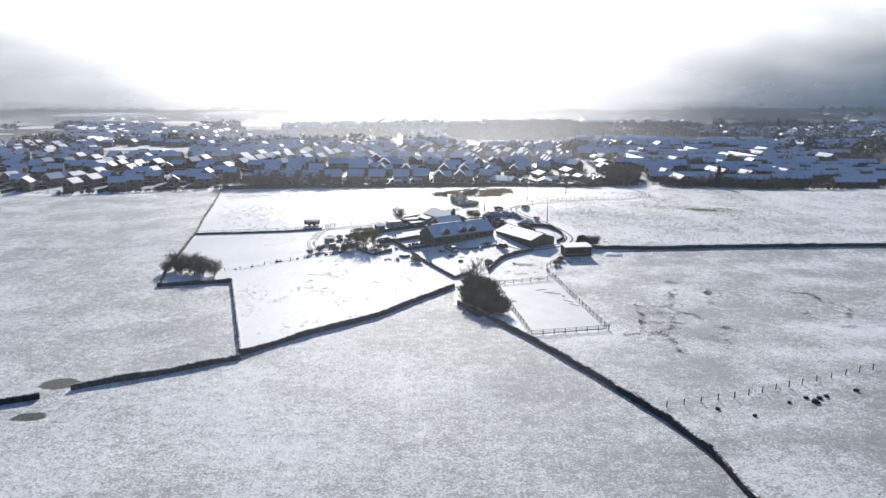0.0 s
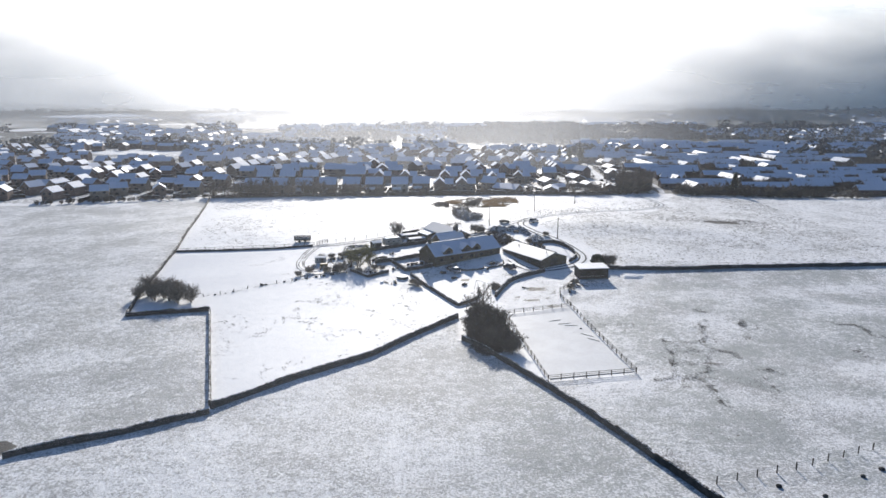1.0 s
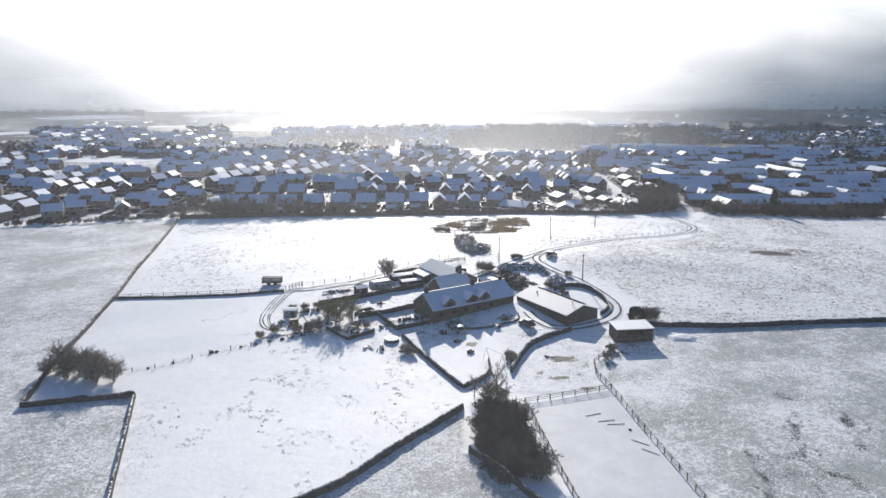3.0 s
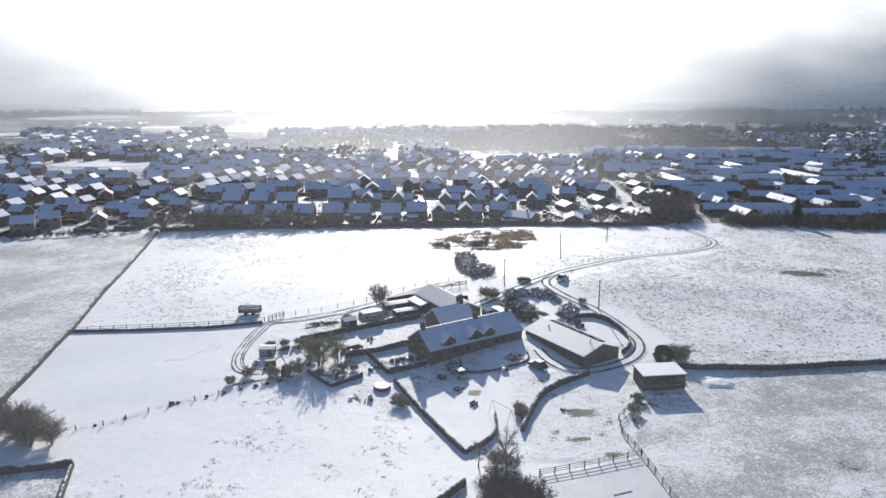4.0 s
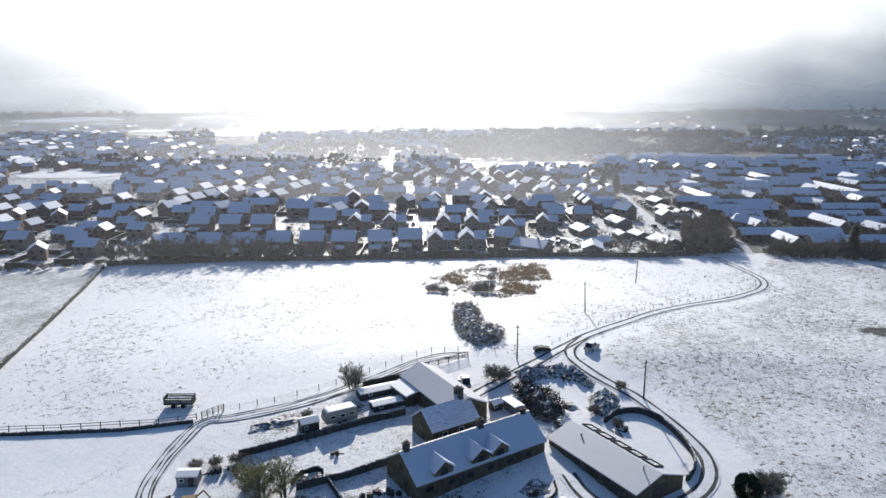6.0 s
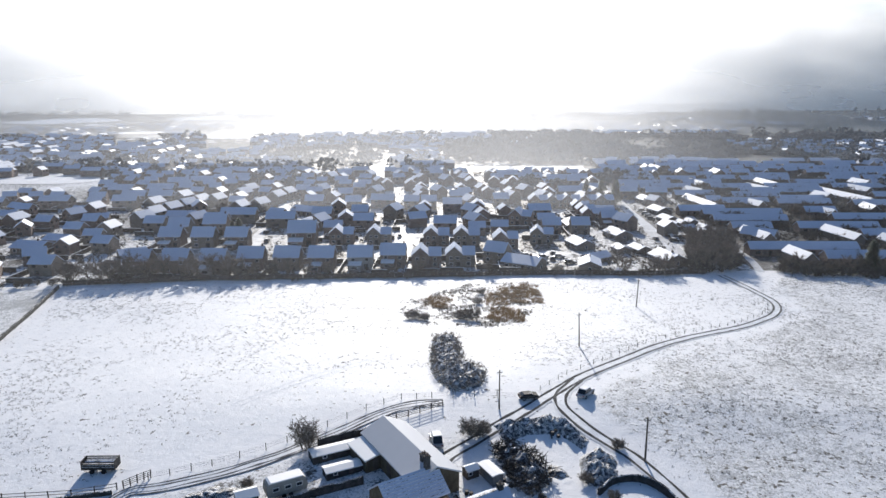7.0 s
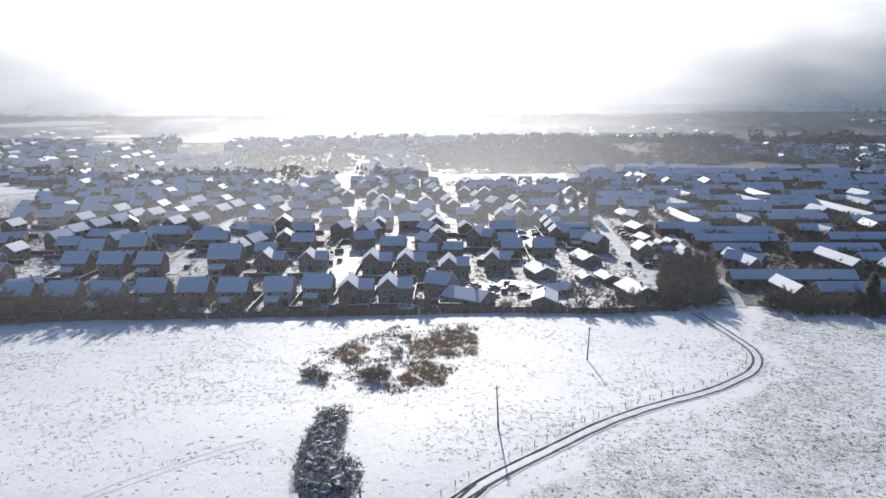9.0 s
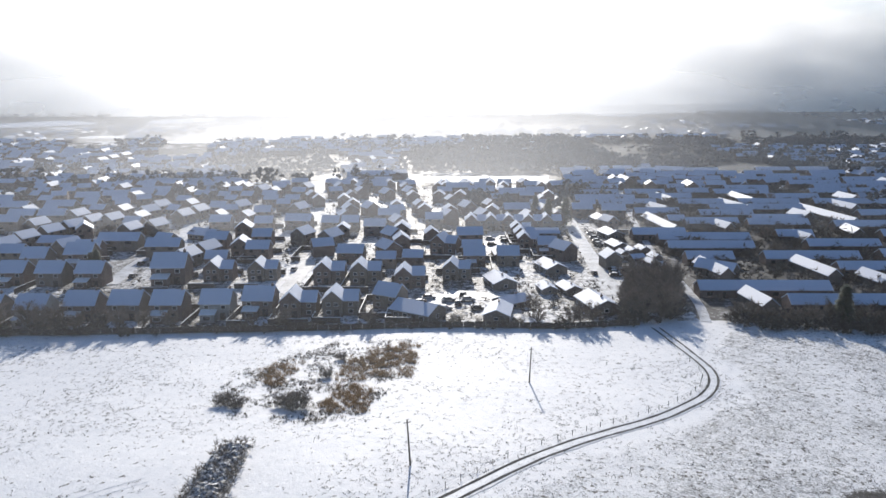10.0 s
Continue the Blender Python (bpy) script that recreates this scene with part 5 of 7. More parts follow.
def pole(x, y, h, lean, label):
    base = thing("telegraph_pole", at(x, y, 20) @ pose(0, 0, 0, 0, lean), label, "utility pole")
    bm = bmesh.new()
    rod(bm, (0, 0, -0.6), (0, 0, h), 0.17, 0.11, 8)
    part("pole", bm, M_BARK, base)
    bm = bmesh.new()
    box(bm, 0, 0, h - 0.55, 1.1, 0.09, 0.1)
    arm = part("cross_arm", bm, M_WOOD, base)
    for sx in (-0.45, 0.45):
        bm = bmesh.new()
        rod(bm, (sx, 0, h - 0.45), (sx, 0, h - 0.28), 0.05, 0.03, 6)
        part("insulator", bm, M_FRAME, arm)


def tank():
    base = thing("water_tank", at(-11.8, 209.3), "round steel water tank with snow on its lid", "water tank")
    bm = bmesh.new()
    rod(bm, (0, 0, -0.2), (0, 0, 0.5), 1.65, 1.65, 28)
    part("drum", bm, M_STONE, base)
    bm = bmesh.new()
    rod(bm, (0, 0, 0.51), (0, 0, 0.6), 1.62, 1.52, 28)
    part("snow_lid", bm, M_SNOW, base)
    for z in (0.1, 0.36):
        bm = bmesh.new()
        rod(bm, (0, 0, z), (0, 0, z + 0.05), 1.68, 1.68, 28)
        part("hoop", bm, M_METAL, base)


def junk(x, y, seed, label, count=5, size=0.9, name="scrap_pile"):
    """A small pile of boards, crates and drums, one thing."""
    rnd = random.Random(seed)
    base = thing(name, at(x, y, rnd.uniform(0, 90)), label, "scrap pile")
    for i in range(count):
        bm = bmesh.new()
        px, py = rnd.uniform(-1, 1) * size, rnd.uniform(-1, 1) * size
        kind = rnd.choice(("crate", "plank", "drum"))
        if kind == "crate":
            box(bm, px, py, -0.05, rnd.uniform(0.4, 0.9), rnd.uniform(0.4, 0.8), rnd.uniform(0.3, 0.8), rnd.uniform(0, 90), 0.03)
        elif kind == "plank":
            box(bm, px, py, 0.0, rnd.uniform(1.2, 2.4), 0.22, 0.12, rnd.uniform(0, 180))
        else:
            rod(bm, (px, py, -0.05), (px, py, rnd.uniform(0.6, 0.9)), 0.3, None, 10)
        part(kind, bm, rnd.choice((M_TARP, M_DARKWOOD, M_TARP, M_WALLSNOW)), base)


def farm_things():
    farmhouse(), barn(), shed(), tank()
    hut(-21.9, 238.6, 27, 3.0, 2.4, 1.9, "small dark hut with a white snow roof", M_DARKWOOD)
    caravan(-17.0, 241.4, 30, 5.6, "old cream caravan parked against the garden wall")
    hut(-11.4, 251.2, 27, 7.6, 2.6, 1.1, "long low store with a snowy roof", M_DARKWOOD, "low_store", 0.3)
    hut(-9.4, 246.4, 27, 5.6, 2.2, 1.0, "low animal shelter under snow", M_STONE, "animal_shelter", 0.25)
    hut(-37.2, 224.4, 3, 3.1, 2.2, 1.6, "grey container hut in the scrap yard", M_METAL, "container_hut", 0.25)
    trailer(-47.2, 248, 1, "brown livestock trailer standing in the snowy field")
    car(at(32.2, 269.6, 52), M_CARGREY, "silver-blue car with snow on top parked beside the farm track", tall=1.6)
    car(at(21.5, 268.2, 12), M_TARP, "dark pickup parked by the track junction", "parked_pickup", 3.5, 1.15, False)
    car(at(18.8, 217.8, 128), M_CARDARK, "dark estate car parked in the farmyard", tall=1.55)
    car(at(2.9, 213.9, 118), M_CARGREY, "silver car under snow beside the farmhouse")
    car(at(-31.4, 216, 95), M_TARP, "old dark vehicle rusting in the scrap yard", "scrap_van", 3.6, 1.8)
    hut(13.2, 244.6, 118, 4.2, 1.8, 1.6, "dark steel container with snow on its roof", M_METAL, "container", 0.12)
    hut(10.2, 245.2, 30, 2.0, 1.6, 1.3, "little dark shed behind the farmhouse", M_DARKWOOD, "little_shed", 0.35)
    car(at(4.9, 254, 100), M_CARGREY, "van parked under snow behind the outbuilding", "parked_van", 4.4, 1.9)
    for x, y, h, l in ((15.9, 264.3, 7.4, 0), (35.9, 295.6, 7.9, -3), (37.7, 249.3, 7.6, 0), (59.2, 335.4, 8.0, 2)):
        pole(x, y, h, l, "slim dark wooden telegraph pole in the snow")
    rnd = random.Random(40)
    for x, y, n in [(-38.7, 219.6, 6), (-35.6, 217.6, 6), (-34, 226.6, 7), (-31.8, 227.6, 6), (-36.2, 226, 5), (-27.4, 219, 4), (-16, 230.6, 3), (-10.2, 220.4, 6), (-8.4, 221.4, 6), (-6.4, 221, 4), (-19.6, 224.2, 5), (-17.6, 225.6, 4),
                    (-12.6, 241, 4), (-20.6, 213.2, 5), (-14.2, 216.6, 5), (-0.4, 213.2, 5), (1.6, 216, 4), (-13.8, 204.5, 5), (-16.5, 205.6, 3), (13.8, 220.8, 6), (11.2, 216.4, 5), (35.4, 206.2, 5), (21.3, 200.6, 3),
                    (33.6, 197.6, 4), (17.2, 243, 6), (20.2, 239.4, 6), (15.4, 242.8, 6), (24.4, 256.5, 4), (29.4, 236.4, 5), (31.2, 238.6, 5), (17, 258, 4), (-6, 231.6, 4), (9.4, 239.4, 5), (12.4, 236.6, 4)]:
        junk(x, y, rnd.randint(0, 9999), "pile of boards, drums and scrap dusted with snow", n)
    ochre = thing("ochre_digger", at(-35.4, 219.2, 15), "ochre digger bucket and arm standing in the yard", "machine")
    bm = bmesh.new()
    box(bm, 0, 0, 0.3, 2.2, 1.2, 0.9, 0, 0.1)
    part("body", bm, M_YELLOW, ochre)
    bm = bmesh.new()
    rod(bm, (0.9, 0, 1.0), (2.1, 0, 1.9), 0.14, 0.12), rod(bm, (2.1, 0, 1.9), (2.9, 0, 0.6), 0.12, 0.1)
    part("arm", bm, M_YELLOW, ochre)
    for sy in (-0.65, 0.65):
        bm = bmesh.new()
        box(bm, 0, sy, -0.02, 2.3, 0.35, 0.45, 0, 0.12)
        part("crawler", bm, M_RUBBER, ochre)
    swing = thing("swing_frame", at(9.9, 198, -52), "rusty swing frame in the paddock gateway", "swing frame")
    for sx in (-2.4, 2.4):
        for sy in (-0.9, 0.9):
            bm = bmesh.new()
            rod(bm, (sx, sy, -0.1), (sx, 0, 2.5), 0.035)
            part("leg", bm, M_TARP, swing)
    bm = bmesh.new()
    rod(bm, (-2.4, 0, 2.5), (2.4, 0, 2.5), 0.035)
    part("top_bar", bm, M_TARP, swing)
    for x, y, yaw in ((25.6, 175.8, 20), (27.4, 173.6, 12), (28.7, 172.4, 4), (31.1, 166.2, -40), (31.9, 163.2, -42)):
        jp = thing("jump_pole", at(x, y, yaw, 0.12), "wooden jumping pole lying on the arena snow", "pole", "jumping poles")
        bm = bmesh.new()
        rod(bm, (-1.5, 0, 0.05), (1.5, 0, 0.05), 0.05, None, 8)
        part("pole", bm, M_WOOD, jp)
        bm = bmesh.new()
        rod(bm, (-0.4, 0, 0.05), (0.4, 0, 0.05), 0.055, None, 8)
        part("band", bm, M_TARP, jp)
    # added trough shapes in place of two dark spots not made out
    for x, y, yaw in ((5.3, 202.8, -40), (2.6, 208.2, -50)):
        lg = thing("feed_trough", at(x, y, yaw), "dark trough-shaped stand-in for an unidentified paddock spot", "trough")
        bm = bmesh.new()
        prism(bm, [(-0.3, 0.0), (0.3, 0.0), (0.42, 0.5), (0.34, 0.5), (0.26, 0.1), (-0.26, 0.1), (-0.34, 0.5), (-0.42, 0.5)], -0.8, 0.8)
        bmesh.ops.recalc_face_normals(bm, faces=bm.faces)
        part("basin", bm, M_TARP, lg)


# ---------------------------------------------------------------- the town
def plain_window(parent, x, z, w, h, y=0.0):
    """A far window: dark glass set in the wall, one piece."""
    bm = bmesh.new()
    box(bm, x, y - 0.02, z, w, 0.1, h, 0, 0.03)
    return part("window", bm, M_GLASS, parent)


def house_a(m, w=8.7, d=7.4, e=4.9, r=7.9, wall=None, label="", name="detached_house", lean=True, units=1):
    """A two-storey house with its ridge along the front."""
    wall = wall or M_BRICK
    base = thing(name, m, label, "house")
    bm = bmesh.new()
    gable_body(bm, w, d, e, r, -w / 2, 0)
    part("wall", bm, wall, base)
    bm = bmesh.new()
    gable_roof(bm, w, d, e, r, -w / 2, 0, 0.4, 0.24, 0.2)
    part("roof", bm, M_ROOFSNOW_SHADE, base)
    k = w / units
    for i in range(units):
        c = -w / 2 + (i + 0.5) * k
        if units > 1:
            plain_window(base, c - 0.2 * k, 0.9, 1.7, 1.2)
            plain_window(base, c + 0.25 * k, 0.1, 0.9, 2.0)
            continue
        for u in (-0.28, 0.28):
            window(base, c + u * k, 3.2, 1.3, 1.15, -0.02)
        window(base, c - 0.27 * k, 0.8, 1.5, 1.3, -0.02)
        door(base, c + 0.25 * k, 0.05, 1.5, 2.1, -0.02, 0, M_GLASS, "patio_door")
        chimney(base, c + 0.42 * k, d / 2, r - 0.2, 0.9, 0.6, 1, M_BRICK)
    if lean:
        bm = bmesh.new()
        prism(bm, [(-w * 0.42, -0.2), (w * 0.05, -0.2), (w * 0.05, 2.3), (-w * 0.42, 2.3)], -2.6, -0.03)
        bmesh.ops.recalc_face_normals(bm, faces=bm.faces)
        ext = part("extension", bm, wall, base)
        bm = bmesh.new()
        v = [(-w * 0.45, -2.8, 2.3), (w * 0.08, -2.8, 2.3), (w * 0.08, -0.04, 3.0), (-w * 0.45, -0.04, 3.0)]
        q = [bm.verts.new(p) for p in v] + [bm.verts.new((x, y, z + 0.2)) for x, y, z in v]
        for f in ((3, 2, 1, 0), (4, 5, 6, 7), (0, 1, 5, 4), (1, 2, 6, 5), (2, 3, 7, 6), (3, 0, 4, 7)):
            bm.faces.new([q[i] for i in f])
        part("extension_roof", bm, M_SNOW, ext)
        window(ext, -w * 0.19, 0.7, 2.2, 1.2, -2.62)
    return base


def house_g(m, label, wall=None, name="gabled_house", e=4.9):
    """A house with a gable to the front and a lower wing beside it."""
    wall = wall or M_BRICK
    base = thing(name, m, label, "house")
    bm = bmesh.new()
    gable_body(bm, 8.4, 5.8, e, e + 2.6)
    rot90(bm, 5.8)
    bm.transform(Matrix.Translation((-4.4, 0, 0)))
    part("wall", bm, wall, base)
    bm = bmesh.new()
    gable_roof(bm, 8.4, 5.8, e, e + 2.6, over=0.35, thick=0.24, side=0.25)
    rot90(bm, 5.8)
    bm.transform(Matrix.Translation((-4.4, 0, 0)))
    part("roof", bm, M_ROOFSNOW_SHADE, base)
    bm = bmesh.new()
    gable_body(bm, 4.2, 6.2, e - 0.3, e + 1.9, 1.42, 1.2)
    part("side_wing", bm, wall, base)
    bm = bmesh.new()
    gable_roof(bm, 4.2, 6.2, e - 0.3, e + 1.9, 1.42, 1.2, 0.35, 0.22, 0.2)
    part("wing_roof", bm, M_ROOFSNOW_SHADE, base)
    window(base, -2.6, 3.1, 1.2, 1.1, -0.02)
    window(base, -0.4, 3.1, 1.2, 1.1, -0.02)
    window(base, -2.6, 0.8, 1.4, 1.2, -0.02)
    door(base, -0.3, 0.05, 1.5, 2.1, -0.02, 0, M_GLASS, "patio_door")
    window(base, 3.5, 2.9, 1.2, 1.0, 1.18)
    window(base, 3.5, 0.8, 1.4, 1.2, 1.18)
    return base


def bungalow(m, label, w=13.0, d=9.0, e=2.6, r=4.5):
    base = thing("bungalow", m, label, "bungalow")
    bm = bmesh.new()
    gable_body(bm, w, d, e, r, -w / 2, 0)
    part("wall", bm, M_BUFF, base)
    bm = bmesh.new()
    gable_roof(bm, w, d, e, r, -w / 2, 0, 0.45, 0.24, 0.3)
    part("roof", bm, M_ROOFSNOW_SHADE, base)
    for u in (-0.34, -0.1, 0.32):
        window(base, u * w, 0.8, 1.6, 1.2, -0.02)
    door(base, 0.12 * w, 0.05, 1.0, 2.0, -0.02)
    window(base, 0, 0.8, 1.4, 1.2, d * 0.5, -90).location.x = -w / 2 - 0.02
    window(base, 0, 0.8, 1.4, 1.2, d * 0.5, 90).location.x = w / 2 + 0.02
    chimney(base, 0.2 * w, d / 2, r - 0.2, 0.9, 0.7, 1, M_BRICK)
    return base


def house_far(m, label, wall, gable=False, w=8.6, d=6.7, glazed=True):
    """A plainer house for the streets further back."""
    base = thing("estate_house", m, label, "house")
    e, r = 4.7, 7.1
    bm = bmesh.new()
    gable_body(bm, w, d, e, r, -w / 2, 0)
    rf = bmesh.new()
    gable_roof(rf, w, d, e, r, -w / 2, 0, 0.4, 0.24, 0.2)
    if gable:
        for b in (bm, rf):
            b.transform(Matrix.Translation((d / 2, w / 2, 0)) @ pose(0, 0, 0, 0, 0, 90))
    part("wall", bm, wall, base)
    part("roof", rf, M_ROOFSNOW_SHADE, base)
    if glazed:
        for u in (-0.26, 0.26):
            plain_window(base, u * (d if gable else w), 3.2, 1.3, 1.15)
        plain_window(base, -0.2 * d, 0.8, 1.8, 1.3)
    else:
        plain_window(base, 0, 3.2, 1.6, 1.2)
    return base


TAKEN = []
ROWS_EAST = []
PLOTS = []


def free(x, y, r):
    return all(math.hypot(x - a, y - b) > r + c for a, b, c in TAKEN)


def put(proto, x, y, yaw=0.0, s=1.0, r=5.0):
    TAKEN.append((x, y, r))
    return copy_thing(proto, at(x, y, yaw) @ Matrix.Diagonal((s, s, s, 1)))


def put_mid(proto, x, y, yaw, s, depth, r):
    """Sets a house by the middle of its plan; s is its scale along, across and up."""
    a = math.radians(yaw)
    k = 0.5 * depth * s[1]
    TAKEN.append((x, y, r))
    return copy_thing(proto, at(x + math.sin(a) * k, y - math.cos(a) * k, yaw) @ Matrix.Diagonal((s[0], s[1], s[2], 1)))


def street_house(proto, x, y, yaw, w):
    """A house of the back streets, ridge w metres long, unless its plot is taken."""
    if free(x, y, 2.2):
        put_mid(proto, x, y, yaw, (w / 8.6, 1, 1), 6.7, 5.2)


def row_taken(x, y, yaw, length, r):
    a = math.radians(yaw)
    n = max(1, int(length / 7))
    for i in range(n):
        t = ((i + 0.5) / n - 0.5) * length
        TAKEN.append((x + math.cos(a) * t, y + math.sin(a) * t, r))


# middle lines and widths of the estate streets
ROADS = [[(-69.6, 418), (-74, 445), (-74, 458), (-66, 470), (-74, 496), (-82, 523), (-84, 545)], [(-10.2, 407), (-9.9, 436), (-10.2, 453)], [(94, 405), (94.7, 424), (96.5, 457), (98, 488), (100, 518), (106, 590), (112, 700)],
         [(-33, 500), (-29, 506), (-25, 537), (-28, 562)], [(113, 380), (117.6, 400), (120, 440), (124.4, 482), (137, 560)], [(-20, 586), (9, 586), (27, 574), (41, 552)], [(31, 390), (38, 401), (44, 409), (60, 400)], [(59, 466), (64, 501), (74, 503)],
         [(137, 545), (143, 588), (157, 674)], [(-112, 618), (-114, 665), (-126, 737)], [(-146, 738), (-108, 659)], [(14, 950), (45, 1150), (80, 1380)]]
WIDTHS = (5.0, 5.5, 6.2, 4.0, 2.8, 4.5, 7.5, 8.0, 6.0, 6.0, 6.0, 13.0)


def near_road(x, y, r):
    for line in ROADS:
        for (xa, ya), (xb, yb) in zip(line, line[1:]):
            t = max(0, min(1, ((x - xa) * (xb - xa) + (y - ya) * (yb - ya)) / ((xb - xa) ** 2 + (yb - ya) ** 2)))
            if math.hypot(x - xa - t * (xb - xa), y - ya - t * (yb - ya)) < r:
                return True
    return False


FAR_FIELDS = [(-268, 630, 42, 25), (-46, 712, 8, 20), (-770, 1600, 100, 130), (-530, 1740, 70, 120), (-1330, 2800, 120, 200), (-278, 1085, 34, 30), (-440, 1190, 38, 36), (-578, 1010, 30, 50), (450, 1950, 60, 50), (-330, 1420, 40, 50)]


def open_field(x, y):
    """On a far field, or on the open ground that leads down from it."""
    return any(math.hypot((x - a) / c, (y - b) / d) < 1.15 or (0.86 * b if b < 900 else 0.78 * b) < y < b and abs(x / y - a / b) * b < c for a, b, c, d in FAR_FIELDS)


def town():
    rnd = random.Random(77)
    a1 = house_a(at(-97.9, 376.8), label="brick detached house with a snow-covered roof")
    a2 = house_a(at(-85, 377), wall=M_BUFF, label="buff brick detached house under a snowy roof", lean=False)
    a3 = house_a(at(-72.2, 377), wall=M_RENDER, w=8.4, label="pale rendered detached house with snowy roof")
    g1 = house_g(at(-0.9, 383), "gabled brick house with bright snow on its roof")
    g2 = house_g(at(10.8, 384), "gabled buff brick house with snowy roof", M_BUFF)
    b1 = bungalow(at(31, 380.5, -32), "wide buff bungalow with a broad snowy roof")
    f1 = house_far(at(-30, 452), "brick estate house with a snowy roof", M_BRICK)
    f2 = house_far(at(-120, 446), "buff estate house under snow", M_BUFF)
    f3 = house_far(at(22, 490), "brick estate house, gable to the street", M_BRICK, True)
    TAKEN.extend(((-30, 456, 6), (-120, 450, 6), (22, 494, 6)))
    t1 = house_a(at(139, 402, -1), 40, 6.0, 2.9, 4.9, M_BRICK, "long brick terrace under one blue-white snowy roof", "terrace", False, 4)
    t2 = house_a(at(132, 427, -42), 13, 6.4, 2.9, 5.2, M_BUFF, "short brick terrace set at an angle", "terrace", False, 2)
    for x, y in ((-97.9, 376.8), (-85, 377), (-72.2, 377), (-0.9, 383), (10.8, 384), (31, 384), (130, 424)):
        TAKEN.append((x, y + 3, 6))
    TAKEN.extend((x, 405, 7) for x in (122, 130, 138, 146, 156))
    TAKEN.extend([(97, 386, 9), (103, 398, 10), (107, 411, 9), (112, 424, 8), (116, 392, 8), (121, 380, 8), (117, 405, 7)])
    for i, (x, y) in enumerate([(-60.3, 380.4), (-48, 380.6), (-36.3, 380.6), (-23, 381.5), (-12, 384.6)]):
        put((a1, a2, a1, a3, a1)[i], x, y, rnd.uniform(-2, 2), r=6)
    for x, y, yaw, p, s in [(23.3, 391, -28, a2, 0.92), (44, 423, -8, g2, 0.9), (-102, 417, 0, a1, 1), (-88.8, 416, 0, a2, 1), (-75.5, 415.6, 0, a1, 1.0), (-50.3, 418, 3, a1, 1.25), (-36, 422, 0, g1, 0.95), (-21, 422, 0, g2, 0.95),
                            (2, 418, 0, g1, 1), (14, 418, 0, g2, 1), (29, 413, 0, g1, 0.95)]:
        put(p, x, y, yaw, s, 6 * s)
    for x, y, yaw, p, s in [(39, 462, -20, g1, 1), (51.5, 442, 0, a1, 0.9), (63.8, 442, 0, a2, 0.9), (80.5, 461, 0, a1, 0.85), (54, 510, 0, g1, 0.95), (63, 510, 0, g2, 0.95), (71, 510, 0, g1, 0.95), (80, 510, 0, g1, 0.95), (88.5, 510, 0, g2, 0.95), (74, 472, 0, g1, 0.85),
                            (73.6, 483, 0, g1, 0.85), (73.2, 494, 0, g2, 0.85), (-108, 399, 35, b1, 0.75), (-92, 441, 4, a1, 1.1), (-106, 437, 2, a2, 1.0)]:
        put(p, x, y, yaw, s, 6 * s if p is not b1 else 7.5 * s)
    # streets further back: ridge along the street, its length in metres
    for x, y, w in [(-89.8, 470.8, 16), (-67.7, 459.8, 12.7), (-95.4, 457, 9.5), (-51.2, 472.7, 9), (-62.1, 511.4, 9.4), (-34.3, 478.3, 7.8), (-41.5, 508.3, 8), (-26.7, 513.9, 11.8), (-49.7, 538, 8), (-76.2, 552.6, 8), (-149.3, 529.4, 12.4), (-164, 529.5, 12.7),
                    (-161.5, 512.6, 12.2), (-182.1, 554.1, 13.7), (-160.4, 557.5, 15), (-147.4, 563.1, 8), (-161.8, 588.2, 12.5), (-148.8, 594.7, 14), (-137.3, 603.9, 14), (-128.8, 611, 11)]:
        street_house(f1 if w < 12 else f2, x, y, rnd.uniform(-5, 5), w)
    for x, y, w in [(6.1, 448.3, 9.6), (-11.3, 509.4, 7.8), (-2.4, 509.6, 7.8), (9.6, 500.7, 9.4), (13.6, 528.9, 10.3), (25.4, 500.5, 7.8), (50.9, 481.1, 10.4), (76.4, 545, 12.8), (89.8, 555.8, 10.3), (109.1, 544.6, 10), (115, 573.2, 8.7), (61.8, 610.1, 15), (79.1, 600.2, 14.8),
                    (93.1, 604.7, 10), (35.4, 517.7, 8), (47.9, 625.8, 14), (124.1, 540.9, 11.5)]:
        street_house(f2 if w < 9 else f1, x, y, rnd.uniform(-5, 5), w)
    # houses end-on to the street, one slope in the low sun
    for x, y in [(-131.7, 462.5), (-131.6, 475.8), (-128.5, 489), (-125, 500.8), (-122.5, 513.6), (-105.8, 460.2), (-143.4, 505.2), (-137.4, 529.2), (-115.4, 518), (-96.2, 493.8), (-88.5, 502.5), (-107.8, 540.5), (-108.4, 556.7), (-86.1, 528.6), (-83.1, 541.9), (-49.7, 454.6),
                 (-53.2, 443.2), (-66.2, 556.1), (-18.9, 483), (-6.5, 478.1), (-70.9, 617.5), (-46, 627.5), (-33.9, 548.3)]:
        street_house(f2, x, y, 68 + rnd.uniform(-6, 6), 8.6)
    for x, y in [(18.9, 481.4), (19.1, 456), (2, 549.7), (-8, 546.2), (19.2, 608.4), (6.4, 601.4), (42.3, 455.8), (51.9, 552.6), (58.9, 528), (85.3, 453.5)]:
        street_house(f1, x, y, -62 + rnd.uniform(-8, 8), 8.6)
    for x, y in [(-47.3, 496), (-38.8, 461.7), (-27.5, 448.6)]:
        street_house(f3, x, y, rnd.uniform(-8, 8), 8.6)
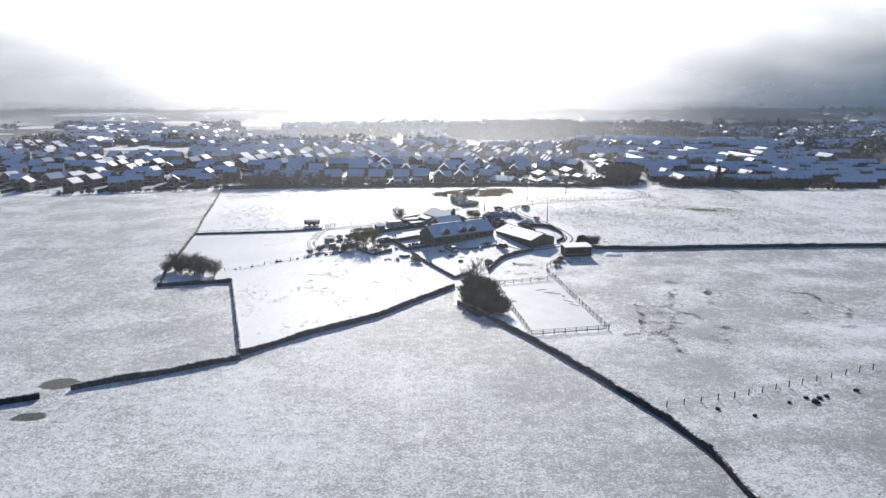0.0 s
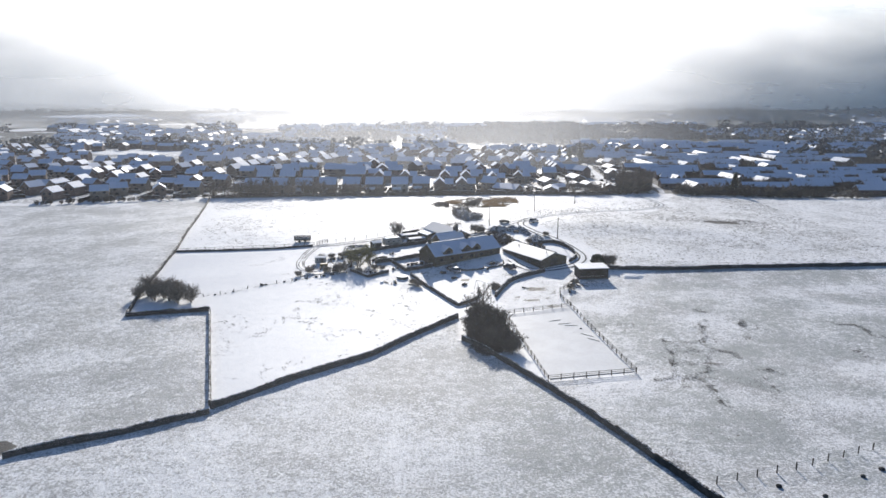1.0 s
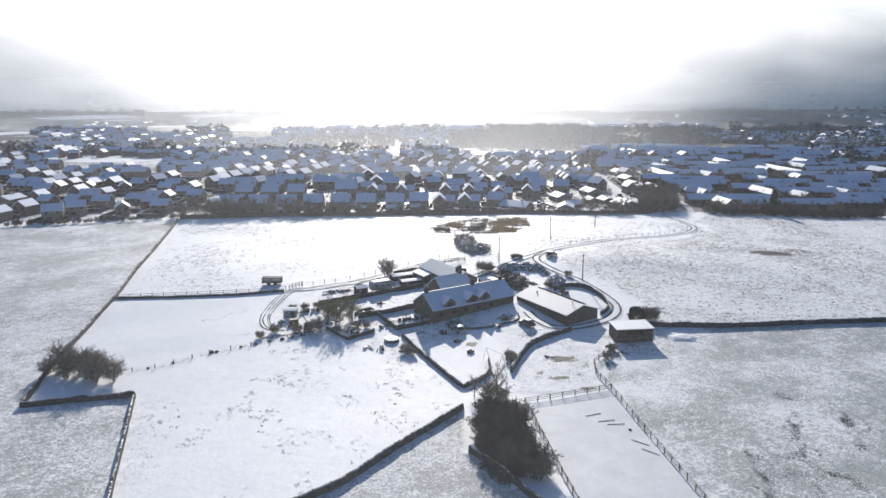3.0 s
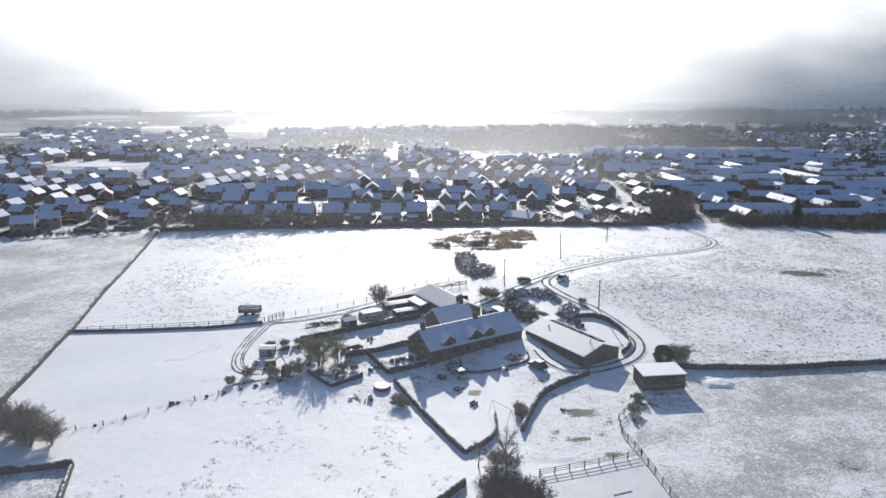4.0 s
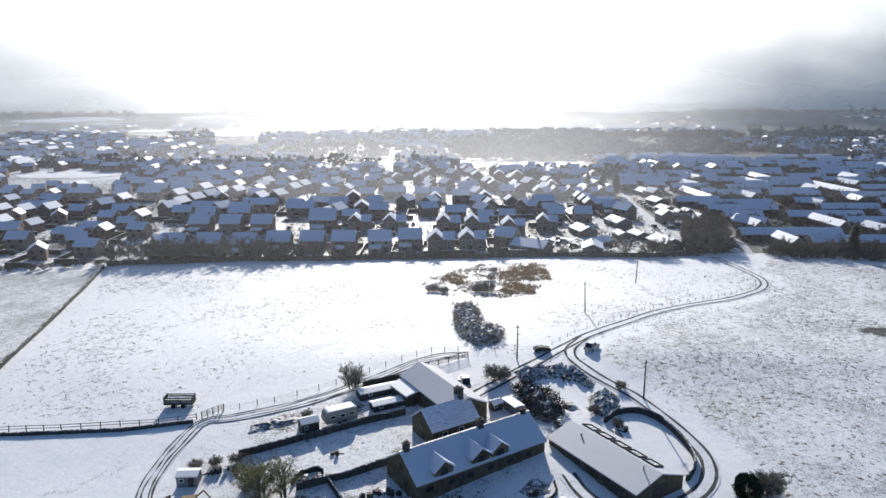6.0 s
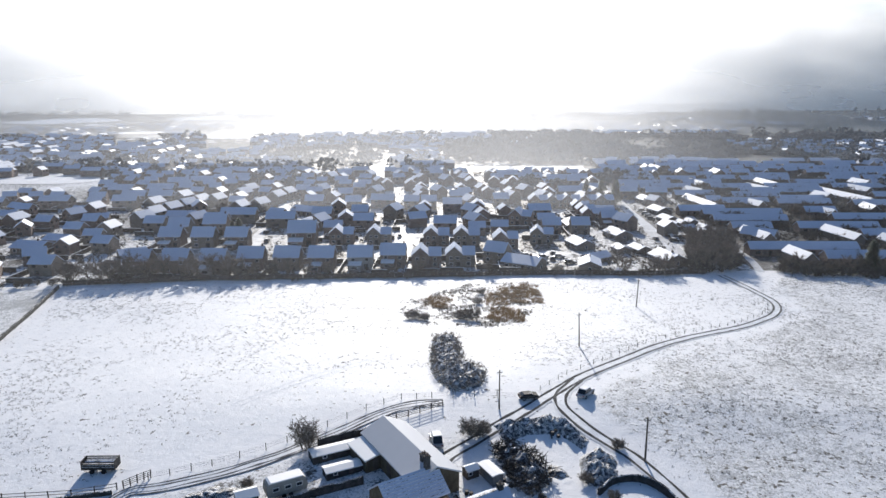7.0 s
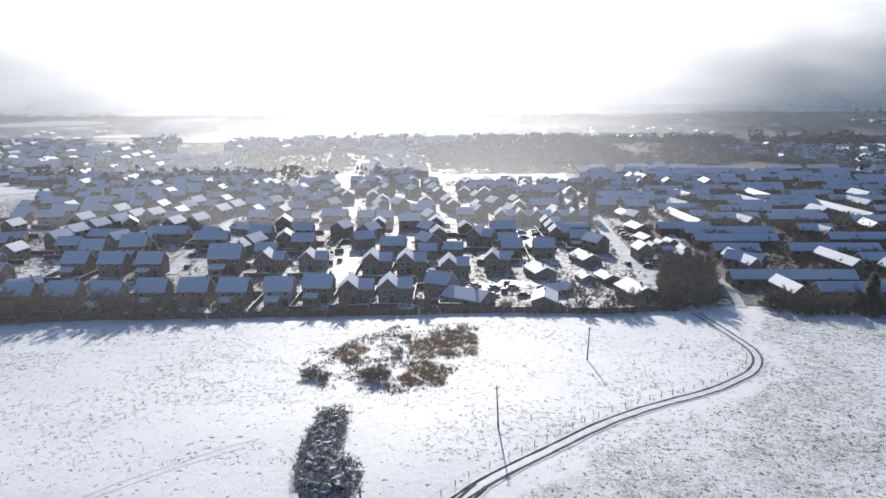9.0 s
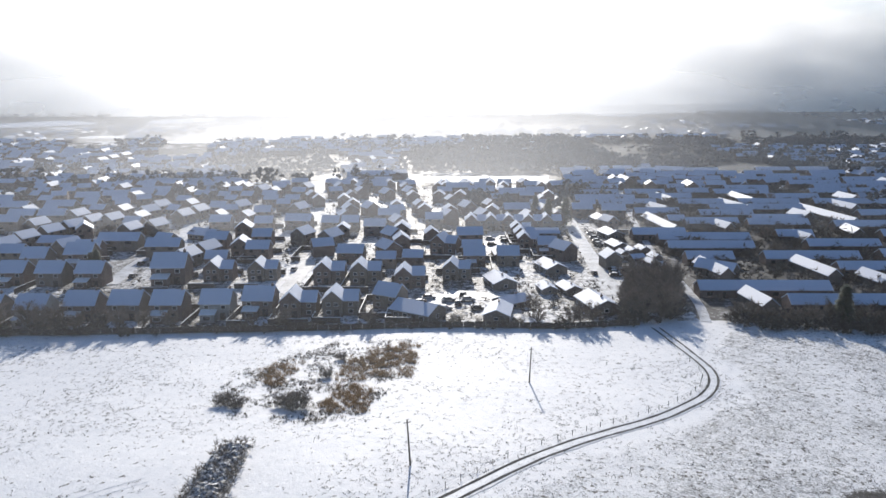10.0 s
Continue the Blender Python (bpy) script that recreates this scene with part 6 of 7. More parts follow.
    # broad lit roofs round the close
    for x, y, yaw, s in [(85.3, 391.5, -76, 0.95), (80.2, 410, -74, 0.62), (73.1, 410, -80, 0.55), (78.1, 436, -72, 0.85), (58.8, 417, -74, 0.85), (55.9, 383.5, 80, 0.8), (60.5, 394.5, 32, 0.72), (115.8, 529, -78, 0.85), (112.5, 494, -76, 0.85), (110, 472, -76, 0.7),
                         (113.4, 462.4, -76, 0.42), (118.4, 465.4, -76, 0.45), (112.3, 450.5, 20, 0.42), (116, 443.4, -70, 0.45), (119.5, 452, -76, 0.42), (108.8, 458, -76, 0.38)]:
        put_mid(b1, x, y, yaw, (s, s, max(s, 0.6)), 9.0, 7.0 * s)
    # terraces of the eastern estate: long ones across, short ones along the slope
    for x, y, ln in [(136, 403, 23), (171, 403, 28), (147, 388.7, 15), (170, 388.6, 25), (190, 428, 30), (137, 444, 17), (174, 444, 34), (144, 462, 33), (147, 478, 37), (187, 484, 15), (197, 465, 28), (163, 513, 24), (149, 520, 8), (200, 552, 47), (178, 570, 24), (168, 591, 24), (263, 570, 48),
                     (259, 534, 33), (240, 484, 33), (197, 521, 24), (214, 447, 26), (207, 408, 26), (196, 392, 22), (221, 428, 24), (232, 466, 26), (228, 505, 26), (178, 535, 26), (146, 541, 22), (236, 392, 24), (233, 410, 22), (247, 446, 26), (253, 428, 22), (262, 466, 26), (256, 502, 24), (262, 408, 22), (283, 446, 24), (286, 484, 26), (222, 376, 22)]:
        if all(math.hypot(x + u * ln - p, y + 1.2 - q) > 4.2 + c * 0.4 for p, q, c in TAKEN for u in (-0.4, 0, 0.4)):
            put_mid(t1, x, y + 1.2, -1, (ln / 40, 1, 1), 6.0, 4)
            row_taken(x, y + 1.2, -1, ln, 4.4)
            ROWS_EAST.append((x, y, ln))
    for x, y, ln, yaw in [(133.1, 430, 18, 93), (168, 430, 21.5, 90), (132.6, 393, 14, 89), (193, 564, 25, 95), (208, 589, 26, 86), (227, 535, 43, 89), (217, 494.5, 13, 78), (189, 482, 11, 96), (250, 562, 19, 93), (140, 514, 35, 88), (164, 589.6, 17, 94), (166, 507, 11, 97), (151, 556, 15, 100), (206, 428, 16, 90), (181, 417, 12, 92)]:
        put_mid(t2, x, y, yaw + 7, (ln / 13, 0.78, 0.9), 6.4, 4)
        row_taken(x, y, yaw, ln, 4.4)
    for j in range(14):
        y = 470 + j * 20
        x = 128 + rnd.uniform(0, 12)
        while x < 0.64 * (y - 60):
            ln = rnd.uniform(18, 34)
            yy = y + rnd.uniform(-4, 4)
            if rnd.random() < 0.86 and all(free(x + u * ln, yy, 4.2) for u in (-0.42, -0.2, 0, 0.2, 0.42)):
                put_mid(t1, x, yy, rnd.uniform(-3, 2), (ln / 40, 1, 1), 6.0, 4)
                row_taken(x, yy, -1, ln, 4.4)
                ROWS_EAST.append((x, yy, ln))
            elif rnd.random() < 0.3 and all(free(x, yy + u, 4.4) for u in (-7, 0, 7)):
                ln = rnd.uniform(12, 20)
                put_mid(t2, x, yy, 98 + rnd.uniform(-5, 5), (ln / 13, 1, 1), 6.4, 4)
                row_taken(x, yy, 91, ln, 4.4)
            x += rnd.uniform(20, 32)
    # the rest of the estates, street by street
    n = 0
    deep = []
    y = 356.0
    while y < 660:
        x = -0.66 * (y - 30)
        while x < min(118, 0.6 * (y - 60)):
            px, py = x + rnd.uniform(-2, 2), y + rnd.uniform(-3, 3)
            turn = ((0, 84, -76, 0, 96, -70, 24) if px > -45 else (0, 14, -22, 80, -10, 0, 24))[int((noise.noise((px / 34, py / 30, 4.4)) * 1.5 + 1) * 3.49) % 7]
            if free(px, py, 6.2 if py > 430 else 7.0) and not (-112 < px < 122 and py < 411) and not near_road(px, py, 6.5) and not open_field(px, py) and py > edge_y(px) + (14 if px > -112 else 7) and not (660 < py < 730 and 15 < px < 125):
                if py > 515:
                    deep.append((px, py, math.radians(turn + rnd.uniform(-4, 4)), rnd.uniform(3.6, 4.6)))
                    TAKEN.append((px, py, 5.6))
                    n += 1
                    x += rnd.uniform(11.2, 13.4)
                    continue
                put(rnd.choice((f1, f1, f2, f3, f3, f2, b1) if py > 430 or px < -112 else (a1, a2, a3, g1, g2, b1)), px, py, turn + rnd.uniform(-4, 4), rnd.uniform(0.82, 1.0), 5.6)
                PLOTS.append((px, py))
                n += 1
            x += rnd.uniform(11.2, 13.4)
        y += rnd.uniform(15, 19)
    # distant houses, past counting
    v, f, mi = [], [], []

    def plain_house(x, py, a, w):
        c, s = math.cos(a), math.sin(a)
        d, e, r = 3.5, 4.7, 7.1
        z = H(x, py)
        o = len(v)
        for lx, ly, lz in ((-w, -d, -1), (w, -d, -1), (w, d, -1), (-w, d, -1), (-w, -d, e), (w, -d, e), (w, d, e), (-w, d, e), (-w, 0, r), (w, 0, r)):
            v.append((x + lx * c - ly * s, py + lx * s + ly * c, z + lz))
        f.extend([(o, o + 1, o + 5, o + 4), (o + 1, o + 2, o + 6, o + 9, o + 5), (o + 2, o + 3, o + 7, o + 6), (o + 3, o, o + 4, o + 8, o + 7), (o + 4, o + 5, o + 9, o + 8), (o + 6, o + 7, o + 8, o + 9)])
        mi.extend([0, 0, 0, 0, 1, 1])
        for lx in (-0.45 * w, 0.45 * w):
            q = len(v)
            for ux, uz in ((-0.7, 3.1), (0.7, 3.1), (0.7, 4.2), (-0.7, 4.2)):
                v.append((x + (lx + ux) * c + (d + 0.03) * s, py + (lx + ux) * s - (d + 0.03) * c, z + uz))
            f.append((q, q + 1, q + 2, q + 3))
            mi.append(2)
    for row in deep:
        plain_house(*row)
    y = 640.0
    while y < 1900:
        x = -0.55 * y
        while x < 0.75 * y:
            gap = rnd.uniform(13, 26)
            x += gap * (1 + max(0, y - 900) / 500)
            keep = noise.noise((x / 190, y / 260, 8.8)) > (-0.3 if x < -60 else -0.38 if x < 60 else -0.12) + max(0, (y - 1000) / 1800)
            if not keep or open_field(x, y) or (650 < y < 735 and 5 < x < 130) or (735 < y < 900 and 0 < x < 190):
                continue
            a = rnd.choice((0, 0, 0.4, -0.5, 1.5)) + rnd.uniform(-0.1, 0.1)
            plain_house(x, y + rnd.uniform(-8, 8), a, rnd.uniform(4, 8) * (2.2 if rnd.random() < 0.15 else 1))
        y += rnd.uniform(17, 26) * (1 + max(0, y - 900) / 700)
    ob = raw("distant_houses", v, f, M_BRICK)
    ob.data.materials.append(M_ROOFSNOW_SHADE)
    ob.data.materials.append(M_GLASS)
    ob.data.polygons.foreach_set("material_index", mi)
    tagged(ob, "distant snow-roofed houses of the valley town", "houses", kind="stuff")
    # streets
    for i, line in enumerate(ROADS):
        tagged(strip("road_%d" % (i + 1), line, 0, WIDTHS[i], 0.12, M_ASPHALT, None, 0.1, i), "snowy estate street with slush", "road", kind="structure")
    # parked cars
    c1 = car(at(-66.6, 428, 92), M_CARDARK, "dark car parked in a snowy estate street")
    c2 = car(at(42, 399.6, 20), M_CARGREY, "silver car parked in a snowy close")
    for k in range(10):
        copy_thing((c1, c2)[k % 2], at(99.3 + 0.16 * 3.8 * k, 428 + 3.8 * k, -12 + rnd.uniform(-6, 6)))
    for x, y, yaw in ((36, 402, 10), (48, 400, 5), (45, 396, 80), (50.5, 391, 0), (92.6, 431, 90), (-13, 437, 90), (60, 489, 0), (66, 490, 0), (66, 485, 0), (60, 478, 0), (-71.4, 446, 90), (33.5, 397, 60), (97, 385, 40), (104, 478, -8), (104.6, 484, -6), (105, 491, -8), (105.4, 500, -5), (136, 560, 0), (136.6, 566, 0), (137.2, 572, 0), (41, 391, 15), (46.5, 405, 80)):
        copy_thing(rnd.choice((c1, c2)), at(x, y, yaw))
    return free


def town_edge(shrub_a, shrub_b, shrub_c):
    """Hedge, garden fence and bare trees between field and gardens."""
    rnd = random.Random(31)
    line = resample(TOWN_EDGE, 2.6)
    for x, y in line:
        if 99 < x < 124:
            continue
        for _ in range(1):
            s = rnd.uniform(0.3, 0.46)
            copy_thing(rnd.choice((shrub_a, shrub_b)), at(x + rnd.uniform(-2, 2), y + rnd.uniform(0, 5), rnd.uniform(0, 360)) @ Matrix.Diagonal((s, s, s, 1)))
        if rnd.random() < 0.5:
            continue
        big = 1.0 if (-100 < x < -5 and rnd.random() < 0.45) or x > 40 else 0.0
        s = rnd.uniform(0.36, 0.52) + 0.35 * big * rnd.random()
        copy_thing(rnd.choice((shrub_a, shrub_b)), at(x + rnd.uniform(-1, 1), y + 2.5 + rnd.uniform(-1, 2), rnd.uniform(0, 360)) @ Matrix.Diagonal((s, s, s, 1)))
    # wood at the end of the farm track
    for i in range(74):
        y = rnd.uniform(380, 420)
        x = 89 + (y - 380) * 0.3 + rnd.uniform(0, 16)
        s = rnd.uniform(0.75, 1.15)
        copy_thing(shrub_c if i % 3 else shrub_a, at(x, y, rnd.uniform(0, 360)) @ Matrix.Diagonal((s, s, s, 1)))
    for i in range(90):
        x, y = rnd.uniform(-190, 260), rnd.uniform(385, 640)
        if i % 3:
            x = rnd.uniform(118, 250)
        if free(x, y, 3.0 if x < 118 else 1.0) and not near_road(x, y, 4.5) and y > edge_y(x) + 8:
            s = rnd.uniform(0.5, 1.0)
            copy_thing(rnd.choice((shrub_a, shrub_b, shrub_c)), at(x, y, rnd.uniform(0, 360)) @ Matrix.Diagonal((s, s, s, 1)))
    for x in (-116, -112, -109, -106, -101, -98, -95, -92, -88, -84, -78, -71, -66, -62, -58, -52, -45, -39, -33, -2, 19, 66, 74, 78, 82):
        s = rnd.uniform(0.62, 0.85) * (1.3 if x < -60 else 1)
        copy_thing(shrub_c, at(x + rnd.uniform(-1.5, 1.5), edge_y(x) + rnd.uniform(3.5, 6), rnd.uniform(0, 360)) @ Matrix.Diagonal((s, s, s, 1)))
    for x in (121, 124, 128, 131, 135, 138, 141, 146, 153, 158, 164, 171, 178):
        s = rnd.uniform(0.55, 0.85)
        copy_thing(shrub_c, at(x + rnd.uniform(-1, 1), edge_y(x) + rnd.uniform(3, 11), rnd.uniform(0, 360)) @ Matrix.Diagonal((s, s, s, 1)))
    # garden bushes and hedges between the houses
    v, f = [], []
    n = 0
    spots = []
    for x, y, ln in ROWS_EAST:
        for _ in range(int(ln * 1.3)):
            spots.append((x + rnd.uniform(-0.55, 0.55) * ln, y - rnd.uniform(3.6, 6.0), rnd.uniform(1.6, 3.8)))
    for _ in range(230):
        x = rnd.uniform(119, 190)
        spots.append((x, edge_y(x) + rnd.uniform(0, 11), rnd.uniform(1.8, 4.2)))
    for x, y, h in spots:
        if near_road(x, y, 3.0):
            continue
        for _ in range(int(2 + h)):
            p = Vector((x + rnd.gauss(0, 0.4) * h, y + rnd.gauss(0, 0.2) * h, H(x, y) + h * rnd.uniform(0.1, 0.75)))
            twigs(v, f, rnd, p, Vector((0, 0, 0.3)), 13, 0.3 * h + 0.4, 0.12)
    while n < 4300:
        east = rnd.random() < 0.5
        x, y = (rnd.uniform(122, 330), rnd.uniform(374, 680)) if east else (rnd.uniform(-300, 122), rnd.uniform(372, 660))
        if abs(x) > 0.68 * (y - 40) or y < edge_y(x) + 4 or near_road(x, y, 3.4) or not free(x, y, -0.6 if east else -1.0) or open_field(x, y):
            continue
        n += 1
        h = rnd.uniform(1.8, 5.6) if east else rnd.uniform(1.0, 3.0) * (1.8 if rnd.random() < 0.16 else 1)
        for _ in range(int(2 + h)):
            p = Vector((x + rnd.gauss(0, 0.35) * h, y + rnd.gauss(0, 0.25) * h, H(x, y) + h * rnd.uniform(0.1, 0.75)))
            twigs(v, f, rnd, p, Vector((0, 0, 0.3)), 11, 0.3 * h + 0.4, 0.12 if east else 0.095)
    tagged(raw("garden_bushes", v, f, M_HEDGE), "brown leafless bushes and hedges between the gardens", "bushes", kind="stuff")
    # plot fences with snow on their tops, past counting
    wv, wf, sv, sf = [], [], [], []

    def slab(vs, fs, xa, ya, xb, yb, z0, z1, half):
        ln = math.hypot(xb - xa, yb - ya) or 1
        nx, ny = -(yb - ya) / ln * half, (xb - xa) / ln * half
        o = len(vs)
        for z in (z0, z1):
            vs.extend([(xa + nx, ya + ny, z), (xb + nx, yb + ny, z), (xb - nx, yb - ny, z), (xa - nx, ya - ny, z)])
        fs.extend([(o, o + 1, o + 5, o + 4), (o + 1, o + 2, o + 6, o + 5), (o + 2, o + 3, o + 7, o + 6), (o + 3, o, o + 4, o + 7), (o + 4, o + 5, o + 6, o + 7)])
    for hx, hy in PLOTS + [(a, b) for a, b, c in TAKEN[:70] if a < 95]:
        if hy > 600:
            continue
        for xa, ya, xb, yb in ((hx - 6.4, hy - 8.5, hx - 6.2, hy + 9.5), (hx - 6.2, hy + 9.7, hx + 6.2, hy + 9.9 + rnd.uniform(-1, 1)), (hx - 6.4, hy - 8.5, hx + rnd.uniform(-2, 5), hy - 8.7)):
            if rnd.random() < 0.25:
                continue
            cuts = [(xa + (xb - xa) * t / 4, ya + (yb - ya) * t / 4) for t in range(5)]
            for (px, py), (qx, qy) in zip(cuts, cuts[1:]):
                mx, my = (px + qx) / 2, (py + qy) / 2
                if near_road(mx, my, 3.4) or not free(mx, my, -1.2) or my < edge_y(mx) + 5:
                    continue
                z = H(mx, my)
                slab(wv, wf, px, py, qx, qy, z - 0.3, z + 1.7, 0.05)
                slab(sv, sf, px, py, qx, qy, z + 1.7, z + 1.82, 0.11)
    tagged(raw("plot_fences", wv, wf, M_DARKWOOD), "dark boarded fences between snowy gardens", "fences", kind="stuff")
    tagged(raw("fence_snow", sv, sf, M_SNOW), "snow lying along the garden fence tops", "snow", kind="stuff")
    con = conifer(11, 3.0, 71, at(148.6, 377), "tall dark conifer at the estate edge")
    for x, y, s in ((89, 520, 1.2), (97.5, 523, 1.2), (-76.5, 424, 0.95), (-80, 427, 0.8), (86, 545, 1.0)):
        copy_thing(con, at(x, y, 40 * s) @ Matrix.Diagonal((s, s, s, 1)))
    # garden fence of boards
    boards = [(-115, 362.4), (-74, 368.6), (-31, 370.4), (13, 372.6), (43, 374.6), (73, 373.8), (94, 377)]
    o = Vector((boards[0][0], boards[0][1], H(*boards[0])))
    base = thing("garden_fence", Matrix.Translation(o), "close-boarded garden fence behind the hedge", "fence")
    stops = resample(boards, 3.0)
    for (xa, ya), (xb, yb) in zip(stops, stops[1:]):
        bm = bmesh.new()
        ln = math.hypot(xb - xa, yb - ya)
        box(bm, 0, 0, -0.2, ln - 0.06, 0.05, 1.9)
        bm.transform(pose((xa + xb) / 2 - o.x, (ya + yb) / 2 - o.y, H((xa + xb) / 2, (ya + yb) / 2) - o.z, 0, 0, math.degrees(math.atan2(yb - ya, xb - xa))))
        part("fence_panel", bm, M_DARKWOOD, base)


def far_woods():
    """Woods of the valley: clumps past counting."""
    rnd = random.Random(91)
    v, f = [], []

    def clump(x, y, r, h):
        z = H(x, y)
        for _ in range(10):
            a, b = rnd.uniform(0, 6.28), rnd.uniform(0.2, 1.0)
            cx, cy, cz = x + math.cos(a) * r * rnd.random(), y + math.sin(a) * r * rnd.random(), z + h * b
            o = len(v)
            k = r * rnd.uniform(0.25, 0.42)
            for i in range(5):
                t = i * 1.2566 + a
                v.append((cx + math.cos(t) * k * rnd.uniform(0.6, 1.2), cy + math.sin(t) * k * rnd.uniform(0.6, 1.2), cz - h * 0.22 * rnd.random()))
            v.append((cx, cy, cz + h * 0.08))
            f.extend((o + i, o + (i + 1) % 5, o + 5) for i in range(5))
    for _ in range(2300):
        y = rnd.uniform(735, 1080)
        x = rnd.uniform(5, 0.66 * y)
        if (x < 190 or noise.noise((x / 60, y / 60, 2.5)) > -0.15) and not (y > 930 and x < 60):
            clump(x, y, 6, 11 if x < 190 else 7)
    for _ in range(5200):
        y = 560 + 1900 * rnd.random() ** 1.4
        x = rnd.uniform(-0.62, 0.78) * y
        if noise.noise((x / 140, y / 170, 5.5)) > -0.08 and not open_field(x, y) and not (y > 900 and near_road(x, y, 18)) and (y > 680 or free(x, y, 4)) and not (640 < y < 735 and 5 < x < 130):
            clump(x, y, rnd.uniform(4, 8), rnd.uniform(6, 12))
    tagged(raw("distant_woods", v, f, M_FAR), "distant dark leafless woods and garden trees", "woods", kind="stuff")
    white = [(25, 677), (111, 675), (117, 717), (24, 712)]
    tagged(raw("snowy_pitch", [(x, y, H(x, y) + 0.3) for x, y in white], [(0, 1, 2, 3)], M_SNOW), "flat snowy playing field in the town", "field", kind="structure")
    for i, (x, y, a, b) in enumerate(FAR_FIELDS):
        bmv = [(x + a * math.cos(t) * (1 + 0.2 * math.sin(3 * t + i)), y + b * math.sin(t) * (1 + 0.2 * math.cos(2 * t + i))) for t in [k * math.pi / 6 + 0.3 for k in range(12)]]
        tagged(raw("far_field_%d" % (i + 1), [(px, py, H(px, py) + (0.2 if y < 1400 else 0.6)) for px, py in bmv], [tuple(range(12))], M_SNOW), "distant open field white with snow", "field", kind="structure")


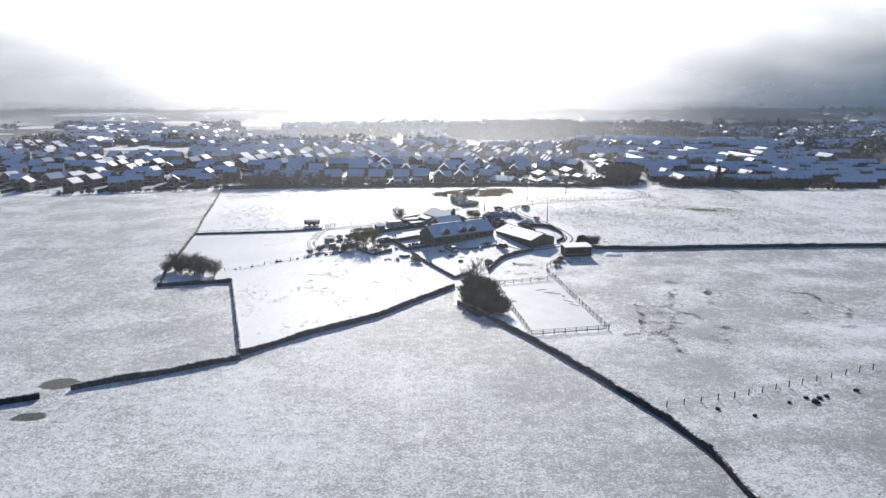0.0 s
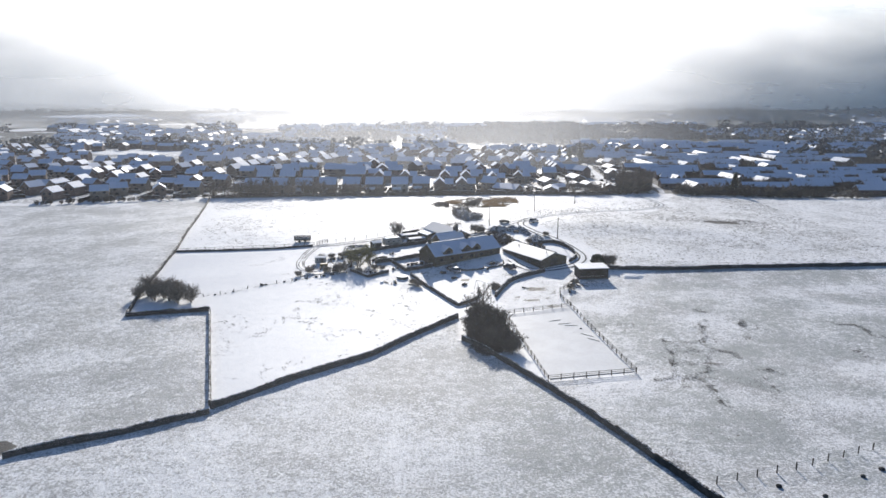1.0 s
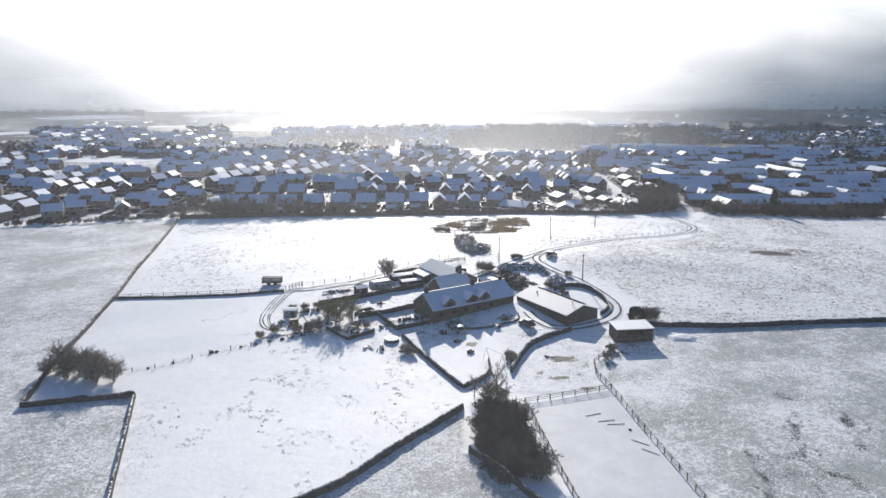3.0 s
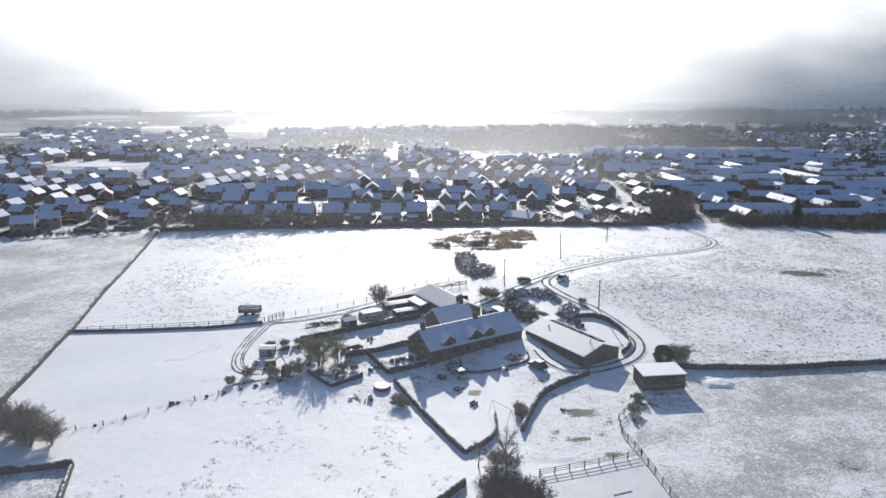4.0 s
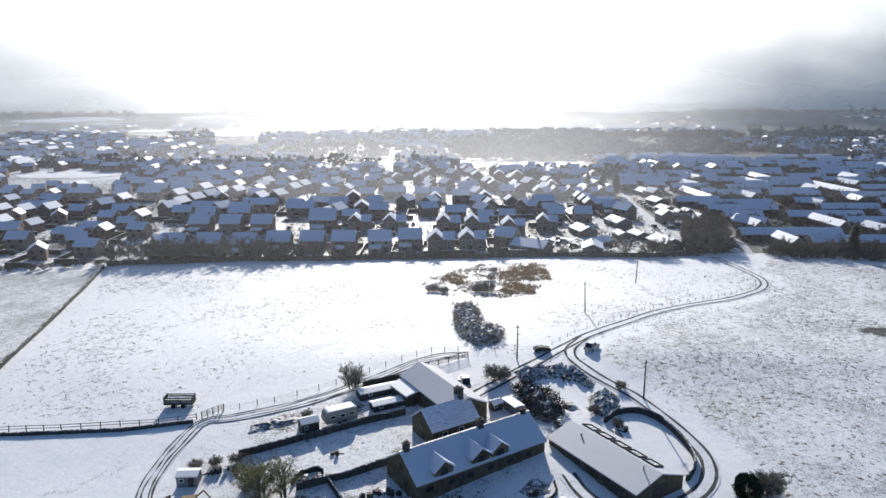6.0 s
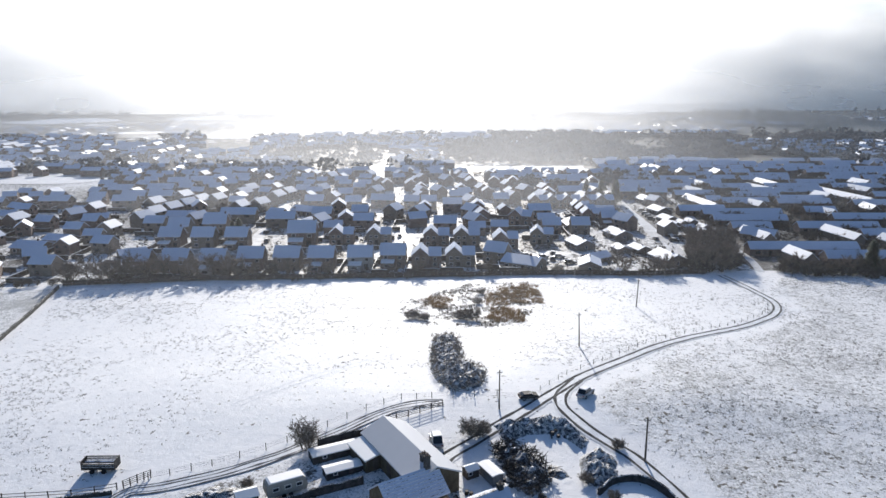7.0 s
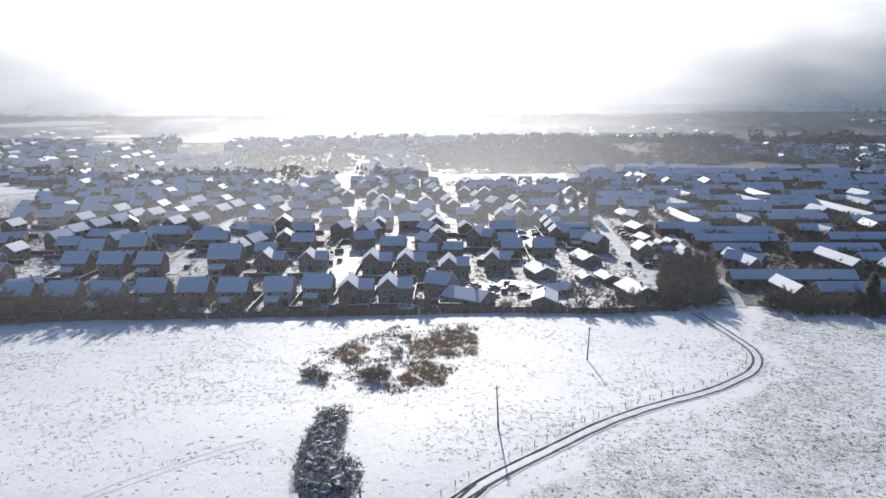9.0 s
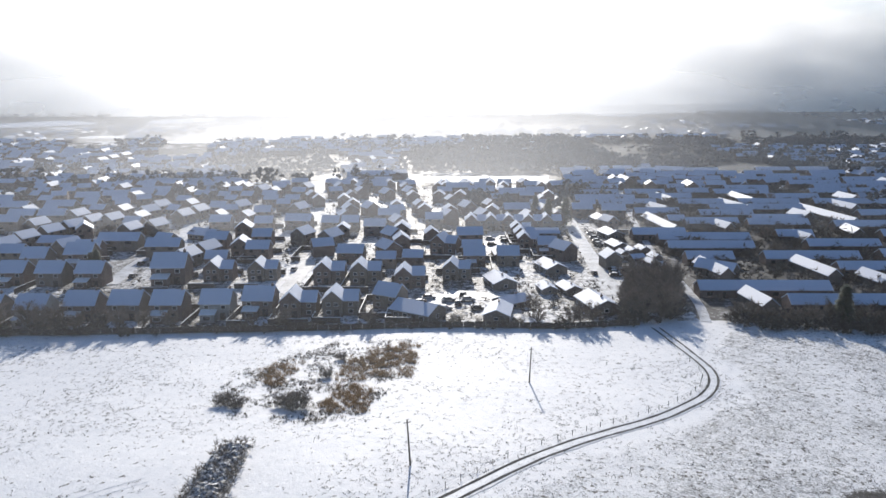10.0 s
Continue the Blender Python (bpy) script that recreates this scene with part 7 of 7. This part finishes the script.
def haze_sheet_material(name, density, z_lo, z_hi, seed, grey, east_thin):
    """Haze sheet lit from behind; sun glow and grey sides painted by bearing."""
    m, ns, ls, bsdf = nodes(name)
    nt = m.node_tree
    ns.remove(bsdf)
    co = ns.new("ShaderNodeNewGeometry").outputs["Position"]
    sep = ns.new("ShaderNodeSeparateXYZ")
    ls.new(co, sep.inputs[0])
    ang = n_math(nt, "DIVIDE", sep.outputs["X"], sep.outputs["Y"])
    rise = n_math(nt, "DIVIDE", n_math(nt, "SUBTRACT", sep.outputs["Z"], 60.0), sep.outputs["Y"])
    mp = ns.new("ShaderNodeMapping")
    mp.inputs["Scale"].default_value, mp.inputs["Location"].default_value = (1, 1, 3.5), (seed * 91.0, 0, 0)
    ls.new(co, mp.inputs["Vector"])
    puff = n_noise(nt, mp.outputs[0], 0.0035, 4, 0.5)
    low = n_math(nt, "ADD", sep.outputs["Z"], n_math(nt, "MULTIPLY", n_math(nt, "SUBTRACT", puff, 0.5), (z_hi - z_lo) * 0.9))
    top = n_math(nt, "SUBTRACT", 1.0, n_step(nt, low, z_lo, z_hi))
    # upper edge of the painted grey, rising to both sides
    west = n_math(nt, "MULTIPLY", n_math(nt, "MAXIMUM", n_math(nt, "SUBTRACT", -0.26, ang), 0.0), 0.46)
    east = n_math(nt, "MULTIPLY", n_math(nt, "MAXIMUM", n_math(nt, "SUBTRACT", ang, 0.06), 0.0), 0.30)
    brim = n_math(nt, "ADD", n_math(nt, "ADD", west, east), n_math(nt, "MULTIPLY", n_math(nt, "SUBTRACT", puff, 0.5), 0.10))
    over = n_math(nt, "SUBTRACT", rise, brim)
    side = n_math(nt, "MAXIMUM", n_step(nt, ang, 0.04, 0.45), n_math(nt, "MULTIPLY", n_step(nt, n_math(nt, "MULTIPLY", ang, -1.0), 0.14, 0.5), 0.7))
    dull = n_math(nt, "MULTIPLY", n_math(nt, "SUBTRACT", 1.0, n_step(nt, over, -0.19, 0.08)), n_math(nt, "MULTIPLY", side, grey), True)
    # alpha cut to both sides so the veil looks brightest near the sun
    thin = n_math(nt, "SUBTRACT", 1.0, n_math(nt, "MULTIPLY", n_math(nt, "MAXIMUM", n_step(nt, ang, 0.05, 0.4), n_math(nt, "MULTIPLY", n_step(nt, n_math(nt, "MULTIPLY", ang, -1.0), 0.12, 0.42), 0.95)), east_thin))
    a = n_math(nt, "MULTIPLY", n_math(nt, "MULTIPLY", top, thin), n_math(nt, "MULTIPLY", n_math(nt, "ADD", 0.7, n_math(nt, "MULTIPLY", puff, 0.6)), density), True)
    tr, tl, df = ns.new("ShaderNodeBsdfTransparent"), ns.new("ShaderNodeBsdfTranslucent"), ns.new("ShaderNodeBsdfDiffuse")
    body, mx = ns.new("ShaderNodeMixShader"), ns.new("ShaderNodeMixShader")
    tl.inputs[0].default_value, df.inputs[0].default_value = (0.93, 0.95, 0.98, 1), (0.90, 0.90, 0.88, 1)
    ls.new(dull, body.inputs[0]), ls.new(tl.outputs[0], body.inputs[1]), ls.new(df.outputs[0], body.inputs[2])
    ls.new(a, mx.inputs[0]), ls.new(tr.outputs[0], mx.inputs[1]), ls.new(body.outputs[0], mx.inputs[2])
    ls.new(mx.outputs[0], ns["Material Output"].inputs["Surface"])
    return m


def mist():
    """Added see-through sheets for haze, one behind another, over fields, town and valley."""
    # the 108 m sheet is an added veil kept below the camera path
    haze_sheets = [(108, 0.025, 47, 54, 0.6, 0.3), (268, 0.014, 80, 130, 0.6, 0.3), (345, 0.014, 75, 130, 0.6, 0.35), (520, 0.11, 14, 60, 0.85, 0.6), (720, 0.22, 30, 110, 0.95, 0.5), (1100, 0.46, 55, 200, 1.0, 0.4), (1950, 0.88, 120, 380, 1.0, 0.08), (2900, 0.99, 230, 760, 1.0, 0.0)]
    for i, (y, density, lo, hi, grey, thin) in enumerate(haze_sheets):
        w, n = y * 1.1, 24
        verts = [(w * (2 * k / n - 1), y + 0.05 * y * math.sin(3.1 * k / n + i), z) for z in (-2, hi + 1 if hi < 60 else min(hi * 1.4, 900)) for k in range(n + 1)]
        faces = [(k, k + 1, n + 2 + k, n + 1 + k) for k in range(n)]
        tagged(raw("backdrop_haze_sheet_%d" % (i + 1), verts, faces, haze_sheet_material("mist", density, lo, hi, i + 1, grey, thin)), "upright see-through sheet standing in for valley haze", "mist", kind="structure")


field_walls()
farm_tracks()
farm_things()
heaps()
SHRUBS = trees()
reeds()
town()
town_edge(*SHRUBS)
far_woods()
fences()
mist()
